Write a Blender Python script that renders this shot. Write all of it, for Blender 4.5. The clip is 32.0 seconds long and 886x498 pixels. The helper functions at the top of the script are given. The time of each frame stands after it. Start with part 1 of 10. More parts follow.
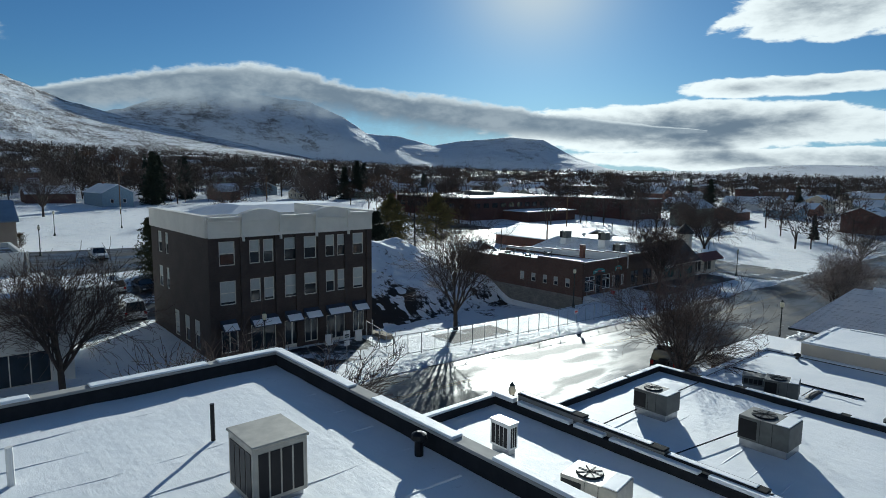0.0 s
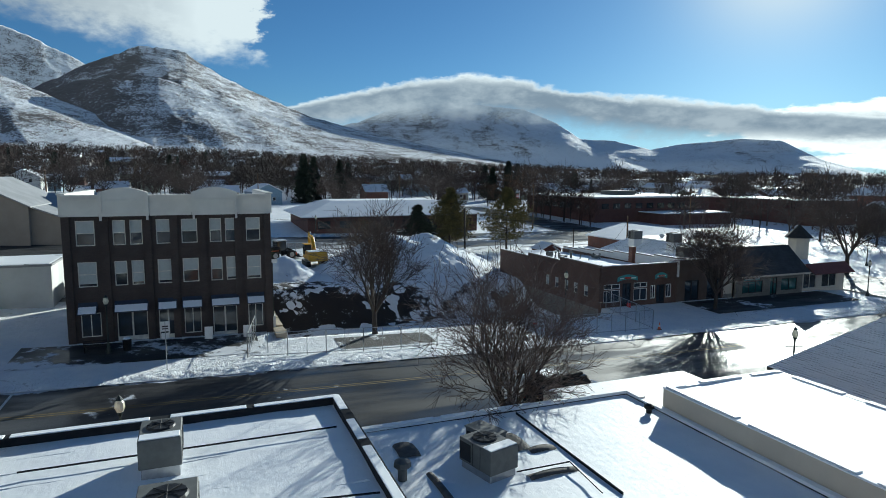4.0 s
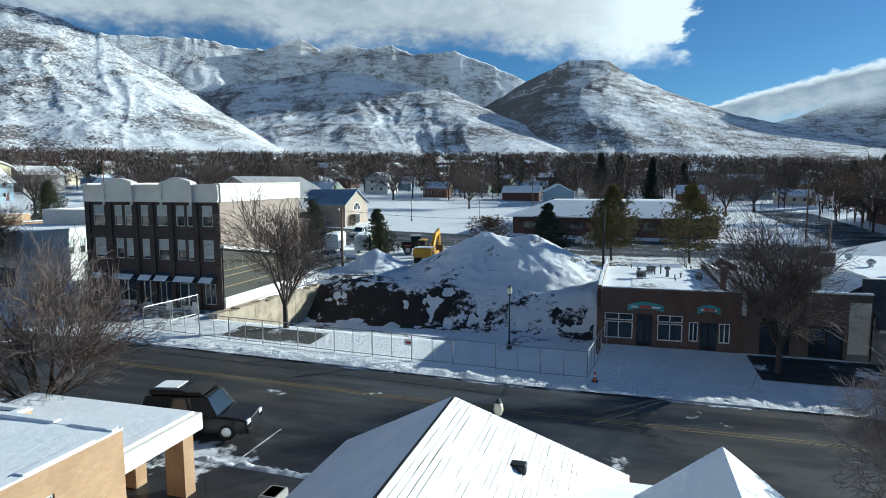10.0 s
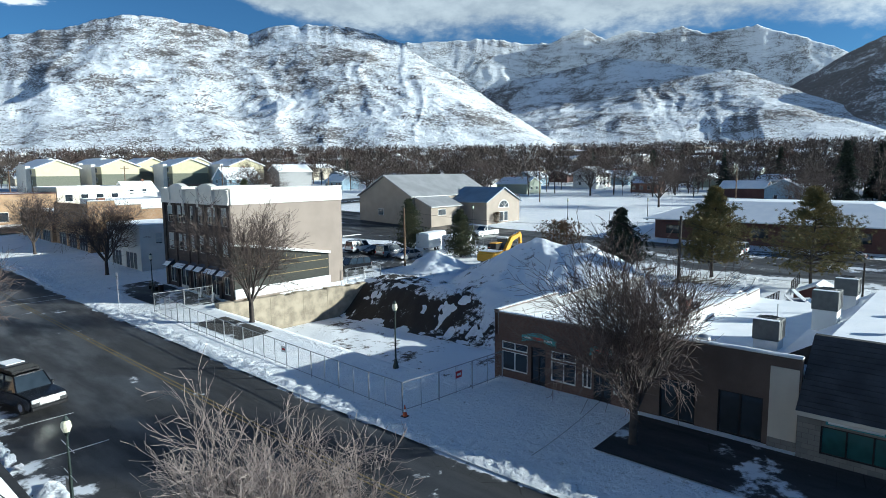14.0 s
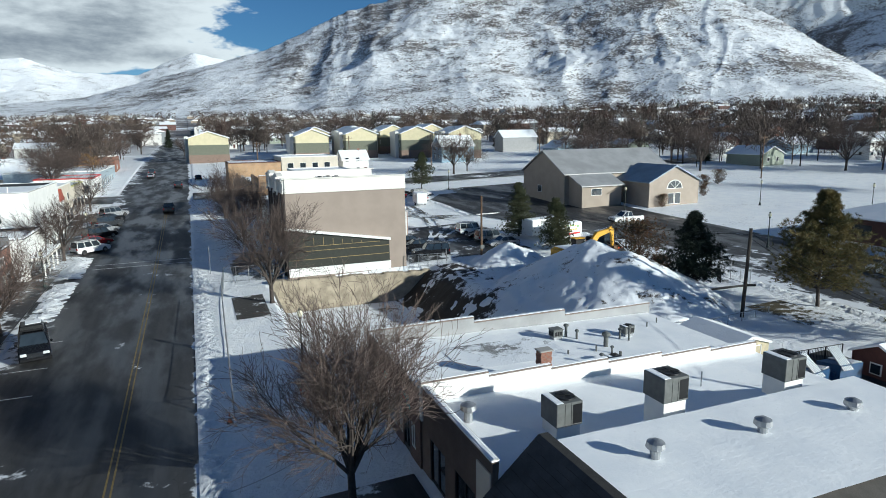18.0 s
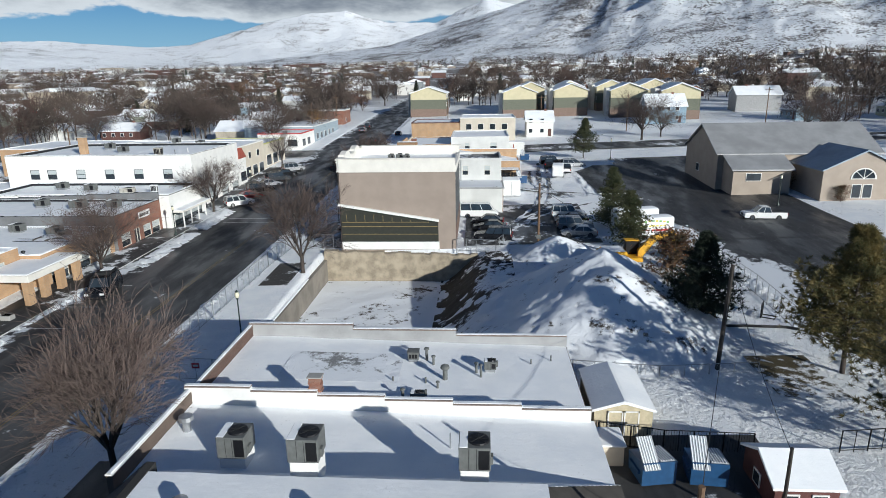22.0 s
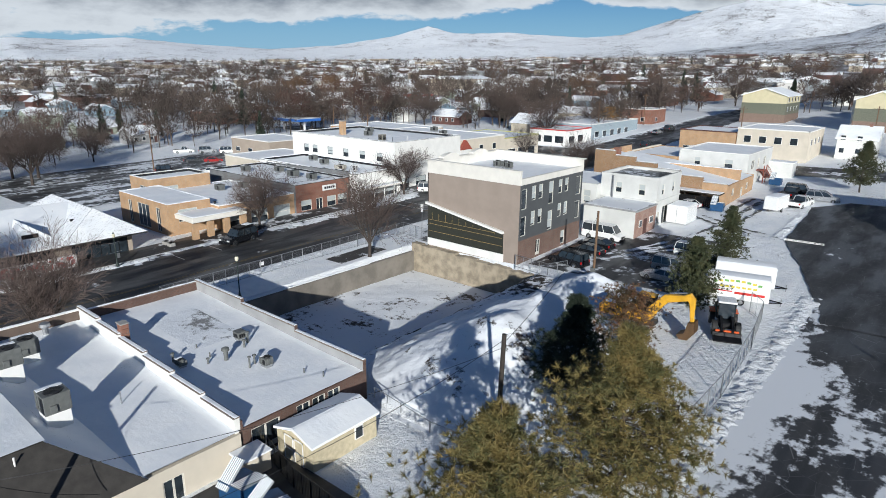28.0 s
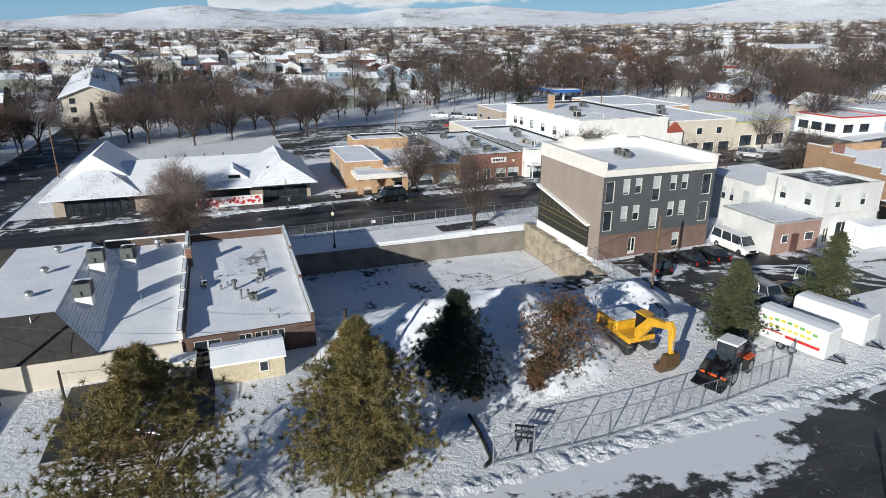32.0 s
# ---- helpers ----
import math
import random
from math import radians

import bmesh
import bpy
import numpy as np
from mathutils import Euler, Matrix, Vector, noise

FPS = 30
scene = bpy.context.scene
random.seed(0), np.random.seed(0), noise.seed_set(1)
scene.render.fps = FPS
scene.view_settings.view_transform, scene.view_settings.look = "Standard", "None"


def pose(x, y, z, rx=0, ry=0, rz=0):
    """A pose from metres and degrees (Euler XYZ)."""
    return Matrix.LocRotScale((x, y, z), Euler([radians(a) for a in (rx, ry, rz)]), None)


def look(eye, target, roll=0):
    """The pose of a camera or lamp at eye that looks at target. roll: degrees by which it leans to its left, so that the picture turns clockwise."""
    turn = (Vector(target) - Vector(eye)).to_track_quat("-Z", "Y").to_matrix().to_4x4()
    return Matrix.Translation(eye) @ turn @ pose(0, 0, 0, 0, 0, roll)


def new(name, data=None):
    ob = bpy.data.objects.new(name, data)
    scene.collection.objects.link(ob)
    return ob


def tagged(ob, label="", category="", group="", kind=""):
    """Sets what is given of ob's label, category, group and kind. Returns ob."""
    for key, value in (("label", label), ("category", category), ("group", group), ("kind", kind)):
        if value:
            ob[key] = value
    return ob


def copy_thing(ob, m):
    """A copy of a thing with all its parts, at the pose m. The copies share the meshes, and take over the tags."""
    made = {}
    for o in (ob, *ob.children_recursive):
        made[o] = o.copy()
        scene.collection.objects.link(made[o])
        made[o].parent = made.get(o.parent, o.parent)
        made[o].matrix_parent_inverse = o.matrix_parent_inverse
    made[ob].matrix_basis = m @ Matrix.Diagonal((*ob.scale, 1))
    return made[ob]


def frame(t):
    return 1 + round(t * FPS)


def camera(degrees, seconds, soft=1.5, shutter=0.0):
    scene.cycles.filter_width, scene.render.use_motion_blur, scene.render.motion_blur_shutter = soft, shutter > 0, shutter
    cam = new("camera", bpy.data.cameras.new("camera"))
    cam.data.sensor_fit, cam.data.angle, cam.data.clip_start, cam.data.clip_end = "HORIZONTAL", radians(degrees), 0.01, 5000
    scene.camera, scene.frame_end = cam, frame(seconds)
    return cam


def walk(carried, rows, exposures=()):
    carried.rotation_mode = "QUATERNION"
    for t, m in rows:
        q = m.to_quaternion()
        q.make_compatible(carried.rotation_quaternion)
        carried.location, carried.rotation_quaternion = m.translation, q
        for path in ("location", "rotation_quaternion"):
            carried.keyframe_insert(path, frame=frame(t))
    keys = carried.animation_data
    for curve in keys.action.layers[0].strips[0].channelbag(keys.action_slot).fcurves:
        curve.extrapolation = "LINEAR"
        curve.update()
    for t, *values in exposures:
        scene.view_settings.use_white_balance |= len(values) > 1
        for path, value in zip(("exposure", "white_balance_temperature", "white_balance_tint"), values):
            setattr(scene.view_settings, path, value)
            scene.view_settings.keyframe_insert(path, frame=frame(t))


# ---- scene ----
cam = camera(71.1, 32.0, soft=0.9)

PATH = [
    (0, (-48.263, 32.755, 16.352), (-46.762, 31.456, 16.102), 0.6),
    (1, (-50.124, 26.293, 15.875), (-48.523, 25.121, 15.624), 0.5),
    (2, (-51.625, 19.291, 15.323), (-49.923, 18.271, 15.076), 0.5),
    (3, (-52.86, 12.317, 14.755), (-51.072, 11.453, 14.514), 0.3),
    (6, (-55.199, -8.481, 12.96), (-53.249, -8.862, 12.732), -0.1),
    (7, (-54.457, -15.227, 12.82), (-52.475, -15.36, 12.59), -0.3),
    (8, (-52.913, -21.93, 12.771), (-50.93, -21.802, 12.543), -0.2),
    (9, (-50.974, -28.607, 12.77), (-49.018, -28.259, 12.545), -0.3),
    (10, (-48.716, -35.357, 12.899), (-46.807, -34.802, 12.677), -0.2),
    (11, (-46.363, -42.151, 12.942), (-44.518, -41.41, 12.724), -0.2),
    (12, (-42.705, -47.903, 13.301), (-40.952, -46.967, 13.081), 0.0),
    (13, (-38.378, -53.383, 13.69), (-36.746, -52.249, 13.464), -0.2),
    (14, (-33.092, -58.752, 14.019), (-31.61, -57.431, 13.775), -0.6),
    (17, (-15.489, -70.348, 16.509), (-14.536, -68.618, 16.195), -1.2),
    (18, (-9.637, -72.642, 17.754), (-8.906, -70.818, 17.381), -0.8),
    (19, (-2.985, -74.486, 19.045), (-2.487, -72.599, 18.608), -1.1),
    (20, (3.905, -75.389, 20.271), (4.191, -73.469, 19.792), -0.5),
    (21, (10.835, -76.01, 21.234), (10.914, -74.077, 20.727), -0.8),
    (22, (17.526, -75.862, 21.991), (17.407, -73.937, 21.461), -0.9),
    (23, (24.286, -75.201, 22.542), (23.963, -73.304, 21.996), -0.5),
    (24, (30.884, -73.995, 22.98), (30.349, -72.148, 22.432), -0.4),
    (25.5, (40.45, -70.262, 23.627), (39.619, -68.528, 23.075), -0.2),
    (28, (54.338, -61.194, 24.05), (53.097, -59.727, 23.494), 0.5),
    (30, (63.67, -51.165, 24.773), (62.109, -50.068, 24.172), 0.4),
    (32, (71.906, -39.246, 26.019), (70.127, -38.615, 25.359), 0.2),
]
walk(cam, [(t, look(eye, target, roll)) for t, eye, target, roll in PATH],
     [(0, 0.03, 5850, -1), (3, 0.2, 5850, -2), (6, 0.62, 6100, -3), (9, 0.58, 5800, -3), (14, 0.74, 5750, -2), (17, 0.42, 5900, -1), (20, 0.17, 6000, 4), (24, 0.08, 6050, 6), (28, 0.1, 6050, 7), (32, 0.18, 6200, 8)])

# ---- world and sun ----
SUN_AZ, SUN_EL = -49.0, 16.5          # degrees, from +x towards +y; height over the horizon
sun_dir = Vector((math.cos(radians(SUN_EL)) * math.cos(radians(SUN_AZ)), math.cos(radians(SUN_EL)) * math.sin(radians(SUN_AZ)), math.sin(radians(SUN_EL))))
sun_data = bpy.data.lights.new("sun", "SUN")
sun_data.energy, sun_data.angle, sun_data.color = 5.0, radians(0.55), (1.0, 0.95, 0.87)
sun = new("sun", sun_data)
sun.matrix_world = look(sun_dir * 200, (0, 0, 0))


class Nodes:
    """Short names for building a node tree."""

    def __init__(self, tree):
        self.tree = tree
        self.tree.nodes.clear()

    def node(self, kind):
        return self.tree.nodes.new(kind)

    def link(self, a, b):
        self.tree.links.new(a, b)

    def put(self, socket, value):
        if isinstance(value, (int, float)):
            socket.default_value = value
        elif isinstance(value, (tuple, list)):
            socket.default_value = (*value, 1.0)[:4] if socket.type == "RGBA" else value
        else:
            self.link(value, socket)

    def math(self, op, a, b=0.0, c=0.0, clamp=False):
        n = self.node("ShaderNodeMath")
        n.operation, n.use_clamp = op, clamp
        for i, v in enumerate((a, b, c)):
            self.put(n.inputs[i], v)
        return n.outputs[0]

    def noise(self, vector, scale, detail=4.0, rough=0.55, distort=0.0):
        n = self.node("ShaderNodeTexNoise")
        self.put(n.inputs["Vector"], vector)
        n.inputs["Scale"].default_value, n.inputs["Detail"].default_value = scale, detail
        n.inputs["Roughness"].default_value, n.inputs["Distortion"].default_value = rough, distort
        return n.outputs[0]

    def ramp(self, value, lo, hi, a=0.0, b=1.0):
        n = self.node("ShaderNodeMapRange")
        n.interpolation_type = "SMOOTHSTEP"
        self.put(n.inputs[0], value)
        for i, v in enumerate((lo, hi, a, b)):
            n.inputs[i + 1].default_value = v
        return n.outputs[0]

    def mix(self, factor, a, b, blend="MIX"):
        n = self.node("ShaderNodeMix")
        n.data_type, n.blend_type = "RGBA", blend
        self.put(n.inputs[0], factor)
        self.put(n.inputs[6], a)
        self.put(n.inputs[7], b)
        return n.outputs[2]

    def mapping(self, vector, scale=(1, 1, 1), rot=(0, 0, 0), loc=(0, 0, 0)):
        n = self.node("ShaderNodeMapping")
        self.link(vector, n.inputs[0])
        n.inputs["Location"].default_value, n.inputs["Rotation"].default_value, n.inputs["Scale"].default_value = loc, rot, scale
        return n.outputs[0]


world = bpy.data.worlds.new("sky")
scene.world = world
world.use_nodes = True
W = Nodes(world.node_tree)
sky = W.node("ShaderNodeTexSky")
sky.sky_type, sky.sun_disc, sky.sun_elevation, sky.sun_rotation, sky.altitude = "NISHITA", False, radians(SUN_EL), radians(90.0 - SUN_AZ), 1400.0
sky.air_density, sky.dust_density, sky.ozone_density = 1.0, 0.6, 2.0
gen = W.node("ShaderNodeTexCoord").outputs["Generated"]
sep = W.node("ShaderNodeSeparateXYZ")
W.link(gen, sep.inputs[0])
az = W.math("MULTIPLY", W.math("ARCTAN2", sep.outputs[1], sep.outputs[0]), 180 / math.pi)
el = W.math("MULTIPLY", W.math("ARCSINE", sep.outputs[2]), 180 / math.pi)
# billows: a flattened cloud deck seen edge on near the horizon
comb = W.node("ShaderNodeCombineXYZ")
W.link(W.math("MULTIPLY", az, 0.06), comb.inputs[0])
W.link(W.math("MULTIPLY", el, 0.16), comb.inputs[1])
big = W.noise(comb.outputs[0], 1.6, 8.0, 0.58, 0.25)
fine = W.noise(comb.outputs[0], 6.5, 7.0, 0.6, 0.1)
texture = W.math("ADD", W.math("MULTIPLY", W.math("SUBTRACT", big, 0.5), 1.9), W.math("MULTIPLY", W.math("SUBTRACT", fine, 0.5), 0.9))
# cloud banks: azimuth, elevation, half width, half height, weight
BANKS = [(-62, 3.8, 17, 2.3, 1.2), (-70, 1.2, 18, 1.2, 0.9), (-69, 7.0, 9, 0.9, 0.7), (-73, 12.5, 10, 2.6, 0.8),
         (96, 8.6, 8, 3.0, 1.1), (76, 14.5, 6, 2.4, 1.0), (80, 19.0, 24, 4.0, 0.6), (104, 6.8, 20, 2.0, 1.0),
         (122, 10.5, 40, 3.6, 1.5), (160, 7.5, 45, 4.2, 1.3), (178, 3.4, 30, 1.7, 0.7), (150, 20, 60, 9, 0.7)]
cover = None
for a0, e0, wa, we, weight in BANKS:
    da = W.math("DIVIDE", W.math("SUBTRACT", az, float(a0)), float(wa))
    de = W.math("DIVIDE", W.math("SUBTRACT", el, float(e0)), float(we))
    far = W.math("ADD", W.math("MULTIPLY", da, da), W.math("MULTIPLY", de, de))
    bump = W.math("MULTIPLY", W.math("SUBTRACT", 1.0, far), float(weight))
    cover = bump if cover is None else W.math("MAXIMUM", cover, bump)
cover = W.math("MAXIMUM", cover, -0.9)
cloud = W.math("ADD", cover, texture)
alpha = W.ramp(cloud, 0.02, 0.26)
thick = W.ramp(cloud, 0.25, 1.35)
near_sun = W.ramp(W.math("ABSOLUTE", W.math("SUBTRACT", az, SUN_AZ)), 75.0, 0.0)
lit = W.mix(near_sun, (15.5, 15.9, 16.4), (24.0, 23.6, 23.0))
shade = W.mix(near_sun, (4.6, 5.2, 6.2), (4.0, 5.0, 6.4))
deep = W.mix(1.0, sky.outputs[0], (0.68, 1.04, 1.42), "MULTIPLY")
deep = W.mix(W.ramp(el, 7.0, 0.5, 0.0, 0.7), deep, (7.0, 11.4, 15.8))
colour = W.mix(alpha, deep, W.mix(thick, lit, shade))
# thin veil of ice cloud round the sun
ds = W.math("ADD", W.math("POWER", W.math("DIVIDE", W.math("SUBTRACT", az, SUN_AZ), 6.0), 2.0), W.math("POWER", W.math("DIVIDE", W.math("SUBTRACT", el, SUN_EL), 5.0), 2.0))
veil = W.math("POWER", 2.718, W.math("MULTIPLY", ds, -1.0))
colour = W.mix(W.math("MULTIPLY", veil, 0.85, clamp=True), colour, (16.0, 16.0, 16.0))
bg = W.node("ShaderNodeBackground")
W.link(colour, bg.inputs[0])
bg.inputs[1].default_value = 0.041
out = W.node("ShaderNodeOutputWorld")
W.link(bg.outputs[0], out.inputs[0])

# ---- materials ----
MATS = {}


def material(name, build):
    """One node material; build(n, bsdf, coords) wires the principled shader."""
    if name not in MATS:
        m = bpy.data.materials.new(name)
        m.use_nodes = True
        n = Nodes(m.node_tree)
        bsdf = n.node("ShaderNodeBsdfPrincipled")
        o = n.node("ShaderNodeOutputMaterial")
        n.link(bsdf.outputs[0], o.inputs[0])
        build(n, bsdf, n.node("ShaderNodeNewGeometry").outputs["Position"])
        MATS[name] = m
    return MATS[name]


def bump(n, bsdf, height, strength=0.4, distance=0.02):
    b = n.node("ShaderNodeBump")
    b.inputs["Strength"].default_value, b.inputs["Distance"].default_value = strength, distance
    n.link(height, b.inputs["Height"])
    n.link(b.outputs[0], bsdf.inputs["Normal"])


def plain(name, colour, rough=0.6, metal=0.0, grain=0.12, scale=3.0, dirt=0.25, bumpy=0.15, gloss=0.5):
    """Paint, metal, plaster: a base colour with grain and weather stains at two scales."""

    def build(n, bsdf, p):
        a, b = n.noise(p, scale, 3.0), n.noise(p, scale * 14, 3.0)
        dark = tuple(c * (1 - dirt) for c in colour)
        light = tuple(min(1.0, c * (1 + grain)) for c in colour)
        n.put(bsdf.inputs["Base Color"], n.mix(n.ramp(a, 0.3, 0.7), n.mix(b, dark, colour), light))
        n.put(bsdf.inputs["Roughness"], n.ramp(b, 0.2, 0.8, max(0.05, rough - 0.12), min(1, rough + 0.12)))
        bsdf.inputs["Metallic"].default_value = metal
        bsdf.inputs["Specular IOR Level"].default_value = gloss
        bump(n, bsdf, b, bumpy, 0.01)

    return material(name, build)


def snow_look(name, tracks=0.0, dirt=0.0, lump=1.0):
    def build(n, bsdf, p):
        a, b, c = n.noise(p, 0.5, 4.0), n.noise(p, 3.0, 5.0), n.noise(p, 30.0, 3.0)
        col = n.mix(n.ramp(a, 0.35, 0.65), (0.84, 0.86, 0.885), (0.91, 0.92, 0.93))
        col = n.mix(n.ramp(n.math("ADD", n.math("MULTIPLY", a, 0.45), n.math("MULTIPLY", n.noise(p, 1.3, 7.0, 0.7), 0.55)), 0.58, 0.74, 0.0, 0.25), col, (0.55, 0.56, 0.58))
        speck = n.noise(p, 7.0, 6.0, 0.75)
        col = n.mix(n.ramp(n.math("ADD", n.math("MULTIPLY", speck, 0.7), n.math("MULTIPLY", a, 0.3)), 0.60, 0.66, 0.0, 0.35), col, (0.42, 0.41, 0.40))
        if dirt:
            col = n.mix(n.math("MULTIPLY", n.ramp(n.math("ADD", n.math("MULTIPLY", b, 0.6), n.math("MULTIPLY", a, 0.4)), 0.56, 0.66), dirt), col, (0.13, 0.10, 0.075))
        n.put(bsdf.inputs["Base Color"], col)
        bsdf.inputs["Roughness"].default_value = 0.62
        h = n.math("ADD", n.math("MULTIPLY", b, 1.2), n.math("ADD", n.math("MULTIPLY", c, 0.25), n.math("MULTIPLY", n.noise(n.mapping(p, (0.35, 2.2, 1)), 1.6, 6.0, 0.7), 0.8)))
        if tracks:
            w = n.node("ShaderNodeTexWave")
            w.wave_type, w.bands_direction = "BANDS", "X"
            n.link(n.mapping(p, (1, 1, 1), (0, 0, 0.5)), w.inputs[0])
            w.inputs["Scale"].default_value, w.inputs["Distortion"].default_value, w.inputs["Detail"].default_value = 0.5, 9.0, 3.0
            h = n.math("ADD", h, n.math("MULTIPLY", w.outputs[0], tracks))
        bump(n, bsdf, h, 0.75 * lump, 0.16)

    return material(name, build)


SNOW = snow_look("snow", 0.3)
SNOW_ROOF = snow_look("roof_snow", 0.0, 0.0, 0.2)
SNOW_DIRTY = snow_look("ploughed_snow", 0.0, 0.35, 1.4)


def asphalt_look(name, snowy, x_kerb=None, cracks=False, y_drift=None):
    """Dark damp asphalt with frozen leftovers of snow; x_kerb: (west, east) edges along which snow stays; y_drift: more of it south of here."""

    def build(n, bsdf, p):
        a, b, c = n.noise(p, 0.16, 5.0, 0.6), n.noise(p, 0.9, 6.0, 0.62), n.noise(p, 40.0, 2.0)
        s = n.node("ShaderNodeSeparateXYZ")
        n.link(p, s.inputs[0])
        streak = n.noise(n.mapping(p, (1.3, 0.12, 1)), 0.8, 5.0, 0.6)
        if cracks:                                  # packed snow lies in drawn-out streaks
            a = n.noise(n.mapping(p, (1.0, 0.3, 1), (0, 0, 0.25)), 0.2, 6.0, 0.65)
        col = n.mix(n.ramp(streak, 0.3, 0.7), (0.02, 0.021, 0.023), (0.05, 0.05, 0.052))
        col = n.mix(n.ramp(c, 0.3, 0.75, 0.0, 0.35), col, (0.10, 0.10, 0.10))
        crack = n.node("ShaderNodeTexVoronoi")
        crack.feature = "DISTANCE_TO_EDGE"
        n.link(n.mapping(p, (0.14, 0.14, 0.14)), crack.inputs["Vector"])
        col = n.mix(n.ramp(crack.outputs["Distance"], 0.0, 0.008, 0.8, 0.0), col, (0.19, 0.19, 0.19) if cracks else (0.014, 0.014, 0.014))
        amount = n.math("ADD", n.math("MULTIPLY", a, 0.65), n.math("MULTIPLY", b, 0.35))
        if x_kerb:
            west = n.ramp(s.outputs[0], x_kerb[0] + 5.0, x_kerb[0], 0.0, 0.16)
            east = n.ramp(s.outputs[0], x_kerb[1] - 1.6, x_kerb[1] + 0.1, 0.0, 0.30)
            amount = n.math("ADD", amount, n.math("ADD", west, east))
        if y_drift is not None:
            amount = n.math("ADD", amount, n.ramp(s.outputs[1], y_drift + 8.0, y_drift - 6.0, 0.0, 0.06))
        left = n.ramp(amount, snowy, snowy + 0.05)
        n.put(bsdf.inputs["Base Color"], n.mix(left, col, (0.74, 0.76, 0.79)))
        bsdf.inputs["Specular IOR Level"].default_value = 0.2
        wet = n.ramp(n.noise(n.mapping(p, (1, 0.3, 1)), 0.35, 4.0), 0.38, 0.62, 0.3, 0.65)
        n.put(bsdf.inputs["Roughness"], n.mix(left, wet, (0.65, 0.65, 0.65)))
        bump(n, bsdf, n.math("ADD", n.math("MULTIPLY", c, 0.2), n.math("MULTIPLY", left, 1.5)), 0.35, 0.03)

    return material(name, build)


def brick_look(name, a, b, mortar, size=(0.21, 0.075)):
    def build(n, bsdf, p):
        s = n.node("ShaderNodeSeparateXYZ")
        n.link(p, s.inputs[0])
        c = n.node("ShaderNodeCombineXYZ")
        n.link(n.math("ADD", s.outputs[0], s.outputs[1]), c.inputs[0])
        n.link(s.outputs[2], c.inputs[1])
        t = n.node("ShaderNodeTexBrick")
        n.link(c.outputs[0], t.inputs[0])
        t.inputs["Scale"].default_value, t.inputs["Brick Width"].default_value, t.inputs["Row Height"].default_value = 1.0, *size
        t.inputs["Mortar Size"].default_value = 0.008
        n.put(t.inputs["Color1"], a)
        n.put(t.inputs["Color2"], b)
        n.put(t.inputs["Mortar"], mortar)
        big = n.noise(p, 0.7, 4.0)
        n.put(bsdf.inputs["Base Color"], n.mix(n.ramp(big, 0.3, 0.75, 0.0, 0.45), t.outputs[0], tuple(v * 0.55 for v in a)))
        bsdf.inputs["Roughness"].default_value = 0.82
        bump(n, bsdf, t.outputs["Fac"], -0.4, 0.01)

    return material(name, build)


def glass_look(name, colour, rough=0.06):
    def build(n, bsdf, p):
        n.put(bsdf.inputs["Base Color"], n.mix(n.ramp(n.noise(p, 0.8, 2.0), 0.35, 0.65), colour, tuple(c * 0.6 for c in colour)))
        bsdf.inputs["Roughness"].default_value = rough
        bsdf.inputs["Specular IOR Level"].default_value = 0.8
        bump(n, bsdf, n.noise(p, 0.9, 1.0), 0.04, 0.02)

    return material(name, build)


BRICK_A = brick_look("dark_brown_brick", (0.046, 0.033, 0.03), (0.07, 0.048, 0.042), (0.07, 0.062, 0.058))
BRICK_S = brick_look("old_red_brick", (0.10, 0.053, 0.04), (0.14, 0.074, 0.054), (0.13, 0.11, 0.095))
BRICK_RED = brick_look("red_brick", (0.22, 0.085, 0.055), (0.27, 0.11, 0.07), (0.22, 0.18, 0.15))
BRICK_TAN = brick_look("tan_brick", (0.45, 0.27, 0.14), (0.52, 0.33, 0.18), (0.4, 0.32, 0.24))
BRICK_MAROON = brick_look("maroon_brick", (0.10, 0.042, 0.035), (0.13, 0.055, 0.045), (0.1, 0.07, 0.06))
STONE = brick_look("grey_field_stone", (0.20, 0.19, 0.175), (0.27, 0.25, 0.22), (0.12, 0.11, 0.10), (0.55, 0.26))
STUCCO = plain("taupe_stucco", (0.30, 0.245, 0.205), 0.85, 0, 0.06, 0.6, 0.1)
STUCCO_CREAM = plain("cream_stucco", (0.58, 0.52, 0.43), 0.85, 0, 0.06, 0.6, 0.12)
STUCCO_BEIGE = plain("beige_stucco", (0.36, 0.30, 0.245), 0.85, 0, 0.06, 0.6, 0.12)
CORNICE = plain("ivory_cornice", (0.72, 0.69, 0.63), 0.6, 0, 0.06, 0.8, 0.08)
CHARCOAL = plain("charcoal_siding", (0.075, 0.08, 0.085), 0.7, 0, 0.08, 0.7, 0.15)
WHITE = plain("white_paint", (0.78, 0.77, 0.74), 0.6, 0, 0.04, 0.7, 0.10)
BLUEGREY = plain("pale_blue_grey_plaster", (0.46, 0.50, 0.55), 0.8, 0, 0.05, 0.6, 0.12)
CONCRETE = plain("grey_concrete", (0.36, 0.35, 0.33), 0.85, 0, 0.1, 0.5, 0.28, 0.3)
OLD_CONCRETE = plain("stained_old_concrete", (0.32, 0.27, 0.20), 0.9, 0, 0.2, 0.9, 0.6, 1.0)
DARK_METAL = plain("black_metal", (0.02, 0.02, 0.022), 0.45, 0.6)
STEEL = plain("galvanised_steel", (0.42, 0.43, 0.44), 0.4, 0.8, 0.1, 4.0, 0.2)
AC_GREY = plain("weathered_grey_sheet_metal", (0.12, 0.125, 0.12), 0.65, 0.0, 0.1, 3.0, 0.3)
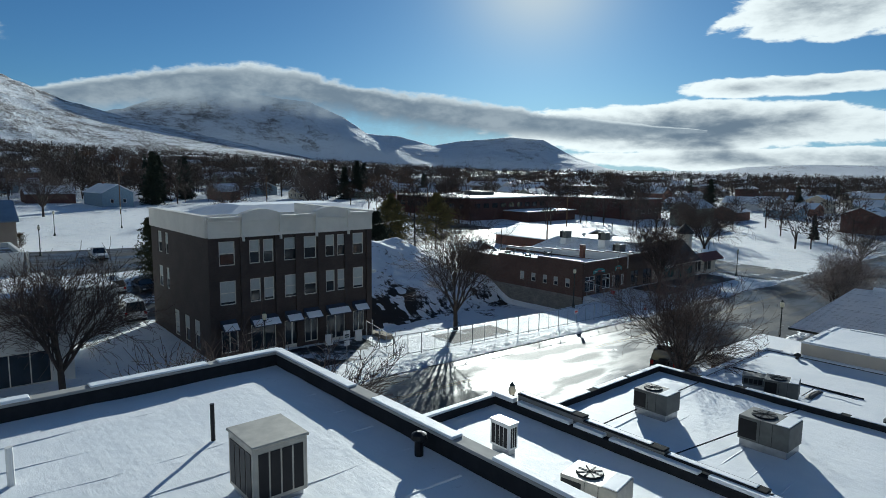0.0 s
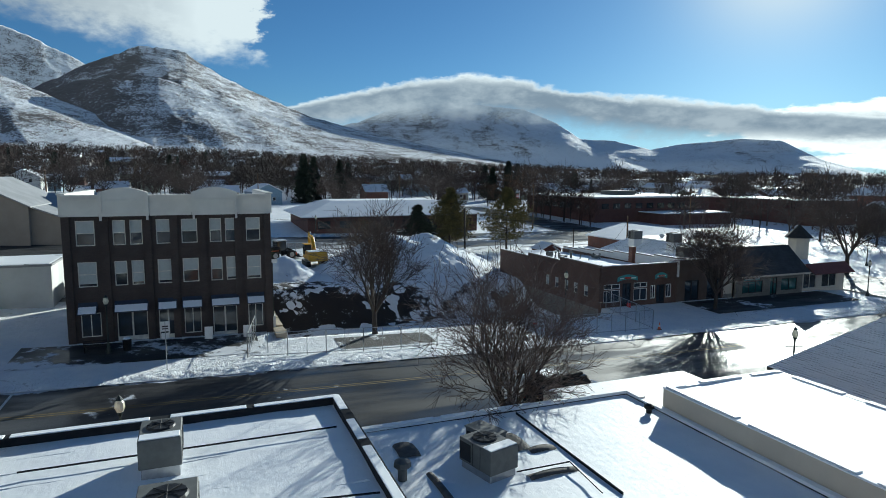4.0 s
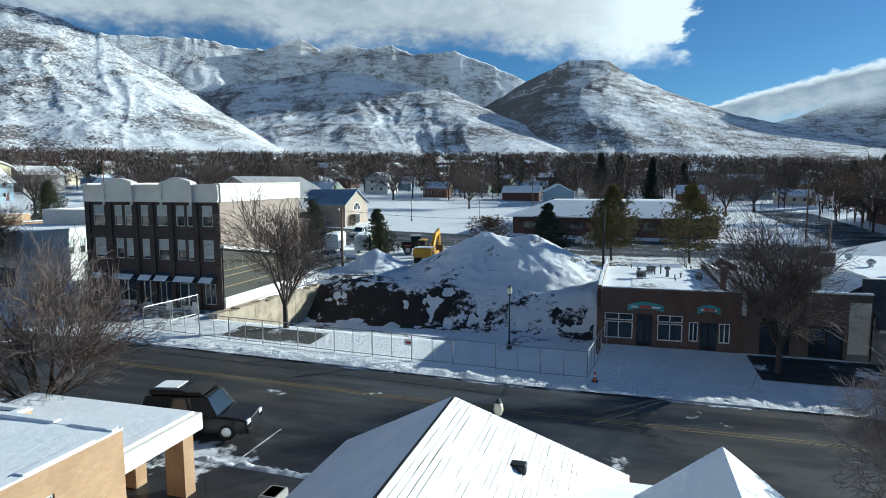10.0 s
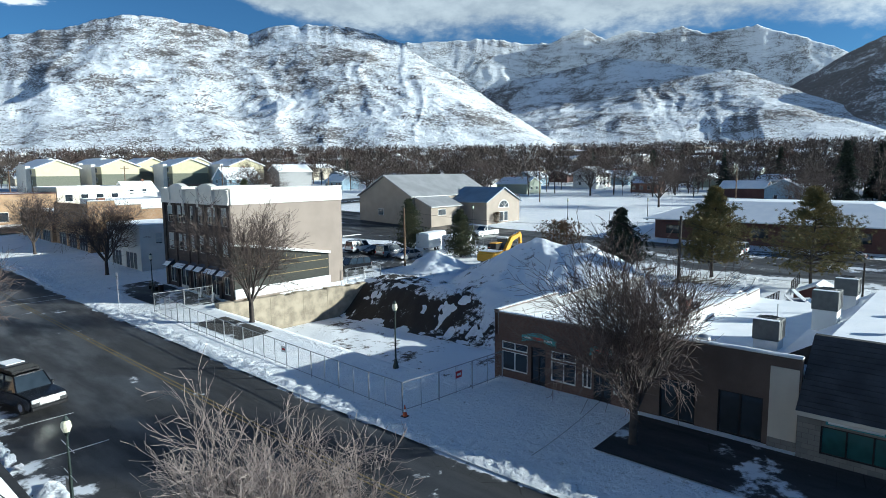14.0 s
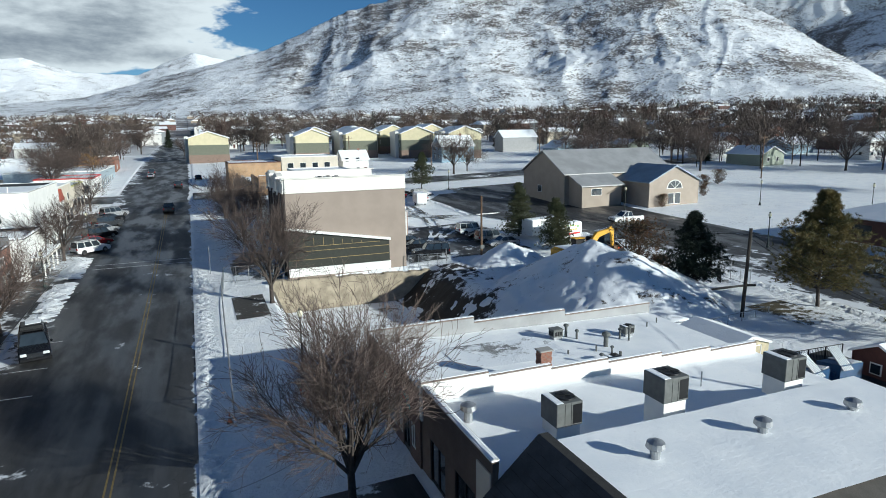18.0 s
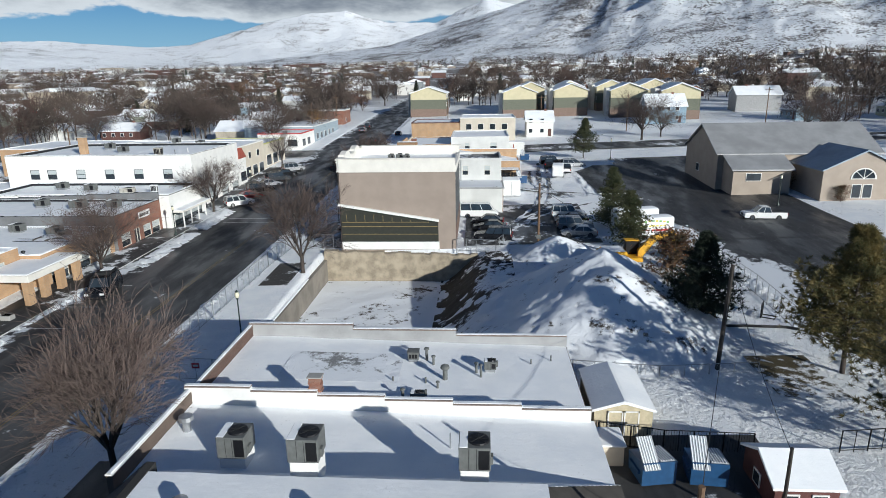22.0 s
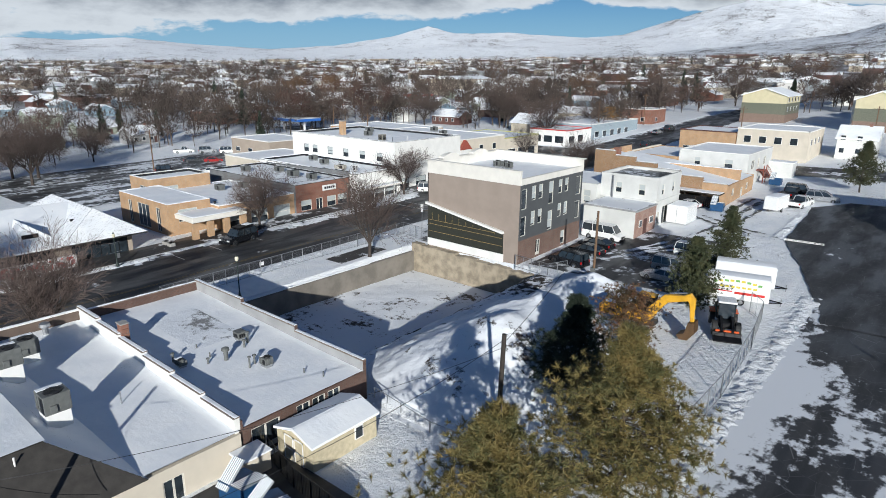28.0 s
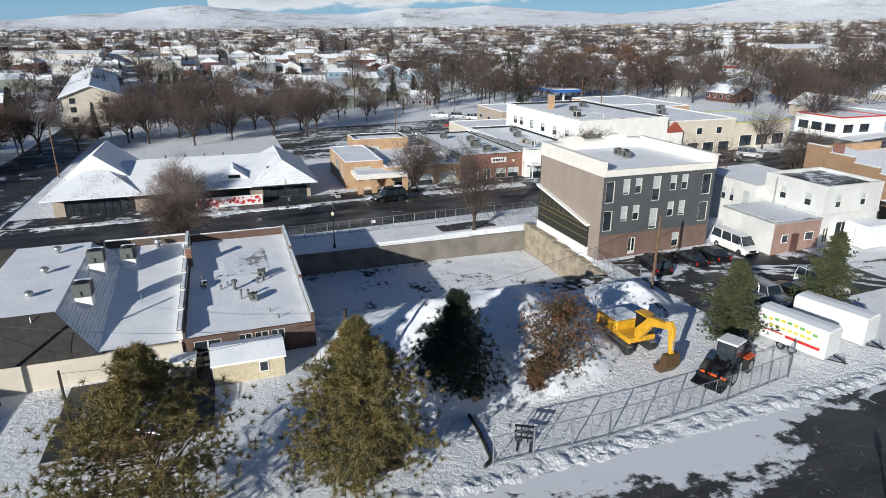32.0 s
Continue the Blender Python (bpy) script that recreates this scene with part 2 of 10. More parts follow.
AC_BEIGE = plain("beige_sheet_metal", (0.47, 0.44, 0.38), 0.5, 0.3, 0.1, 3.0, 0.25)
COPING = plain("dull_brown_coping", (0.20, 0.155, 0.13), 0.6, 0.1)
COPING_DARK = plain("dark_flashing", (0.028, 0.03, 0.034), 0.9, 0.0, gloss=0.08)
ROOF_GREY = plain("grey_roof_membrane", (0.33, 0.33, 0.33), 0.8, 0, 0.1, 0.4, 0.3)
SHINGLE_DARK = plain("dark_asphalt_shingle", (0.03, 0.029, 0.028), 0.85, 0, 0.2, 2.0, 0.4, 0.6)
WOOD_POLE = plain("weathered_brown_pole", (0.14, 0.085, 0.05), 0.85, 0, 0.2, 2.0, 0.4, 0.5)
WOOD_DARK = plain("creosoted_pole", (0.035, 0.028, 0.023), 0.8, 0, 0.2, 2.0, 0.3, 0.5)
GLASS = glass_look("window_glass", (0.03, 0.04, 0.05))
GLASS_TEAL = glass_look("teal_tinted_glass", (0.03, 0.11, 0.11))
# pale blind colour that also carries the sky's reflection in upper sashes
BLIND_REFLECTION = plain("pale_blind_and_reflection", (0.42, 0.45, 0.45), 0.6, 0, 0.05, 5.0, 0.1)
SASH = plain("ivory_window_frame", (0.60, 0.58, 0.52), 0.5)
GREEN_METAL = plain("dark_green_enamel", (0.018, 0.03, 0.027), 0.5, 0.1)
LAMP_GLASS = plain("frosted_lamp_glass", (0.7, 0.66, 0.5), 0.3)
AWNING = plain("navy_awning_cloth", (0.035, 0.048, 0.075), 0.8)
RED = plain("red_paint", (0.5, 0.03, 0.025), 0.4)
YELLOW = plain("yellow_machine_paint", (0.62, 0.33, 0.02), 0.45, 0, 0.1, 2.0, 0.25)
ORANGE = plain("orange_machine_paint", (0.62, 0.10, 0.02), 0.4, 0, 0.1, 2.0, 0.2)
RUBBER = plain("black_rubber", (0.02, 0.02, 0.02), 0.75)
BLUE_BIN = plain("blue_bin_paint", (0.014, 0.06, 0.15), 0.45)
BARK = plain("grey_brown_bark", (0.055, 0.043, 0.037), 0.9, 0, 0.25, 4.0, 0.4, 0.6)
TWIG = plain("brown_twigs", (0.085, 0.062, 0.053), 0.9, 0, 0.3, 1.2, 0.3, 0.0)
# lighter than the other twigs: frost, with sunlight put into the base colour
TWIG_FROST_SUNLIT = plain("sunlit_frosty_twigs", (0.24, 0.195, 0.175), 0.9, 0, 0.3, 1.2, 0.3, 0.0)
TWIG_PALE = plain("pale_brown_twigs", (0.115, 0.084, 0.072), 0.9, 0, 0.3, 1.2, 0.3, 0.0)
CAR_BLACK = plain("black_car_paint", (0.012, 0.013, 0.016), 0.2, 0.2, 0.1, 2.0, 0.1, 0.0)
CAR_WHITE = plain("white_car_paint", (0.75, 0.75, 0.74), 0.25, 0, 0.03, 2.0, 0.06, 0.0)
CAR_SILVER = plain("silver_car_paint", (0.42, 0.43, 0.45), 0.3, 0.6, 0.05, 2.0, 0.1, 0.0)
CAR_GREY = plain("dark_grey_car_paint", (0.055, 0.06, 0.068), 0.25, 0.4, 0.05, 2.0, 0.1, 0.0)
CAR_RED = plain("red_car_paint", (0.30, 0.02, 0.02), 0.25, 0.1, 0.05, 2.0, 0.1, 0.0)
CHROME = plain("chrome_trim", (0.6, 0.6, 0.6), 0.15, 1.0, 0.05, 3.0, 0.1, 0.0)
HEADLAMP = plain("clear_headlamp", (0.65, 0.66, 0.66), 0.15)
TAILLAMP = plain("red_tail_lamp", (0.35, 0.01, 0.01), 0.2)
EARTH = plain("dark_wet_earth", (0.042, 0.032, 0.024), 0.9, 0, 0.3, 1.2, 0.5, 1.0)

# ---- helpers for building ----


def part(name, bm, mat, parent=None, label="", smooth=False):
    """Links a bmesh as one mesh object, under a thing or a part."""
    me = bpy.data.meshes.new(name)
    bm.to_mesh(me)
    bm.free()
    for m in mat if isinstance(mat, (list, tuple)) else (mat,):
        me.materials.append(m)
    if smooth:
        me.shade_smooth()
    ob = new(name, me)
    if parent is not None:
        ob.parent = parent
    if label:
        tagged(ob, label)
    return ob


def thing(name, label, category, at=(0, 0, 0), rz=0.0, group="", kind=""):
    """An empty at the base of a thing, to hold its parts."""
    ob = new(name)
    ob.matrix_basis = pose(*at, 0, 0, rz)
    return tagged(ob, label, category, group, kind)


def box(bm, x0, x1, y0, y1, z0, z1, mat=0):
    v = [bm.verts.new((x, y, z)) for z in (z0, z1) for y in (y0, y1) for x in (x0, x1)]
    for q in ((0, 2, 3, 1), (4, 5, 7, 6), (0, 1, 5, 4), (2, 6, 7, 3), (0, 4, 6, 2), (1, 3, 7, 5)):
        bm.faces.new([v[i] for i in q]).material_index = mat
    return v


def one_box(*a):
    bm = bmesh.new()
    box(bm, *a)
    return bm


def bevelled(*a, r=0.03):
    bm = one_box(*a)
    bmesh.ops.bevel(bm, geom=bm.edges[:], offset=r, segments=1, affect="EDGES")
    return bm


def prism(bm, outline, axis, lo, hi, mat=0):
    """Extrudes a 2D outline (pairs in the two other axes) along an axis."""
    def at(p, d):
        return {"x": (d, p[0], p[1]), "y": (p[0], d, p[1]), "z": (p[0], p[1], d)}[axis]
    a = [bm.verts.new(at(p, lo)) for p in outline]
    b = [bm.verts.new(at(p, hi)) for p in outline]
    k = len(outline)
    faces = [bm.faces.new(a[::-1]), bm.faces.new(b)] + [bm.faces.new((a[i], a[(i + 1) % k], b[(i + 1) % k], b[i])) for i in range(k)]
    for f in faces:
        f.material_index = mat
    bmesh.ops.recalc_face_normals(bm, faces=faces)
    return faces


def tube(bm, points, radii, sides=6, mat=0, cap=True):
    """A tapered round bar along points."""
    rings = []
    up = Vector((0.31, 0.17, 0.93))
    for i, p in enumerate(points):
        p = Vector(p)
        d = (Vector(points[min(i + 1, len(points) - 1)]) - Vector(points[max(i - 1, 0)])).normalized()
        u = d.cross(up)
        if u.length < 0.05:
            u = d.cross(Vector((1, 0, 0)))
        u.normalize()
        w = d.cross(u)
        rings.append([bm.verts.new(p + (u * math.cos(2 * math.pi * k / sides) + w * math.sin(2 * math.pi * k / sides)) * radii[i]) for k in range(sides)])
    for a, b in zip(rings, rings[1:]):
        for k in range(sides):
            bm.faces.new((a[k], a[(k + 1) % sides], b[(k + 1) % sides], b[k])).material_index = mat
    if cap and sides > 2:
        bm.faces.new(rings[0]).material_index = mat
        bm.faces.new(rings[-1][::-1]).material_index = mat


def rod(p, q, r, sides=6):
    bm = bmesh.new()
    tube(bm, [p, q], [r, r], sides)
    return bm


def sheet(name, xs, ys, height, mat, keep=None, parent=None):
    """A ground sheet over the grid xs by ys at height(x, y), as one mesh."""
    xs, ys = np.asarray(xs, float), np.asarray(ys, float)
    gx, gy = np.meshgrid(xs, ys)
    gz = height(gx, gy)
    nx, ny = len(xs), len(ys)
    co = np.stack([gx.ravel(), gy.ravel(), gz.ravel()], 1)
    i = (np.arange(ny - 1)[:, None] * nx + np.arange(nx - 1)[None, :]).ravel()
    quads = np.stack([i, i + 1, i + nx + 1, i + nx], 1)
    if keep is not None:
        cx, cy = co[quads][:, :, 0].mean(1), co[quads][:, :, 1].mean(1)
        quads = quads[keep(cx, cy)]
    me = bpy.data.meshes.new(name)
    me.from_pydata(co.tolist(), [], quads.tolist())
    me.materials.append(mat)
    me.shade_smooth()
    ob = new(name, me)
    if parent is not None:
        ob.parent = parent
    return ob


# smooth value noise in numpy, for terrain and snow heaps
_perm = np.random.RandomState(7).rand(256, 256)


def vnoise(x, y):
    xi, yi = np.floor(x).astype(int), np.floor(y).astype(int)
    fx, fy = x - xi, y - yi
    fx, fy = fx * fx * (3 - 2 * fx), fy * fy * (3 - 2 * fy)
    g00, g10 = _perm[xi % 256, yi % 256], _perm[(xi + 1) % 256, yi % 256]
    g01, g11 = _perm[xi % 256, (yi + 1) % 256], _perm[(xi + 1) % 256, (yi + 1) % 256]
    return (g00 * (1 - fx) + g10 * fx) * (1 - fy) + (g01 * (1 - fx) + g11 * fx) * fy


def fractal(x, y, octaves=5, rough=0.5, ridged=False):
    total, amp, norm = 0.0, 1.0, 0.0
    for k in range(octaves):
        v = vnoise(x * 2 ** k + 13.7 * k, y * 2 ** k + 5.3 * k)
        total = total + amp * (1 - np.abs(2 * v - 1) if ridged else v)
        norm += amp
        amp *= rough
    return total / norm


def smooth(a, b, x):
    t = np.clip((x - a) / (b - a), 0, 1)
    return t * t * (3 - 2 * t)

# ---- terrain ----
SLOPES = np.array([0.011, 0.004, -0.003, 0.006, 0.042, 0.046, 0.036, 0.022, 0.011])   # west, south-west, south ... back to west


def far_ground(x, y):
    r = np.hypot(x, y)
    a = (np.degrees(np.arctan2(y, x)) + 180) / 45.0
    return np.interp(a, np.arange(9), SLOPES) * r


def near_ground(x, y):
    """The street climbs to the north; the lots behind it climb to the east."""
    along = np.where(y < -30, -0.066 + 0.004 * (y + 30), np.where(y < 15, 0.022 * (y + 27), 0.924 + 0.04 * (y - 15)))
    across = np.where(x > -6, 0.027 * (x + 6), np.where(x < -30, 0.010 * (x + 30), 0.0))
    return along + across


def ground_z(x, y):
    w = smooth(140, 420, np.hypot(x, y))
    return near_ground(x, y) * (1 - w) + far_ground(x, y) * w


def gz(x, y):
    return float(ground_z(np.float64(x), np.float64(y)))


LOT = (-2.5, 19.0, -33.8, -0.4)        # the dug-out lot between the two brick buildings
LOT_FLOOR = -2.9


def pile(x, y):
    """Heap of dug earth under snow, over the ground: a short level crest with even slopes, and a small heap beside it."""
    dy = np.maximum(np.abs(y + 21.6) - 3.3, 0.0)
    dx = np.where(x < 29.2, (29.2 - x) / 10.8, (x - 29.2) / 9.3)
    d = np.hypot(dx, dy / 9.8)
    main = 5.0 * np.clip(1 - d, 0, 1) ** 0.97 - 0.35 * np.clip(1 - d * 5, 0, 1) * np.cos((y + 21.6) * 0.5)
    d2 = np.hypot((x - 26.6) / 5.2, (y + 4.3) / 4.2)
    small = 2.6 * np.clip(1 - d2, 0, 1)
    h = np.maximum(main, small)
    rough = fractal(x * 0.5, y * 0.5, 4, 0.55) - 0.5
    return np.where(h > 0, h + rough * 0.9 * np.clip(h, 0, 1), 0)


ROAD_W, ROAD_E, STREET_W = -22.9, -9.9, -30.0
CROSS_N = (79.5, 90.5)                  # the cross street to the north
CROSS_S = (-84.0, -71.0)                # the cross street to the south


def on_road(x, y):
    main = (x > ROAD_W - 3.2) & (x < ROAD_E)
    return main | ((y > CROSS_N[0]) & (y < CROSS_N[1]) & (np.abs(x) < 150)) | ((y > CROSS_S[0]) & (y < CROSS_S[1]) & (np.abs(x) < 150))


def carve(x, y):
    z = ground_z(x, y)
    x0, x1, y0, y1 = LOT
    inside = (x > x0) & (x < x1 + 8) & (y > y0) & (y < y1)
    bank = smooth(19.0, 12.5, x)          # earth bank on the lot's east side
    floor = LOT_FLOOR + 0.25 * (fractal(x * 0.3, y * 0.3, 4) - 0.5)
    dug = np.where(inside, z * (1 - bank) + np.minimum(floor, z) * bank, z)
    lumps = 0.07 * (fractal(x * 0.45, y * 0.45, 4) - 0.5)
    z = dug + lumps + np.where((x > x0) & (y > y0), pile(x, y), 0)
    return np.where(on_road(x, y), ground_z(x, y) - 0.35, z)


def spaced(lo, hi, step, out_lo, out_hi, k=40):
    """A dense run of grid lines with ever wider ones on both sides."""
    t = np.linspace(0, 1, k)[1:] ** 2.2
    return np.concatenate([(lo - (lo - out_lo) * t)[::-1], np.arange(lo, hi + 1e-6, step), hi + (out_hi - hi) * t])


GROUND_MAT = snow_look("snowy_ground", 0.35, 0.0, 1.0)


def town_snow():
    """Snow near by; farther off the white is broken by wet streets, yards and scrub."""
    def build(n, bsdf, p):
        a, b, c = n.noise(p, 0.5, 4.0), n.noise(p, 3.0, 5.0), n.noise(p, 30.0, 3.0)
        white = n.mix(n.ramp(a, 0.35, 0.65), (0.82, 0.84, 0.87), (0.89, 0.90, 0.91))
        ln = n.node("ShaderNodeVectorMath")
        ln.operation = "LENGTH"
        n.link(n.mapping(p, (1, 1, 0)), ln.inputs[0])
        away = n.ramp(ln.outputs["Value"], 130.0, 420.0)
        speck = n.noise(p, 2.2, 7.0, 0.75)
        white = n.mix(n.ramp(n.math("ADD", n.math("MULTIPLY", speck, 0.7), n.math("MULTIPLY", n.noise(p, 0.12, 4.0), 0.3)), 0.57, 0.63, 0.0, 0.6), white, (0.30, 0.28, 0.26))
        patch = n.ramp(n.math("ADD", n.math("MULTIPLY", n.noise(p, 0.02, 6.0, 0.65), 0.7), n.math("MULTIPLY", n.noise(p, 0.15, 4.0), 0.3)), 0.40, 0.50)
        scrub = n.mix(n.noise(p, 0.08, 4.0), (0.06, 0.05, 0.045), (0.13, 0.10, 0.085))
        n.put(bsdf.inputs["Base Color"], n.mix(n.math("MULTIPLY", n.math("MULTIPLY", patch, away), 0.92), white, scrub))
        bsdf.inputs["Roughness"].default_value = 0.65
        w = n.node("ShaderNodeTexWave")
        w.wave_type, w.bands_direction = "BANDS", "X"
        n.link(n.mapping(p, (1, 1, 1), (0, 0, 0.5)), w.inputs[0])
        w.inputs["Scale"].default_value, w.inputs["Distortion"].default_value, w.inputs["Detail"].default_value = 0.5, 9.0, 3.0
        h = n.math("ADD", n.math("ADD", n.math("MULTIPLY", b, 1.2), n.math("MULTIPLY", c, 0.25)), n.math("ADD", n.math("MULTIPLY", w.outputs[0], 0.06), n.math("MULTIPLY", n.noise(p, 1.2, 7.0, 0.72), 1.7)))
        bump(n, bsdf, h, 0.75, 0.17)
    return material("snowy_town_ground", build)


ground = sheet("ground", spaced(-32, 62, 0.5, -4600, 4600, 60), spaced(-60, 24, 0.5, -4600, 4600, 60), carve, town_snow())
tagged(ground, "snow-covered ground of a small town, rising towards the mountains", "ground", kind="structure")

# ---- mountains: each ridge by its skyline, (azimuth, elevation of the crest) in degrees ----
RIDGES = {
    "foothill_massif": ([(112, 1.6), (97.7, 3.1), (94.8, 4.0), (91.9, 4.8), (89.1, 5.6), (84, 7.0), (81.8, 7.9), (78.9, 9.3), (75.9, 10.6), (72.6, 11.4), (70.3, 12.2), (68.1, 12.8), (65.8, 13.0), (63.3, 12.6), (58.4, 12.1),
                         (56, 12.9), (52.6, 13.1), (48.7, 12.8), (44.7, 11.6), (42.2, 9.9), (39.2, 8.4), (36.7, 6.7), (33.1, 4.4), (30.1, 2.5), (27, 0.8)], 1300, ((27, 1600), (45, 2350), (58, 2500), (112, 2800)), 0.13),
    "middle_foothill": ([(43, 4.0), (40, 5.6), (37.6, 7.2), (34.7, 8.2), (30.5, 8.9), (26.0, 9.9), (21.5, 9.1), (17.8, 8.4), (15.2, 8.0), (12.9, 6.9), (8, 4.9), (3.3, 2.9), (0, 1.2)], 1550, ((0, 1900), (15, 2500), (26, 2750), (43, 2900)), 0.13),
    "pointed_foothill": ([(16, 4.0), (11.2, 7.0), (8.4, 8.6), (4.3, 10.4), (2.4, 10.4), (0.8, 10.1), (-2.1, 8.4), (-5.1, 7.0), (-9.3, 5.3), (-14.6, 3.9), (-21.4, 2.5), (-28, 1.2), (-33, 0.2)], 1700, ((-33, 2300), (-10, 3000), (5, 3150), (16, 3200)), 0.13),
    "foothill_shoulder": ([(13, 2.6), (9.5, 5.6), (6.5, 7.5), (3.2, 8.1), (0, 7.2), (-5, 5.6), (-12, 3.6), (-20, 2.2), (-28, 0.8)], 1600, ((-28, 1900), (-10, 2300), (13, 2450)), 0.13),
    "high_range": ([(50, 10.5), (46, 11.4), (43.2, 11.6), (39.7, 11.7), (37, 11.8), (34.3, 11.3), (31.7, 11.2), (28.6, 12.4), (26.8, 11.3), (24.4, 12.0), (22.6, 11.5), (20.6, 12.0), (18.7, 11.2), (14.8, 11.4), (11.9, 10.3), (8.4, 8.8), (4, 6.6)], 3360, ((4, 4000), (50, 4150)), 0.13),
    "northern_range": ([(215, 0.1), (205, 0.5), (194, 0.9), (190.8, 1.3), (187, 1.5), (184, 2.0), (181.6, 2.2), (177.3, 1.8), (172.3, 1.6), (168.5, 1.6), (164.6, 2.2), (160.7, 2.1), (156.9, 2.4), (152, 2.0), (145.5, 1.7), (139.8, 2.1), (135, 2.9), (131.7, 3.8),
                        (129.3, 3.2), (124.6, 3.3), (117.9, 2.9), (114.7, 3.1), (112.3, 3.8), (108.4, 4.9), (104.5, 5.7), (101.5, 5.9), (98, 5.0), (93.5, 4.9), (91.3, 6.0), (89.1, 6.8), (86.5, 6.2), (82, 6.0)], 2900, ((82, 3900), (215, 4100)), 0.22),
    "distant_range": ([(-4, 2.4), (-9, 3.8), (-13.6, 4.8), (-18.1, 6.5), (-21.9, 6.7), (-28.8, 6.0), (-31.8, 4.7), (-33.9, 3.3), (-36.9, 3.1), (-40, 2.3), (-42.1, 2.7), (-47.1, 3.1), (-50, 2.9), (-53, 1.3), (-56.3, 0.2), (-64.5, 0.2), (-67.2, 0.6), (-71.4, 0.8), (-90, 0.6), (-110, 0.6), (-120, 0.1)], 3620, ((-120, 4250), (-4, 4250)), 0.2),
}


def mountain_look(name="snowy_mountainside", scrub=0.0):
    """Snow over scrub: fine dark tufts, thicker in gullies and on northern flanks, tilted bands of bare rock."""
    def build(n, bsdf, p):
        big, mid, small = n.noise(p, 0.0045, 4.0, 0.6), n.noise(n.mapping(p, (1, 1, 2.4)), 0.017, 5.0, 0.62), n.noise(p, 0.15, 5.0, 0.75)
        g = n.node("ShaderNodeNewGeometry")
        s = n.node("ShaderNodeSeparateXYZ")
        n.link(g.outputs["Normal"], s.inputs[0])
        steep = n.ramp(s.outputs[2], 0.95, 0.72)
        north = n.ramp(s.outputs[1], -0.15, 0.4)
        dens = n.math("ADD", n.math("ADD", n.math("MULTIPLY", big, 0.42), n.math("MULTIPLY", mid, 0.36)), n.math("ADD", n.math("MULTIPLY", steep, 0.07), n.math("MULTIPLY", north, 0.09)))
        tuft = n.ramp(n.math("ADD", n.math("MULTIPLY", small, 0.85), dens), 0.842 + scrub, 0.87 + scrub, 0.0, 0.93)
        z = n.node("ShaderNodeSeparateXYZ")
        n.link(p, z.inputs[0])
        tilt = n.math("ADD", n.math("MULTIPLY", z.outputs[2], 0.035), n.math("ADD", n.math("MULTIPLY", z.outputs[1], 0.006), n.math("MULTIPLY", mid, 2.2)))
        band = n.ramp(n.math("ABSOLUTE", n.math("SUBTRACT", n.math("FRACT", tilt), 0.5)), 0.10, 0.02)
        cliff = n.math("MULTIPLY", n.math("MULTIPLY", band, n.ramp(n.math("ADD", big, n.math("MULTIPLY", steep, 0.12)), 0.56, 0.66)), n.ramp(small, 0.47, 0.55, 0.0, 0.7))
        rock = n.mix(n.noise(p, 0.03, 4.0), (0.04, 0.036, 0.034), (0.12, 0.09, 0.075))
        n.put(bsdf.inputs["Base Color"], n.mix(n.math("MAXIMUM", tuft, cliff), (0.83, 0.85, 0.88), rock))
        bsdf.inputs["Roughness"].default_value = 0.8
        bump(n, bsdf, n.math("ADD", mid, n.math("MULTIPLY", small, 0.3)), 0.6, 16.0)
    return material(name, build)


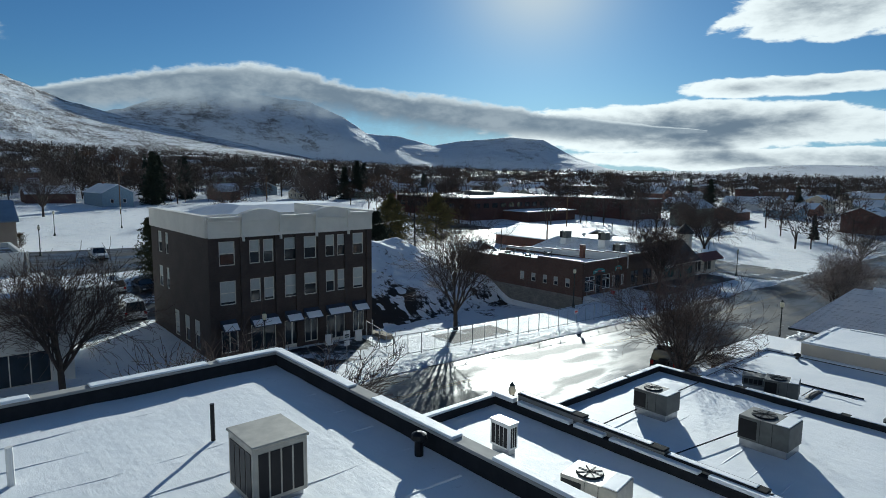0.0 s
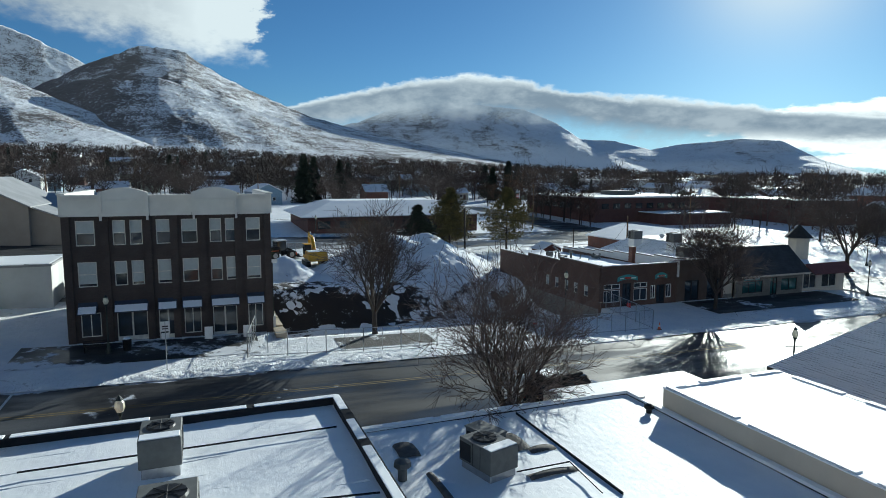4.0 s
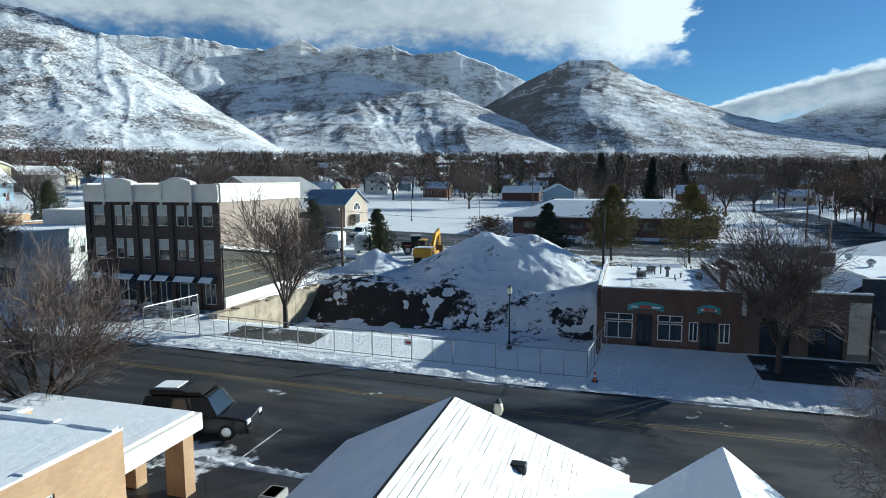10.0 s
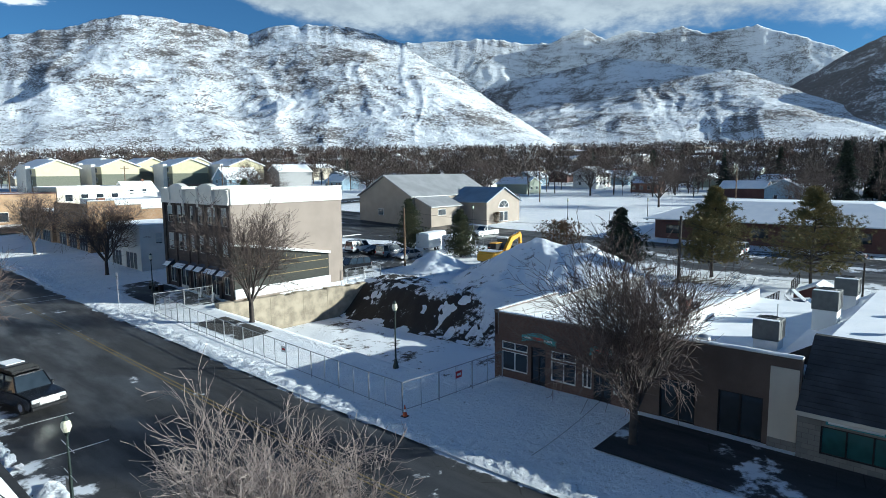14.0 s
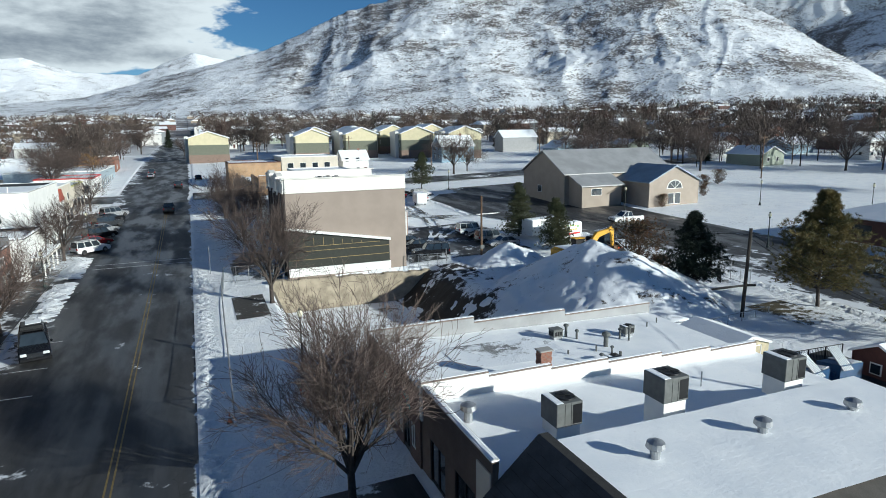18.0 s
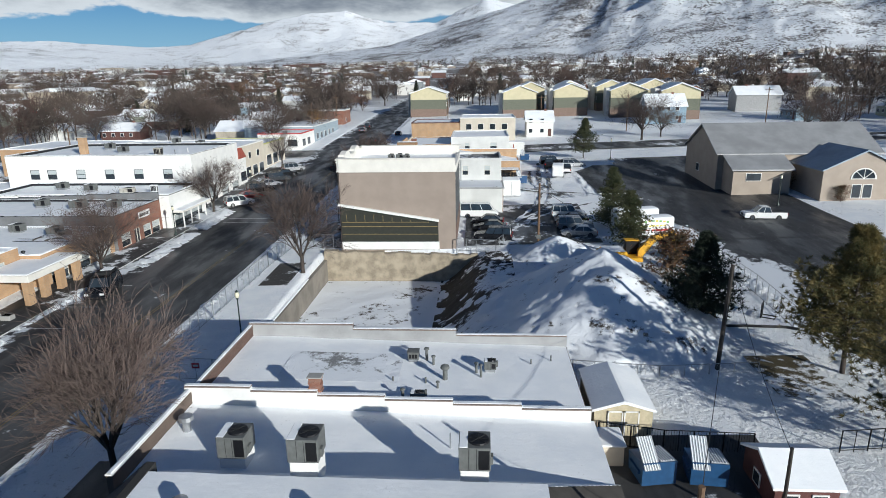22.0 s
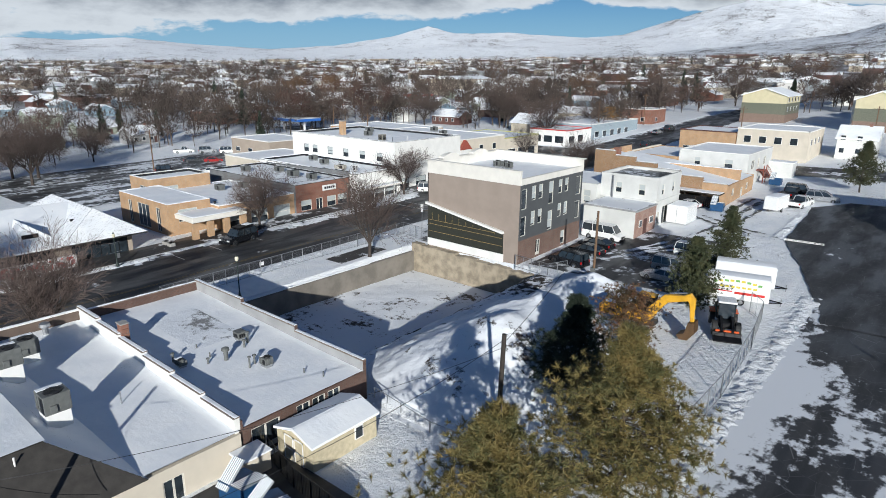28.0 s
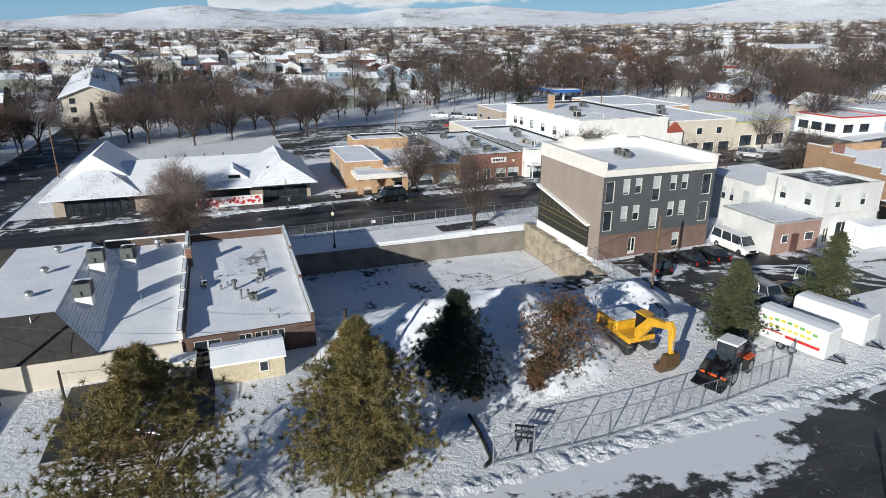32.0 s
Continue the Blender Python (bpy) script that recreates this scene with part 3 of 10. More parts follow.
def mountain_range(name, label, mat):
    """A mountainside below its skyline: an apron at the foot, then spurs and branching gullies up to the crest."""
    line, r0, crest, step = RIDGES[name]
    line = sorted(line)
    lo, hi = line[0][0], line[-1][0]
    azs = np.arange(lo, hi + 0.01, step)
    ts = np.concatenate([np.linspace(0, 1, 105), [1.04, 1.1, 1.2]])
    A, T = np.meshgrid(azs, ts)
    el = np.interp(A, [q[0] for q in line], [q[1] for q in line])
    rc = np.interp(A, [q[0] for q in crest], [q[1] for q in crest])
    jag = 1 + 0.035 * (fractal(A * 0.8 + r0, A * 0 + 3.3, 5, 0.6, True) - 0.62)
    wide = np.arange(lo - 12, hi + 12, step)
    soft = np.interp(wide, [q[0] for q in line], [q[1] for q in line])
    kern = np.exp(-np.linspace(-2, 2, int(9 / step)) ** 2)
    soft = np.convolve(soft, kern / kern.sum(), "same")
    low = np.interp(A + (1 - np.clip(T, 0, 1)) * 5.0, wide, soft)
    keep = np.clip(T, 0, 1) ** 3
    top = rc * np.tan(np.radians(low * (1 - keep) + el * keep)) * (1 + (jag - 1) * np.clip(T, 0, 1) ** 10) + 16
    R = r0 + (rc - r0) * T
    X, Y = R * np.cos(np.radians(A)), R * np.sin(np.radians(A))
    t = np.clip(T, 0, 1)
    foot = far_ground(r0 * np.cos(np.radians(A)), r0 * np.sin(np.radians(A))) - 16
    along = np.radians(A) * rc
    warp = fractal(X * 0.0016, Y * 0.0016, 4) - 0.5
    lean = along + (1 - t) * 620 * (fractal(along * 0.0011 + 7, T * 0 + 1.7, 2) - 0.42) * 2 + warp * 420
    wx, wy = X + 220 * warp, Y + 220 * (fractal(X * 0.002 + 31, Y * 0.002, 3) - 0.5)
    spur = fractal(lean * 0.0022, T * 0.9 + 2, 2, 0.45, True) - 0.6
    ridge = fractal(wx * 0.0024, wy * 0.0024, 3, 0.45, True) - 0.6
    rill = fractal(lean * 0.0062 + 4, T * 1.3, 2, 0.5, True) - 0.6
    fine = fractal(wx * 0.024 + 9, wy * 0.024, 3, 0.55, True) - 0.6
    bench = fractal(X * 0.003 + 9, T * 5.0, 3, 0.5) - 0.5
    face = 0.8 * t * (0.5 + 0.5 * t) + 0.2 * t
    mask = np.sin(math.pi * np.clip(t * 0.94 + 0.02, 0, 1)) ** 0.9
    face = face + mask * (spur * 0.085 + ridge * 0.09 + rill * 0.036 + fine * 0.016 + bench * 0.025)
    drop = np.clip((T - 1) / 0.2, 0, 1) * 0.35
    Z = foot + (np.maximum(top - foot, 6) * np.clip(face, 0, 1.0)) * (1 - drop)
    ny, nx = A.shape
    i = (np.arange(ny - 1)[:, None] * nx + np.arange(nx - 1)[None, :]).ravel()
    me = bpy.data.meshes.new(name)
    me.from_pydata(np.stack([X.ravel(), Y.ravel(), Z.ravel()], 1).tolist(), [], np.stack([i, i + 1, i + nx + 1, i + nx], 1)[:, ::-1].tolist())
    me.materials.append(mat)
    me.shade_smooth()
    return tagged(new(name, me), label, "mountain", kind="structure")


FOOTHILL, HIGH_SNOW = mountain_look(), mountain_look("snowier_high_mountainside", 0.06)
mountain_range("foothill_massif", "broad snowy mountain with scrub and rock bands above the town", FOOTHILL)
mountain_range("middle_foothill", "snowy foothill with a rounded crest and steep spurs", FOOTHILL)
mountain_range("pointed_foothill", "pointed dark-flanked foothill with a snowy ridge", mountain_look("scrubby_mountainside", -0.015))
mountain_range("foothill_shoulder", "snowy shoulder before the pointed foothill", FOOTHILL)
mountain_range("high_range", "high snow-covered range half hidden in cloud", HIGH_SNOW)
mountain_range("northern_range", "low snow-covered ranges far across the valley", HIGH_SNOW)
mountain_range("distant_range", "far blue mountain in shade under a cap of cloud", mountain_look("shaded_far_mountainside", 0.13))


# ---- cloud banks lying before the high peaks: rows of azimuth, lower and upper edge in degrees ----
def cloud_look(name, bright, grey, rim, soft_foot, wobble, sunny, edge=None):
    def build(n, bsdf, p):
        uv = n.node("ShaderNodeUVMap").outputs[0]
        s = n.node("ShaderNodeSeparateXYZ")
        n.link(uv, s.inputs[0])
        v = s.outputs[1]
        q = n.node("ShaderNodeSeparateXYZ")
        n.link(p, q.inputs[0])
        c = n.node("ShaderNodeCombineXYZ")
        n.link(s.outputs[0], c.inputs[0])
        n.link(n.math("MULTIPLY", q.outputs[2], 0.0018), c.inputs[1])
        big, fine = n.noise(c.outputs[0], 1.3, 8.0, 0.6, 0.2), n.noise(c.outputs[0], 6.0, 7.0, 0.62, 0.1)
        wob = n.math("ADD", n.math("MULTIPLY", n.math("SUBTRACT", big, 0.5), 0.6 * wobble), n.math("MULTIPLY", n.math("SUBTRACT", fine, 0.5), 0.45 * wobble))
        up, down = n.math("SUBTRACT", n.math("ADD", 0.9, wob), v), n.math("ADD", v, wob)
        alpha = n.math("MULTIPLY", n.ramp(up, 0.0, 0.10), n.ramp(down, 0.06, 0.06 + soft_foot))
        if edge is not None:                       # the bank's ragged southern end
            end = n.math("ADD", n.math("SUBTRACT", s.outputs[0], edge), n.math("MULTIPLY", wob, 1.8))
            alpha = n.math("MULTIPLY", alpha, n.ramp(end, 0.0, 0.07))
            up = n.math("MINIMUM", up, n.math("MULTIPLY", end, 0.5))
        # sunlit rim, bright sunward side and grey shade are coloured in; the sheet glows
        light = n.math("ADD", n.ramp(up, rim, 0.0), n.math("MULTIPLY", n.ramp(n.math("ADD", n.math("MULTIPLY", big, 0.6), n.math("MULTIPLY", fine, 0.4)), 0.42, 0.62), 0.30), clamp=True)
        sunward = n.ramp(s.outputs[0], 1.1, -0.3, 0.0, sunny)
        col = n.mix(n.math("ADD", light, sunward, clamp=True), grey, bright)
        glow = n.node("ShaderNodeEmission")
        n.link(col, glow.inputs[0])
        clear, mix = n.node("ShaderNodeBsdfTransparent"), n.node("ShaderNodeMixShader")
        n.link(alpha, mix.inputs[0])
        n.link(clear.outputs[0], mix.inputs[1])
        n.link(glow.outputs[0], mix.inputs[2])
        o = [k for k in n.tree.nodes if k.bl_idname == "ShaderNodeOutputMaterial"][0]
        n.link(mix.outputs[0], o.inputs[0])
    return material(name, build)


def cloud_bank(name, rows, radius, label, mat):
    rows = sorted(rows)
    azs, vs = np.linspace(rows[0][0], rows[-1][0], 90), np.linspace(0, 1, 24)
    A, V = np.meshgrid(azs, vs)
    low, high = (np.interp(A, [r[0] for r in rows], [r[k] for r in rows]) for k in (1, 2))
    E = np.radians(low + (high - low) * V)
    X, Y, Z = radius * np.cos(np.radians(A)), radius * np.sin(np.radians(A)), radius * np.tan(E) + 16
    nx = len(azs)
    i = (np.arange(len(vs) - 1)[:, None] * nx + np.arange(nx - 1)[None, :]).ravel()
    me = bpy.data.meshes.new(name)
    me.from_pydata(np.stack([X.ravel(), Y.ravel(), Z.ravel()], 1).tolist(), [], np.stack([i, i + 1, i + nx + 1, i + nx], 1).tolist())
    layer = me.uv_layers.new(name="UVMap")
    k = np.zeros(len(me.loops), dtype=np.int32)
    me.loops.foreach_get("vertex_index", k)
    layer.data.foreach_set("uv", np.stack([(A * 0.06).ravel()[k], V.ravel()[k]], 1).ravel())
    me.materials.append(mat)
    return tagged(new(name, me), label, "cloud", kind="structure")


cloud_bank("cloud_bank", [(-15, 9.5, 25), (-8, 8.6, 25), (-3, 8.0, 25), (2, 8.2, 26), (10, 9.0, 27), (20, 10.0, 27), (32, 10.2, 27), (42, 10.4, 26), (50, 11.2, 23), (57, 13.3, 19), (62, 15.5, 16.5)], 3320,
           "grey and white cloud lying on the high peaks", cloud_look("mountain_cloud", (0.62, 0.635, 0.65), (0.27, 0.295, 0.335), 0.25, 0.16, 0.55, 0.75, -0.36))
cloud_bank("cloud_bank", [(-2, 4.2, 4.4), (-6, 3.9, 6.0), (-12, 3.9, 7.8), (-18, 4.3, 9.4), (-24, 4.4, 9.6), (-29, 4.0, 9.3), (-34, 3.0, 8.5), (-40, 2.2, 7.6), (-45, 2.2, 6.7), (-50, 2.4, 5.8), (-56, 2.8, 4.8), (-64, 3.4, 3.7)], 3560,
           "long cap of cloud with a bright rim over the far mountain", cloud_look("cap_cloud", (0.74, 0.75, 0.76), (0.19, 0.23, 0.285), 0.20, 0.40, 0.75, 0.0))

# ---- streets ----
ROAD_MAT = asphalt_look("wet_asphalt_street", 0.62, (ROAD_W - 3.2, ROAD_E))
CROSS_MAT = asphalt_look("wet_asphalt_side_street", 0.56)


def road_z(x, y):
    return ground_z(x, y) - 0.13


road = sheet("road", np.arange(ROAD_W - 3.2, ROAD_E + 0.3, 0.65), spaced(-90, 90, 3.0, -340, 420, 14), road_z, ROAD_MAT)
tagged(road, "wet dark asphalt main street with leftover snow along its kerbs", "road", kind="structure")
for span, nm in ((CROSS_N, "cross_street"), (CROSS_S, "cross_street")):
    for lo, hi in ((-150.0, ROAD_W - 3.2), (ROAD_E, 150.0)):
        tagged(sheet(nm, np.linspace(lo, hi, 50), np.linspace(span[0], span[1], 6), road_z, CROSS_MAT), "damp asphalt side street crossing the main street", "road", kind="structure")

LOT_MAT = asphalt_look("damp_car_park_asphalt", 0.607, (45.6, 90.0), True, -6.0)
WEST_LOT = asphalt_look("packed_snow_car_park", 0.505, None, True)
tagged(sheet("car_park", np.arange(45.6, 68.1, 1.5), np.arange(-74, 66, 2.0), lambda x, y: ground_z(x, y) + 0.06, LOT_MAT), "black asphalt car park streaked with packed snow", "car park", kind="structure")


def cleared_lot():
    """The ploughed part of the car park, which bends west behind the trailers and narrows to the north."""
    ys = np.arange(1.0, 57.0, 1.0)
    west = np.interp(ys, (-8, 3, 7, 12, 17, 26, 30, 50, 56), (47.2, 46.4, 45.2, 43.7, 42.0, 38.6, 37.6, 36.8, 41.0)) + 0.9 * (fractal(ys * 0.5, ys * 0 + 3.3, 3) - 0.5)
    east = np.interp(ys, (-8, 3, 9, 14, 26, 39, 56), (61.0, 60.0, 56.5, 55.2, 54.6, 51.0, 48.6)) + 1.2 * (fractal(ys * 0.4, ys * 0 + 8.1, 3) - 0.5)
    co, faces, m = [], [], 12
    for y, a, b in zip(ys, west, east):
        for k in range(m):
            x = a + (b - a) * k / (m - 1)
            co.append((float(x), float(y), gz(x, y) + 0.10))
    for j in range(len(ys) - 1):
        faces += [(j * m + k, j * m + k + 1, (j + 1) * m + k + 1, (j + 1) * m + k) for k in range(m - 1)]
    me = bpy.data.meshes.new("car_park")
    me.from_pydata(co, [], faces)
    me.materials.append(asphalt_look("cleared_black_asphalt", 0.615, None, True))
    tagged(new("car_park", me), "cleared black asphalt car park with faded bay lines", "car park", kind="structure")


cleared_lot()
tagged(sheet("car_park", np.arange(-112, -62, 2.0), np.arange(-26, 60, 2.0), lambda x, y: ground_z(x, y) + 0.06, WEST_LOT), "asphalt car park behind the shops with packed snow", "car park", kind="structure")
tagged(sheet("pavement", np.arange(STREET_W - 0.8, ROAD_W - 3.1, 0.6), np.arange(-70, 66, 2.0), lambda x, y: ground_z(x, y) + 0.03, asphalt_look("wet_concrete_pavement", 0.53)), "wet pavement before the western shops with patches of snow", "pavement", kind="structure")

# ---- walls, windows, roofs ----


def wall_mesh(bm, length, z0, z1, depth, openings, mat=0):
    """A wall along x from 0 to length, its outer face at y=0 and its inner at y=depth, with openings (u0, u1, z0, z1) right through."""
    us = sorted({0.0, length, *(u for o in openings for u in o[:2])})
    zs = sorted({z0, z1, *(z for o in openings for z in o[2:4])})
    us, zs = [u for u in us if 0 <= u <= length], [z for z in zs if z0 <= z <= z1]

    def solid(i, j):
        if i < 0 or j < 0 or i >= len(us) - 1 or j >= len(zs) - 1:
            return False
        u, z = (us[i] + us[i + 1]) / 2, (zs[j] + zs[j + 1]) / 2
        return not any(o[0] < u < o[1] and o[2] < z < o[3] for o in openings)

    def quad(*p):
        bm.faces.new([bm.verts.new(q) for q in p]).material_index = mat

    for i in range(len(us) - 1):
        for j in range(len(zs) - 1):
            if not solid(i, j):
                continue
            a, b, c, d = us[i], us[i + 1], zs[j], zs[j + 1]
            quad((a, 0, c), (b, 0, c), (b, 0, d), (a, 0, d))
            quad((a, depth, c), (a, depth, d), (b, depth, d), (b, depth, c))
            if not solid(i - 1, j):
                quad((a, 0, c), (a, 0, d), (a, depth, d), (a, depth, c))
            if not solid(i + 1, j):
                quad((b, 0, c), (b, depth, c), (b, depth, d), (b, 0, d))
            if not solid(i, j - 1):
                quad((a, 0, c), (a, depth, c), (b, depth, c), (b, 0, c))
            if not solid(i, j + 1):
                quad((a, 0, d), (b, 0, d), (b, depth, d), (a, depth, d))


FACES = {"w": -90, "s": 0, "e": 90, "n": 180}


def face_frame(side, x0, x1, y0, y1):
    """Corner and turn of a wall's own frame: u runs along the wall, outside is -y."""
    return {"s": (x0, y0, 0), "e": (x1, y0, 90), "n": (x1, y1, 180), "w": (x0, y1, -90)}[side]


def make_window(parent, u0, u1, z0, z1, style="sash", frame=None, pane=None, depth=0.10):
    """A framed window set back in its opening: window > frame, pane(s), sill."""
    frame, pane = frame or SASH, pane or GLASS
    f = 0.07
    bm = bmesh.new()
    for a in ((u0, u0 + f, z0, z1), (u1 - f, u1, z0, z1), (u0 + f, u1 - f, z0, z0 + f), (u0 + f, u1 - f, z1 - f, z1)):
        box(bm, a[0], a[1], depth - 0.06, depth + 0.03, a[2], a[3])
    if style == "sash":
        m = (z0 + z1) / 2
        box(bm, u0 + f, u1 - f, depth - 0.05, depth + 0.03, m - 0.04, m + 0.04)
    if style == "door":
        m = (u0 + u1) / 2
        box(bm, m - 0.06, m + 0.06, depth - 0.05, depth + 0.03, z0 + f, z1 - f)
        box(bm, u0 + f, u1 - f, depth - 0.045, depth + 0.03, z0 + f, z0 + 0.35)
    if style == "grid":
        k = max(2, round((u1 - u0) / 1.1))
        for i in range(1, k):
            u = u0 + (u1 - u0) * i / k
            box(bm, u - 0.035, u + 0.035, depth - 0.05, depth + 0.03, z0 + f, z1 - f)
    w = part("window" if style != "door" else "door", bm, frame, parent)
    bm = bmesh.new()
    box(bm, u0 + f, u1 - f, depth, depth + 0.02, z0 + f, z1 - f)
    part("pane", bm, pane, w)
    if style == "sash":
        # pale upper panel before the pane: a blind plus painted sky reflection
        bm = bmesh.new()
        drop = z0 + (z1 - z0) * random.choice((0.5, 0.48, 0.5, 0.12))
        box(bm, u0 + f, u1 - f, depth - 0.012, depth - 0.004, drop, z1 - f)
        part("blind_and_reflection", bm, BLIND_REFLECTION, w)
    return w


def make_wall(parent, side, x0, x1, y0, y1, z0, z1, mat, openings=(), depth=0.28, style="sash", frame=None, pane=None, name="wall", door_frame=None):
    """One wall of a building, with its windows; openings: (u0, u1, z0, z1[, style])."""
    cx, cy, turn = face_frame(side, x0, x1, y0, y1)
    length = (x1 - x0) if side in "sn" else (y1 - y0)
    bm = bmesh.new()
    wall_mesh(bm, length, z0, z1, depth, [o[:4] for o in openings])
    for v in bm.verts:                               # each wall ends just inside its neighbour's face
        v.co.x = min(max(v.co.x, 0.004), length - 0.004)
    w = part(name, bm, mat, parent)
    w.matrix_basis = pose(cx, cy, 0, 0, 0, turn)
    for o in openings:
        kind = o[4] if len(o) > 4 else style
        make_window(w, *o[:4], kind, door_frame if kind == "door" and door_frame else frame, pane)
    return w


def flat_roof(parent, x0, x1, y0, y1, z, snow=SNOW_ROOF, thick=0.12, slope=0.0):
    """A roof deck with a soft, uneven cover of snow."""
    nx, ny = max(4, int((x1 - x0) / 0.7)), max(4, int((y1 - y0) / 0.7))

    def h(x, y):
        return z + slope * (x - x0) + 0.09 * (fractal(x * 0.35 + z, y * 0.35, 4) - 0.5) + 0.05 * (fractal(x * 1.7, y * 1.7, 3) - 0.5)

    ob = sheet("roof", np.linspace(x0, x1, nx), np.linspace(y0, y1, ny), h, snow, None, parent)
    return ob


def parapet(parent, side, x0, x1, y0, y1, z0, z1, mat, cap, thick=0.3, steps=1, drop=0.0, snowy=True):
    """A parapet along one side with a coping, stepping down along the wall where steps is more than one."""
    cx, cy, turn = face_frame(side, x0, x1, y0, y1)
    length = (x1 - x0) if side in "sn" else (y1 - y0)
    for i in range(steps):
        u0, u1 = length * i / steps, length * (i + 1) / steps
        top = z1 - drop * i / max(1, steps - 1) if steps > 1 else z1
        p = part("parapet", one_box(u0, u1, 0.002, thick, z0, top), mat, parent)
        p.matrix_basis = pose(cx, cy, 0, 0, 0, turn)
        part("coping", bevelled(u0 - 0.02, u1 + 0.02, -0.05, thick + 0.05, top, top + 0.09, r=0.02), cap, p)
        if snowy:
            bm = bmesh.new()
            k = max(2, int((u1 - u0) / 0.6))
            prev = None
            for j in range(k + 1):
                a = u0 + (u1 - u0) * j / k
                h = 0.02 + 0.05 * random.random()
                ring = [bm.verts.new((a, y, z)) for y, z in ((0.0, top + 0.085), (thick * 0.25, top + 0.09 + h), (thick * 0.8, top + 0.09 + h), (thick, top + 0.085))]
                if prev:
                    for q in range(3):
                        bm.faces.new((prev[q], ring[q], ring[q + 1], prev[q + 1]))
                prev = ring
            bmesh.ops.recalc_face_normals(bm, faces=bm.faces[:])
            part("snow_cap", bm, SNOW_ROOF, p)


# ---- the three-storey brick building beside the dug-out lot ----
A = thing("apartment_building", "three-storey dark brick corner building with ivory cornice and stucco side wall", "building")
AX, AY = 14.5, 15.3
wins = []
COLS = [(0.85, 1.98), (2.72, 3.62), (3.92, 4.82), (5.75, 6.95), (7.6, 8.8), (9.78, 10.68), (10.98, 11.88), (13.1, 14.4)]
for z in (5.45, 8.65):
    wins += [(AY - b, AY - a, z, z + 1.95) for a, b in COLS]
ground_floor = [(AY - 14.4, AY - 13.0, 1.5, 3.4, "grid"), (AY - 11.9, AY - 9.7, 1.0, 3.5, "door"), (AY - 8.9, AY - 7.5, 0.9, 3.4, "door"),
                (AY - 7.0, AY - 5.7, 1.2, 3.4, "grid"), (AY - 4.8, AY - 2.9, 0.75, 3.3, "door"), (AY - 2.0, AY - 0.8, 1.35, 3.3, "grid")]
front = make_wall(A, "w", 0, AX, 0, AY, 0.2, 11.0, BRICK_A, wins + ground_floor)
for u in (0.0, 2.35, 5.1, 7.25, 9.15, 12.15, 14.75):      # brick piers
    p = part("pier", one_box(AY - u - 0.55 if u > 0 else AY - 0.55, AY - u if u > 0 else AY, -0.16, 0.0, 0.2, 11.0), BRICK_A, A)
    p.matrix_basis = pose(0, AY, 0, 0, 0, -90)
make_wall(A, "s", 0, AX, 0, AY, 0.6, 11.0, STUCCO)
n_open = [(2.0, 3.1, z, z + 1.95) for z in (5.45, 8.65)] + [(4.1, 4.9, z, z + 1.95) for z in (5.45, 8.65)] + [(6.0, 7.2, 1.6, 3.9), (8.6, 9.8, 1.6, 3.9), (11.0, 12.2, 1.4, 3.9)]
make_wall(A, "n", 0, AX, 0, AY, 0.2, 11.0, BRICK_A, n_open)
e_open = []
for z in (5.6, 8.75):
    e_open += [(2.6, 3.5, z, z + 1.8), (4.2, 5.1, z, z + 1.8), (9.0, 9.9, z, z + 1.8), (10.6, 11.5, z, z + 1.8)]
e_open += [(6.6, 7.7, 7.7, 10.6, "sash"), (6.6, 7.7, 4.3, 6.8, "sash"), (0.35, 1.5, 4.6, 7.0, "none"), (0.35, 1.5, 7.9, 10.4, "none"), (13.6, 14.9, 4.6, 7.0, "none"), (13.6, 14.9, 7.9, 10.4, "none")]
make_wall(A, "e", 0, AX, 0, AY, 4.1, 11.0, CHARCOAL, e_open)
make_wall(A, "e", 0, AX, 0, AY, 0.6, 4.098, brick_look("dull_brown_brick", (0.15, 0.085, 0.066), (0.19, 0.115, 0.088), (0.17, 0.15, 0.13)), [(4.0, 5.0, 1.5, 3.5, "door"), (10.2, 11.2, 1.7, 3.5, "sash")])
flat_roof(A, 0.3, AX - 0.3, 0.3, AY - 0.3, 11.35)
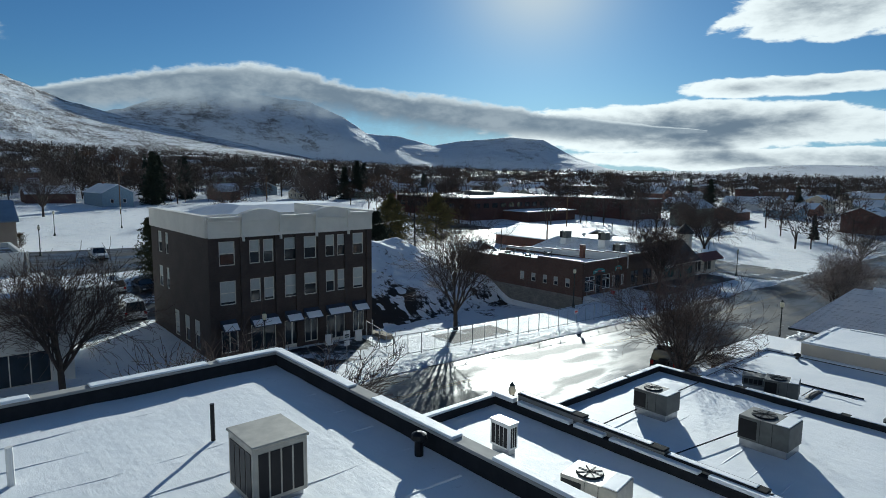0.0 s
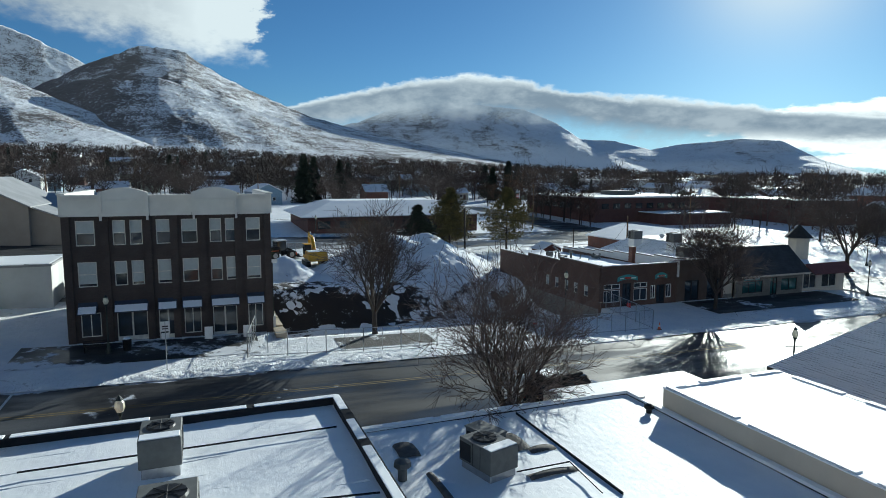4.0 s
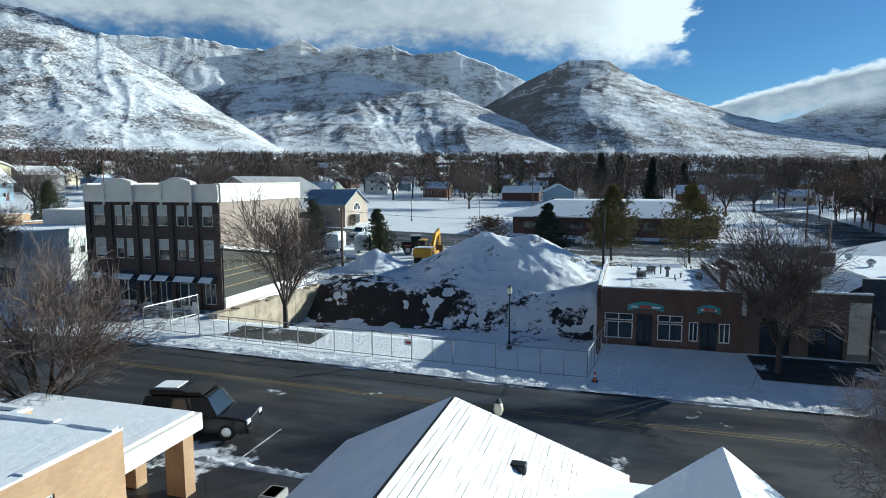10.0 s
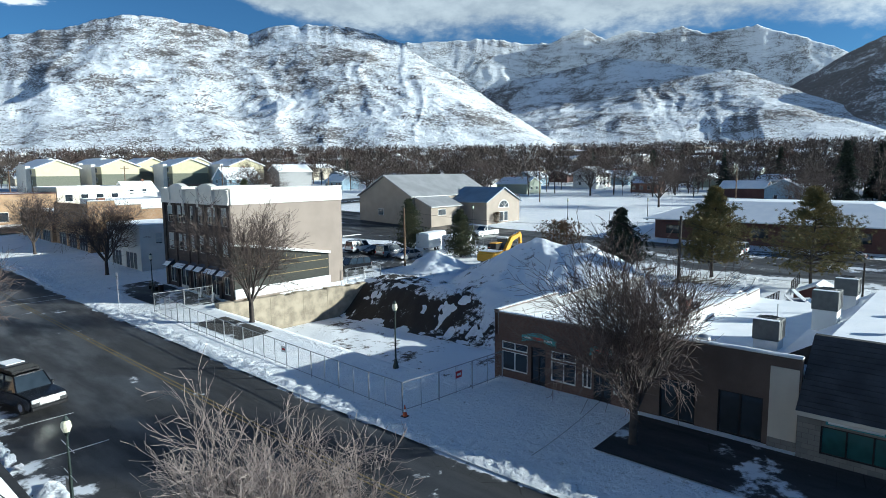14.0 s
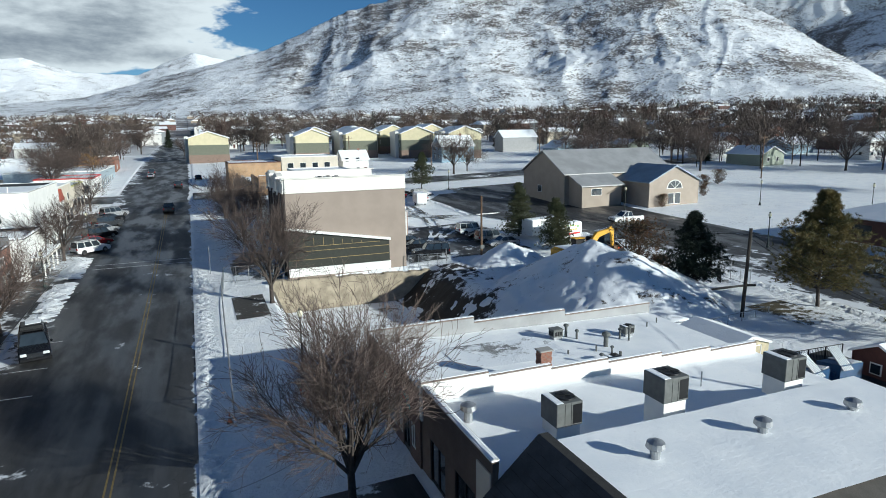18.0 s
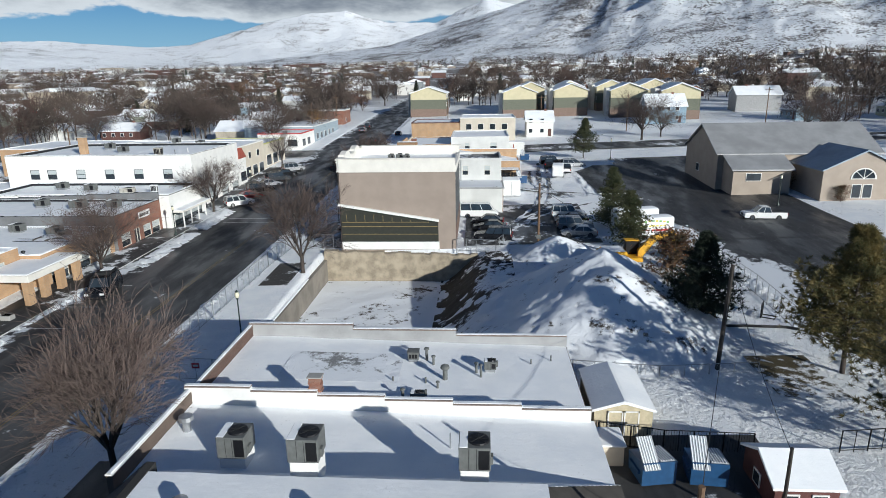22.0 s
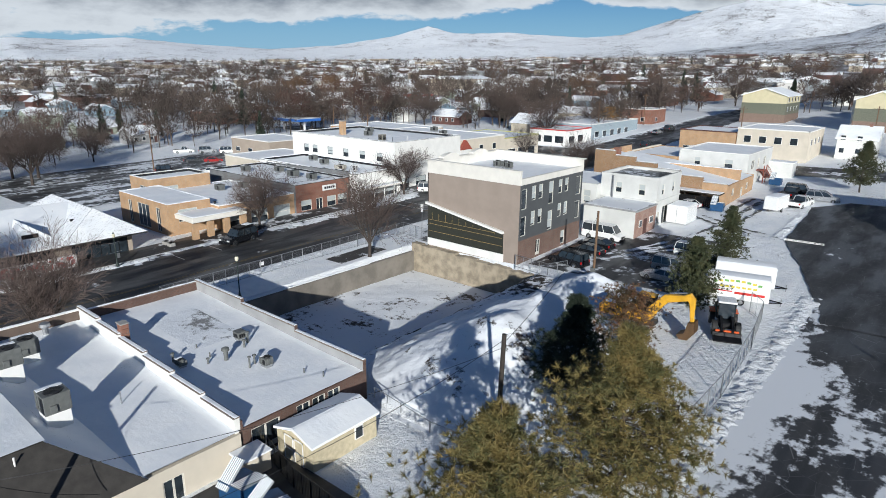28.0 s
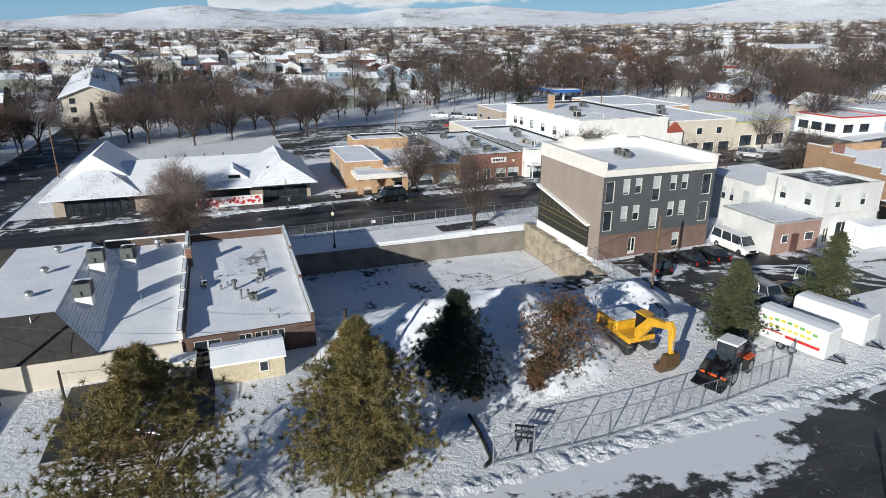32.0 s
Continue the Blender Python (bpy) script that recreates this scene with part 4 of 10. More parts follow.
# cornice: flat runs and two arched crowns on the front
for side, top in (("s", 12.55), ("n", 12.55)):
    cx, cy, turn = face_frame(side, 0, AX, 0, AY)
    p = part("cornice", one_box(0.0, AX, -0.14, 0.3, 10.95, top), CORNICE, A)
    p.matrix_basis = pose(cx, cy, 0, 0, 0, turn)
    q = part("coping", bevelled(-0.3, AX, -0.24, 0.36, top, top + 0.12), CORNICE, p)
p = part("cornice", one_box(0.0, AY, -0.1, 0.25, 10.95, 11.7), CORNICE, A)
p.matrix_basis = pose(AX, 0, 0, 0, 0, 90)
for u0, u1, arch in ((0.0, 2.6, 0), (2.6, 6.1, 1), (6.1, 9.2, 0), (9.2, 12.7, 1), (12.7, AY, 0)):
    bm = bmesh.new()
    out_by = -0.42 if arch else -0.22
    top = [(u0, 12.5)] + ([(u0 + 0.12 + (u1 - u0 - 0.24) * k / 10, 12.78 + 0.36 * math.sin(math.pi * k / 10)) for k in range(11)] if arch else []) + [(u1, 12.5)]
    prism(bm, [(u0, 11.15), (u1, 11.15)] + top[::-1], "y", out_by, 0.3)
    box(bm, u0 + 0.02, u1 - 0.02, out_by - 0.12, 0.25, 12.1, 12.22)
    box(bm, u0 + 0.02, u1 - 0.02, out_by - 0.08, 0.25, 10.92, 11.15)
    if arch:
        for e in (u0 + 0.02, u1 - 0.24):
            box(bm, e, e + 0.22, out_by - 0.16, out_by, 11.2, 12.75)
            box(bm, e + 0.03, e + 0.19, out_by - 0.2, out_by, 10.6, 10.92)
    else:
        box(bm, u0 + 0.01, u1 - 0.01, out_by - 0.2, 0.3, 12.4, 12.56)
        box(bm, u0 + 0.02, u1 - 0.02, out_by - 0.05, 0.2, 11.3, 11.36)
    p = part("cornice", bm, CORNICE, A)
    p.matrix_basis = pose(0, AY, 0, 0, 0, -90)
for u0, u1 in ((13.2, 14.5), (9.6, 12.0), (7.5, 8.9), (5.6, 7.1), (2.7, 4.9), (0.7, 2.1)):   # awnings over the shopfronts
    bm = bmesh.new()
    a, b = AY - u1, AY - u0
    prism(bm, [(-0.02, 4.25), (-0.02, 3.75), (-0.95, 3.45), (-0.95, 3.52)], "x", a, b)
    p = part("awning", bm, AWNING, A, "navy cloth awning dusted with snow")
    p.matrix_basis = pose(0, AY, 0, 0, 0, -90)
    bm = bmesh.new()
    prism(bm, [(-0.42, 3.99), (-0.42, 3.94), (-0.93, 3.53), (-0.93, 3.56)], "x", a + 0.05, b - 0.05)
    q = part("snow", bm, SNOW_ROOF, p)

def shingle_snow():
    def build(n, bsdf, p):
        s = n.node("ShaderNodeSeparateXYZ")
        n.link(p, s.inputs[0])
        v = n.noise(p, 0.25, 4.0)
        c = n.noise(p, 6.0, 4.0)
        n.put(bsdf.inputs["Base Color"], n.mix(n.ramp(n.math("ADD", n.math("MULTIPLY", v, 0.5), n.math("MULTIPLY", c, 0.5)), 0.50, 0.64, 0.0, 0.75), (0.78, 0.80, 0.83), (0.10, 0.10, 0.105)))
        bsdf.inputs["Roughness"].default_value = 0.75
        bump(n, bsdf, c, 0.5, 0.02)
    return material("snow_dusted_shingle", build)


# ---- old brick shop building south of the lot, and its neighbours ----
S = thing("shop_building", "single-storey old brick shop with stepped parapets and snowy flat roof", "building")
SX0, SX1, SY0, SY1 = 0.4, 23.8, -44.0, -33.6
front_open = [(0.6, 2.7, 0.62, 1.95, "grid"), (0.6, 2.7, 2.05, 2.6, "grid"), (3.0, 4.1, 0.0, 2.6, "door"), (4.5, 6.3, 0.62, 1.95, "grid"), (4.5, 6.3, 2.05, 2.6, "grid"),
              (6.75, 7.4, 0.7, 2.2, "grid"), (7.55, 8.7, 0.0, 2.2, "door"), (8.85, 9.6, 0.7, 2.2, "grid")]
make_wall(S, "w", SX0, SX1, SY0, SY1, -0.4, 4.35, BRICK_S, front_open, frame=WHITE, door_frame=DARK_METAL)
side_open = [(u, u + 0.75, 1.0, 2.2) for u in (12.5, 14.6, 16.7, 18.6, 20.6)]
make_wall(S, "n", SX0, SX1, SY0, SY1, 0.0, 3.6, BRICK_S, side_open)
make_wall(S, "n", SX0, SX1, SY0, SY1, -3.4, -0.002, STONE, name="foundation")
make_wall(S, "e", SX0, SX1, SY0, SY1, -0.2, 3.05, BRICK_S, [(0.8, 2.9, 0.9, 2.7, "door"), (4.2, 5.3, 1.9, 2.8, "grid"), (5.5, 6.6, 1.9, 2.8, "grid"), (6.8, 7.9, 1.9, 2.8, "grid")])
make_wall(S, "s", SX0, SX1, SY0, SY1, -0.3, 3.6, BRICK_S)
flat_roof(S, SX0 + 0.25, SX1 - 0.05, SY0 + 0.25, SY1 - 0.3, 3.75, slope=-0.028)
parapet(S, "w", SX0, SX1, SY0, SY1, 4.35, 4.5, BRICK_S, COPING)
for i, (u0, u1, top) in enumerate(((0.0, 8.0, 3.85), (8.0, 15.6, 4.25), (15.6, 23.4, 4.62))):
    p = part("parapet", one_box(u0, u1, 0.003, 0.3, 3.0, top), BRICK_S, S)
    p.matrix_basis = pose(SX1, SY1, 0, 0, 0, 180)
    part("flashing", one_box(u0, u1, 0.302, 0.33, 3.0, top - 0.01), ROOF_GREY, p)
    part("coping", bevelled(u0, u1, -0.05, 0.36, top, top + 0.09, r=0.02), COPING, p)
    part("snow_cap", bevelled(u0, u1, 0.02, 0.3, top + 0.085, top + 0.13, r=0.03), SNOW_ROOF, p)
for k in range(6):                                   # party wall, six steps down to the back
    u0, u1, top = 3.9 * k, 3.9 * (k + 1), 4.95 - 0.22 * k
    p = part("party_parapet", one_box(u0, u1, -0.25, 0.1, 2.9, top), WHITE, S)
    p.matrix_basis = pose(SX0, SY0, 0, 0, 0, 0)
    part("coping", bevelled(u0, u1, -0.3, 0.16, top, top + 0.08, r=0.02), COPING, p)
    part("snow_cap", bevelled(u0, u1, -0.22, 0.08, top + 0.075, top + 0.12, r=0.03), SNOW_ROOF, p)
# sign boards over the two shopfronts
for u0, u1 in ((2.3, 4.9), (7.3, 8.9)):
    bm = bmesh.new()
    k = 9
    top = [(u0 + (u1 - u0) * i / k, 3.3 + 0.28 * math.sin(math.pi * i / k)) for i in range(k + 1)]
    bot = [(u0 + (u1 - u0) * i / k, 2.85 + 0.22 * math.sin(math.pi * i / k)) for i in range(k + 1)]
    prism(bm, bot + top[::-1], "y", -0.10, -0.02)
    p = part("sign_board", bm, plain("teal_sign_paint", (0.07, 0.30, 0.31), 0.5), S, "arched teal shop sign")
    p.matrix_basis = pose(SX0, SY1, 0, 0, 0, -90)
    m = (u0 + u1) / 2
    for j, (a, b, mt) in enumerate(((u0 + 0.25, u0 + 0.75, WHITE), (m - 0.4, m + 0.4, RED), (u1 - 0.85, u1 - 0.25, WHITE))):
        q = part("lettering_bar", one_box(a, b, -0.125, -0.10, 3.12, 3.3 if j == 1 else 3.24), mt, p)
# roof vents, chimney and small units are placed with the roof equipment

BROWN_FRONT = plain("dark_brown_plaster", (0.12, 0.088, 0.07), 0.85, 0, 0.1, 0.8, 0.3)
S2 = thing("restaurant_building", "long single-storey building with white snowy roof and dark shingled mansard", "building")
BX0, BX1, BY0, BY1 = 0.5, 24.0, -52.3, -44.02
make_wall(S2, "w", BX0, BX1, BY0, BY1, -0.4, 4.3, BROWN_FRONT, [(1.2, 3.2, -0.2, 2.4, "door"), (4.4, 6.6, -0.2, 2.4, "door")], frame=DARK_METAL)
part("cream_pier", one_box(0.44, 0.5, -52.2, -50.9, -0.4, 4.2), STUCCO_CREAM, S2, "cream plastered pier")
part("stone_base", one_box(0.40, 0.44, -52.2, -50.9, -0.4, 0.5), STONE, S2)
make_wall(S2, "e", BX0, BX1, BY0, BY1, -0.2, 2.9, STUCCO_CREAM, [(3.4, 4.6, 0.2, 2.2, "door")])
flat_roof(S2, BX0 + 0.3, BX1, BY0, BY1 - 0.1, 3.95, slope=-0.035)
parapet(S2, "w", BX0, BX1, BY0, BY1, 4.3, 4.75, BROWN_FRONT, WHITE)
M = thing("mansard_building", "low shop building with steep dark shingle mansard and snowy roof", "building")
MX0, MX1, MY0, MY1 = 0.0, 24.0, -63.0, -52.3
make_wall(M, "w", MX0, MX1, MY0, MY1, -0.5, 3.2, STONE, [(1.0, 4.2, 0.45, 1.85, "grid"), (5.4, 6.5, -0.2, 2.1, "door"), (7.2, 9.8, 0.45, 1.9, "grid")], frame=DARK_METAL, pane=GLASS_TEAL)
sb = part("sign_board", bevelled(-0.08, -0.01, -55.9, -53.5, 1.98, 2.52, r=0.01), plain("teal_sign_paint", (0.07, 0.30, 0.31), 0.5), M, "teal shop sign with a pale panel")
part("pale_panel", one_box(-0.095, -0.08, -55.8, -53.6, 2.05, 2.45), WHITE, sb)
for k in range(4):
    part("lettering_bar", one_box(-0.105, -0.095, -55.6 + 0.48 * k, -55.25 + 0.48 * k, 2.16, 2.36), GREEN_METAL, sb)
part("fascia", one_box(MX0 - 0.84, MX0 - 0.74, MY0 - 0.3, MY1 - 0.05, 2.42, 2.62), STUCCO_CREAM, M)
make_wall(M, "s", MX0, MX1, MY0, MY1, -0.5, 3.2, STUCCO_CREAM)
make_wall(M, "e", MX0, MX1, MY0, MY1, -0.3, 3.0, STUCCO_CREAM)
bm = bmesh.new()
prism(bm, [(MX0 - 0.8, 2.6), (MX0 + 2.6, 5.6), (MX0 + 3.0, 5.6), (MX0 + 3.0, 2.6)], "y", MY0 - 0.3, MY1 - 0.05)
part("mansard_front", bm, SHINGLE_DARK, M)
bm = bmesh.new()
v = [bm.verts.new(q) for q in ((2.95, MY0, 3.3), (24.3, MY0, 3.0), (24.3, -49.7, 3.0), (2.95, -49.7, 3.4), (2.95, MY0 + 3.4, 5.5), (20.4, MY0 + 3.4, 5.3), (20.4, -53.1, 5.3), (2.95, -53.1, 5.5))]
for q in ((0, 1, 5, 4), (1, 2, 6, 5), (2, 3, 7, 6), (3, 0, 4, 7), (4, 5, 6, 7), (3, 2, 1, 0)):
    bm.faces.new([v[i] for i in q])
roof_hip = part("roof_hip", bm, plain("bare_brown_shingle", (0.05, 0.045, 0.04), 0.85, 0, 0.2, 1.5, 0.4, 0.6), M, "bare brown shingles on the back slope")
flat_roof(M, MX0 + 2.6, 20.4, MY0 + 3.3, -53.0, 5.56, slope=-0.01)

TW = thing("corner_cafe", "small cream corner shop with a pointed shingled turret", "building")
make_wall(TW, "w", 0.5, 12.0, -71.0, -63.02, -0.6, 3.4, STUCCO_CREAM, [(0.8, 3.0, 0.3, 2.3, "grid"), (4.0, 6.6, 0.3, 2.3, "grid")])
make_wall(TW, "n", 0.5, 12.0, -71.0, -63.02, -0.6, 3.4, STUCCO_CREAM)
make_wall(TW, "s", 0.5, 12.0, -71.0, -63.02, -0.6, 3.4, STUCCO_CREAM, [(1.0, 4.0, 0.3, 2.3, "grid")])
make_wall(TW, "e", 0.5, 12.0, -71.0, -63.02, -0.6, 3.4, STUCCO_CREAM)
flat_roof(TW, 0.5, 12.0, -71.0, -63.0, 3.42)
bm = bmesh.new()
tube(bm, [(4.6, -67.6, 3.3), (4.6, -67.6, 6.2)], [1.25, 1.25], 8)
part("turret", bm, STUCCO_CREAM, TW)
bm = bmesh.new()
tube(bm, [(4.6, -67.6, 6.2), (4.6, -67.6, 7.9)], [1.75, 0.05], 8)
part("turret_roof", bm, SHINGLE_DARK, TW)
bm = bmesh.new()
prism(bm, [(0.5, 3.0), (-0.9, 2.2), (-0.9, 2.3), (0.5, 3.4)], "y", -71.0, -64.0)
part("awning", bm, plain("rust_striped_awning", (0.16, 0.06, 0.05), 0.7), TW)

# ---- retaining walls of the lot ----
RW = thing("retaining_wall", "old stained concrete foundation walls round a dug-out lot", "wall", kind="structure")
part("lot_wall", bevelled(-3.05, -1.95, -33.6, -0.3, -3.4, -0.12, r=0.03), plain("old_grey_brown_concrete", (0.19, 0.17, 0.145), 0.9, 0, 0.15, 0.5, 0.45, 0.8), RW)
part("wall_snow", bevelled(-3.1, -2.1, -33.5, -9.0, -0.125, 0.02, r=0.06), SNOW, RW)
bm = bmesh.new()
for i in range(24):
    x0, x1 = -2.3 + i * 0.85, -2.3 + (i + 1) * 0.85
    z0, z1 = 1.15, 1.15
    box(bm, x0, x1, -0.95 + 0.035 * random.random(), 0.0, -3.6, 0.85 + 0.25 * random.random() - 0.02 * i)
part("lot_wall", bm, OLD_CONCRETE, RW)
# basement mural wall and its rail on the building's side
part("base_course", one_box(0.0, 12.4, -0.22, -0.002, 1.1, 2.1), WHITE, A)
bm = bmesh.new()
prism(bm, [(0.0, 2.1), (12.3, 2.1), (12.3, 4.75), (0.0, 6.75)], "y", -0.10, -0.002)
mural = part("painted_panel", bm, plain("dark_olive_panel", (0.024, 0.026, 0.019), 0.7), A)
bm = bmesh.new()
prism(bm, [(-0.25, 6.75), (12.4, 4.72), (12.4, 5.0), (-0.25, 7.03)], "y", -0.45, -0.002)
part("sloped_ledge", bm, WHITE, mural)
mural_yellow = plain("ochre_painted_lines", (0.27, 0.19, 0.075), 0.6)
for z in (3.05, 4.05, 4.6):
    part("painted_line", one_box(0.1, 12.2 if z < 4.5 else 11.0, -0.115, -0.10, z, z + 0.06), mural_yellow, mural)
for k in range(10):
    x = 0.7 + k * 1.15
    part("painted_line", one_box(x, x + 0.05, -0.115, -0.10, 4.7, min(6.3 - 0.163 * x, 5.6)), mural_yellow, mural)

# ---- west side of the street ----


def shop_row(name, label, x0, x1, y0, y1, z0, roof, wall, cap, front_openings, pz, roof_mat=SNOW_ROOF, side_open=(), style="grid", frame=None, flank=None, snow=0.05):
    flank = flank or (wall, wall)
    t = thing(name, label, "building")
    make_wall(t, "e", x0, x1, y0, y1, z0, pz, wall, front_openings, frame=frame)
    make_wall(t, "s", x0, x1, y0, y1, z0, pz, flank[0], side_open, frame=frame)
    make_wall(t, "n", x0, x1, y0, y1, z0, pz, flank[1])
    make_wall(t, "w", x0, x1, y0, y1, z0, pz, wall)
    flat_roof(t, x0 + 0.28, x1 - 0.28, y0 + 0.28, y1 - 0.28, roof, roof_mat)
    for side in "ewsn":
        cx, cy, turn = face_frame(side, x0, x1, y0, y1)
        length = (x1 - x0) if side in "sn" else (y1 - y0)
        p = part("coping", bevelled(0.0, length, -0.05, 0.34, pz, pz + 0.08, r=0.02), cap, t)
        p.matrix_basis = pose(cx, cy, 0, 0, 0, turn)
        part("flashing", one_box(0.3, length - 0.3, 0.282, 0.31, roof - 0.15, pz - 0.002), COPING_DARK, p)
        u = 0.1
        while snow and u < length - 0.4:                 # snow lies in long broken runs
            run = min(random.uniform(1.2, 5.0), length - 0.1 - u)
            part("snow_cap", bevelled(u, u + run, -0.02 + 0.05 * random.random(), 0.33, pz + 0.075, pz + 0.085 + snow * random.uniform(0.6, 1.2), r=0.02), SNOW_ROOF, p)
            u += run + random.uniform(0.05, 0.9) * (0.4 if snow > 0.08 else 1.5)
    return t


R3_RENDER = plain("grey_cement_render", (0.17, 0.175, 0.18), 0.85, 0, 0.1, 0.6, 0.3)
R1 = shop_row("white_hall", "two-storey white painted commercial building with snowy flat roof", -62, -30.0, 23.9, 44.0, 0.3, 10.12, WHITE, CONCRETE, [(1, 4, 1.2, 3.4), (6, 9, 1.2, 3.4), (11, 14, 1.2, 3.4), (16, 19, 1.2, 3.4)], 10.5,
              side_open=[(u, u + 1.6, 6.6, 8.2) for u in (4, 7, 12, 17, 22, 27)], frame=GLASS, snow=0.07)
R2 = shop_row("white_shop", "white single-storey shop with green-framed windows and snowy roof", -58, -28.6, 12.4, 23.88, 0.1, 5.6, WHITE, COPING_DARK, [(1.0, 10.5, 0.9, 2.7)], 5.9, frame=GREEN_METAL, snow=0.16)
R3 = shop_row("brick_store", "red brick store with grey roof patched with thin snow", -57, -30.1, 0.5, 12.38, 0.0, 5.08, BRICK_RED, COPING_DARK, [(1.0, 3.2, 0.8, 2.6), (4.2, 5.6, 0.2, 2.6, "door"), (6.6, 8.6, 0.8, 2.6), (9.0, 11.2, 0.8, 2.6)], 5.3, flank=(R3_RENDER, CONCRETE), snow=0.03)
R4 = shop_row("low_shop", "low flat-roofed shop with deep snow on its roof", -50, -30.6, -13.2, 0.48, -0.2, 3.9, BRICK_TAN, SNOW_ROOF, [(1.2, 4.2, 0.2, 2.5), (5.4, 8.4, 0.2, 2.5), (9.6, 12.8, 0.2, 2.5)], 3.95)
BK = shop_row("bank_building", "tan brick bank with tall narrow windows and snow-covered flat roof", -49, -33.0, -19.9, -13.22, -0.4, 4.9, BRICK_TAN, SNOW_ROOF, [(1.5, 4.5, 2.0, 3.9)], 4.85,
              side_open=[(3.0, 4.2, 0.4, 4.0, "grid"), (6.2, 10.0, 0.4, 4.0, "grid"), (12.2, 13.4, 0.4, 4.0, "grid")], flank=(BRICK_TAN, STUCCO_CREAM))
part("canopy", bevelled(-33.0, -27.9, -19.0, -10.2, 2.75, 3.45, r=0.03), CORNICE, BK)
part("canopy_snow", bevelled(-32.9, -28.1, -18.8, -10.4, 3.44, 3.56, r=0.05), SNOW_ROOF, BK)
for y in (-18.8, -16.4, -13.8, -11.0):
    part("column", one_box(-28.9, -28.3, y, y + 0.9, -0.4, 2.75), BRICK_TAN, BK)
BK2 = shop_row("bank_annex", "taller tan brick annex behind the bank", -56, -49.02, -15.0, -4.0, -0.4, 5.6, BRICK_TAN, CORNICE, [(2, 5, 3.4, 4.6)], 6.0, side_open=[(3.5, 6.0, 3.6, 4.8, "grid")])

# stepped party wall between the white shop and the brick store
for k in range(7):
    x1, top = -30.1 - 3.6 * k, 6.35 - 0.13 * k
    p = part("party_parapet", one_box(x1 - 3.6, x1, 12.14, 12.44, 5.0, top), R3_RENDER, R3)
    part("coping", bevelled(x1 - 3.6, x1, 12.08, 12.5, top, top + 0.08, r=0.02), COPING_DARK, p)
    part("snow_cap", bevelled(x1 - 3.4 + 0.5 * random.random(), x1 - 0.1, 12.16, 12.44, top + 0.075, top + 0.11, r=0.02), SNOW_ROOF, p)
# seams of the roof covering, showing through the snow
for t_, z_, x0_, x1_, ys_ in ((R1, 10.10, 24.5, 43.5, (-31.9, -33.3, -34.8, -36.2, -37.7, -39.3, -41.0, -43.0)), (R3, 5.05, 1.0, 12.0, (-31.5, -32.6, -33.6, -34.7, -35.8, -36.9, -38.0, -39.2, -40.4))):
    for y_ in ys_:
        bm = bmesh.new()
        n_ = int((x1_ - x0_) / 1.1)
        tube(bm, [(y_ + random.uniform(-0.09, 0.09), x0_ + (x1_ - x0_) * i / n_, z_ + random.uniform(-0.03, 0.0)) for i in range(n_ + 1)], [random.uniform(0.03, 0.055) for i in range(n_ + 1)], 6)
        part("roof_seam", bm, SNOW_ROOF, t_, smooth=True)

# gabled store with a long hipped roof
GS = thing("gabled_store", "long store with steep gables and snow-dusted shingle roof", "building")
gx0, gx1, gy0, gy1 = -48.4, -30.6, -64.0, -26.4
make_wall(GS, "e", gx0, gx1, gy0, gy1, -0.5, 2.9, STUCCO_BEIGE, [(1.5, 11.0, -0.2, 2.4, "grid"), (13.5, 28.0, -0.2, 2.4, "grid"), (30.0, 37.0, -0.2, 2.4, "grid")], frame=DARK_METAL)
make_wall(GS, "s", gx0, gx1, gy0, gy1, -0.6, 2.9, STUCCO_BEIGE)
make_wall(GS, "n", gx0, gx1, gy0, gy1, -0.6, 2.9, STUCCO_BEIGE)
make_wall(GS, "w", gx0, gx1, gy0, gy1, -0.6, 2.9, STUCCO_BEIGE)


def hip(bm, x0, x1, y0, y1, z0, px0, px1, py0, py1, z1):
    """A hipped roof: eaves rectangle and ridge rectangle (which may be a line or a point)."""
    a = [bm.verts.new(p) for p in ((x0, y0, z0), (x1, y0, z0), (x1, y1, z0), (x0, y1, z0))]
    b = [bm.verts.new(p) for p in ((px0, py0, z1), (px1, py0, z1), (px1, py1, z1), (px0, py1, z1))]
    c = [bm.verts.new((v.co.x, v.co.y, z0 - 0.18)) for v in a]
    for k in range(4):
        j = (k + 1) % 4
        bm.faces.new((a[k], a[j], b[j], b[k]))
        bm.faces.new((c[k], c[j], a[j], a[k]))
    bm.faces.new(b)
    bm.faces.new(c[::-1])


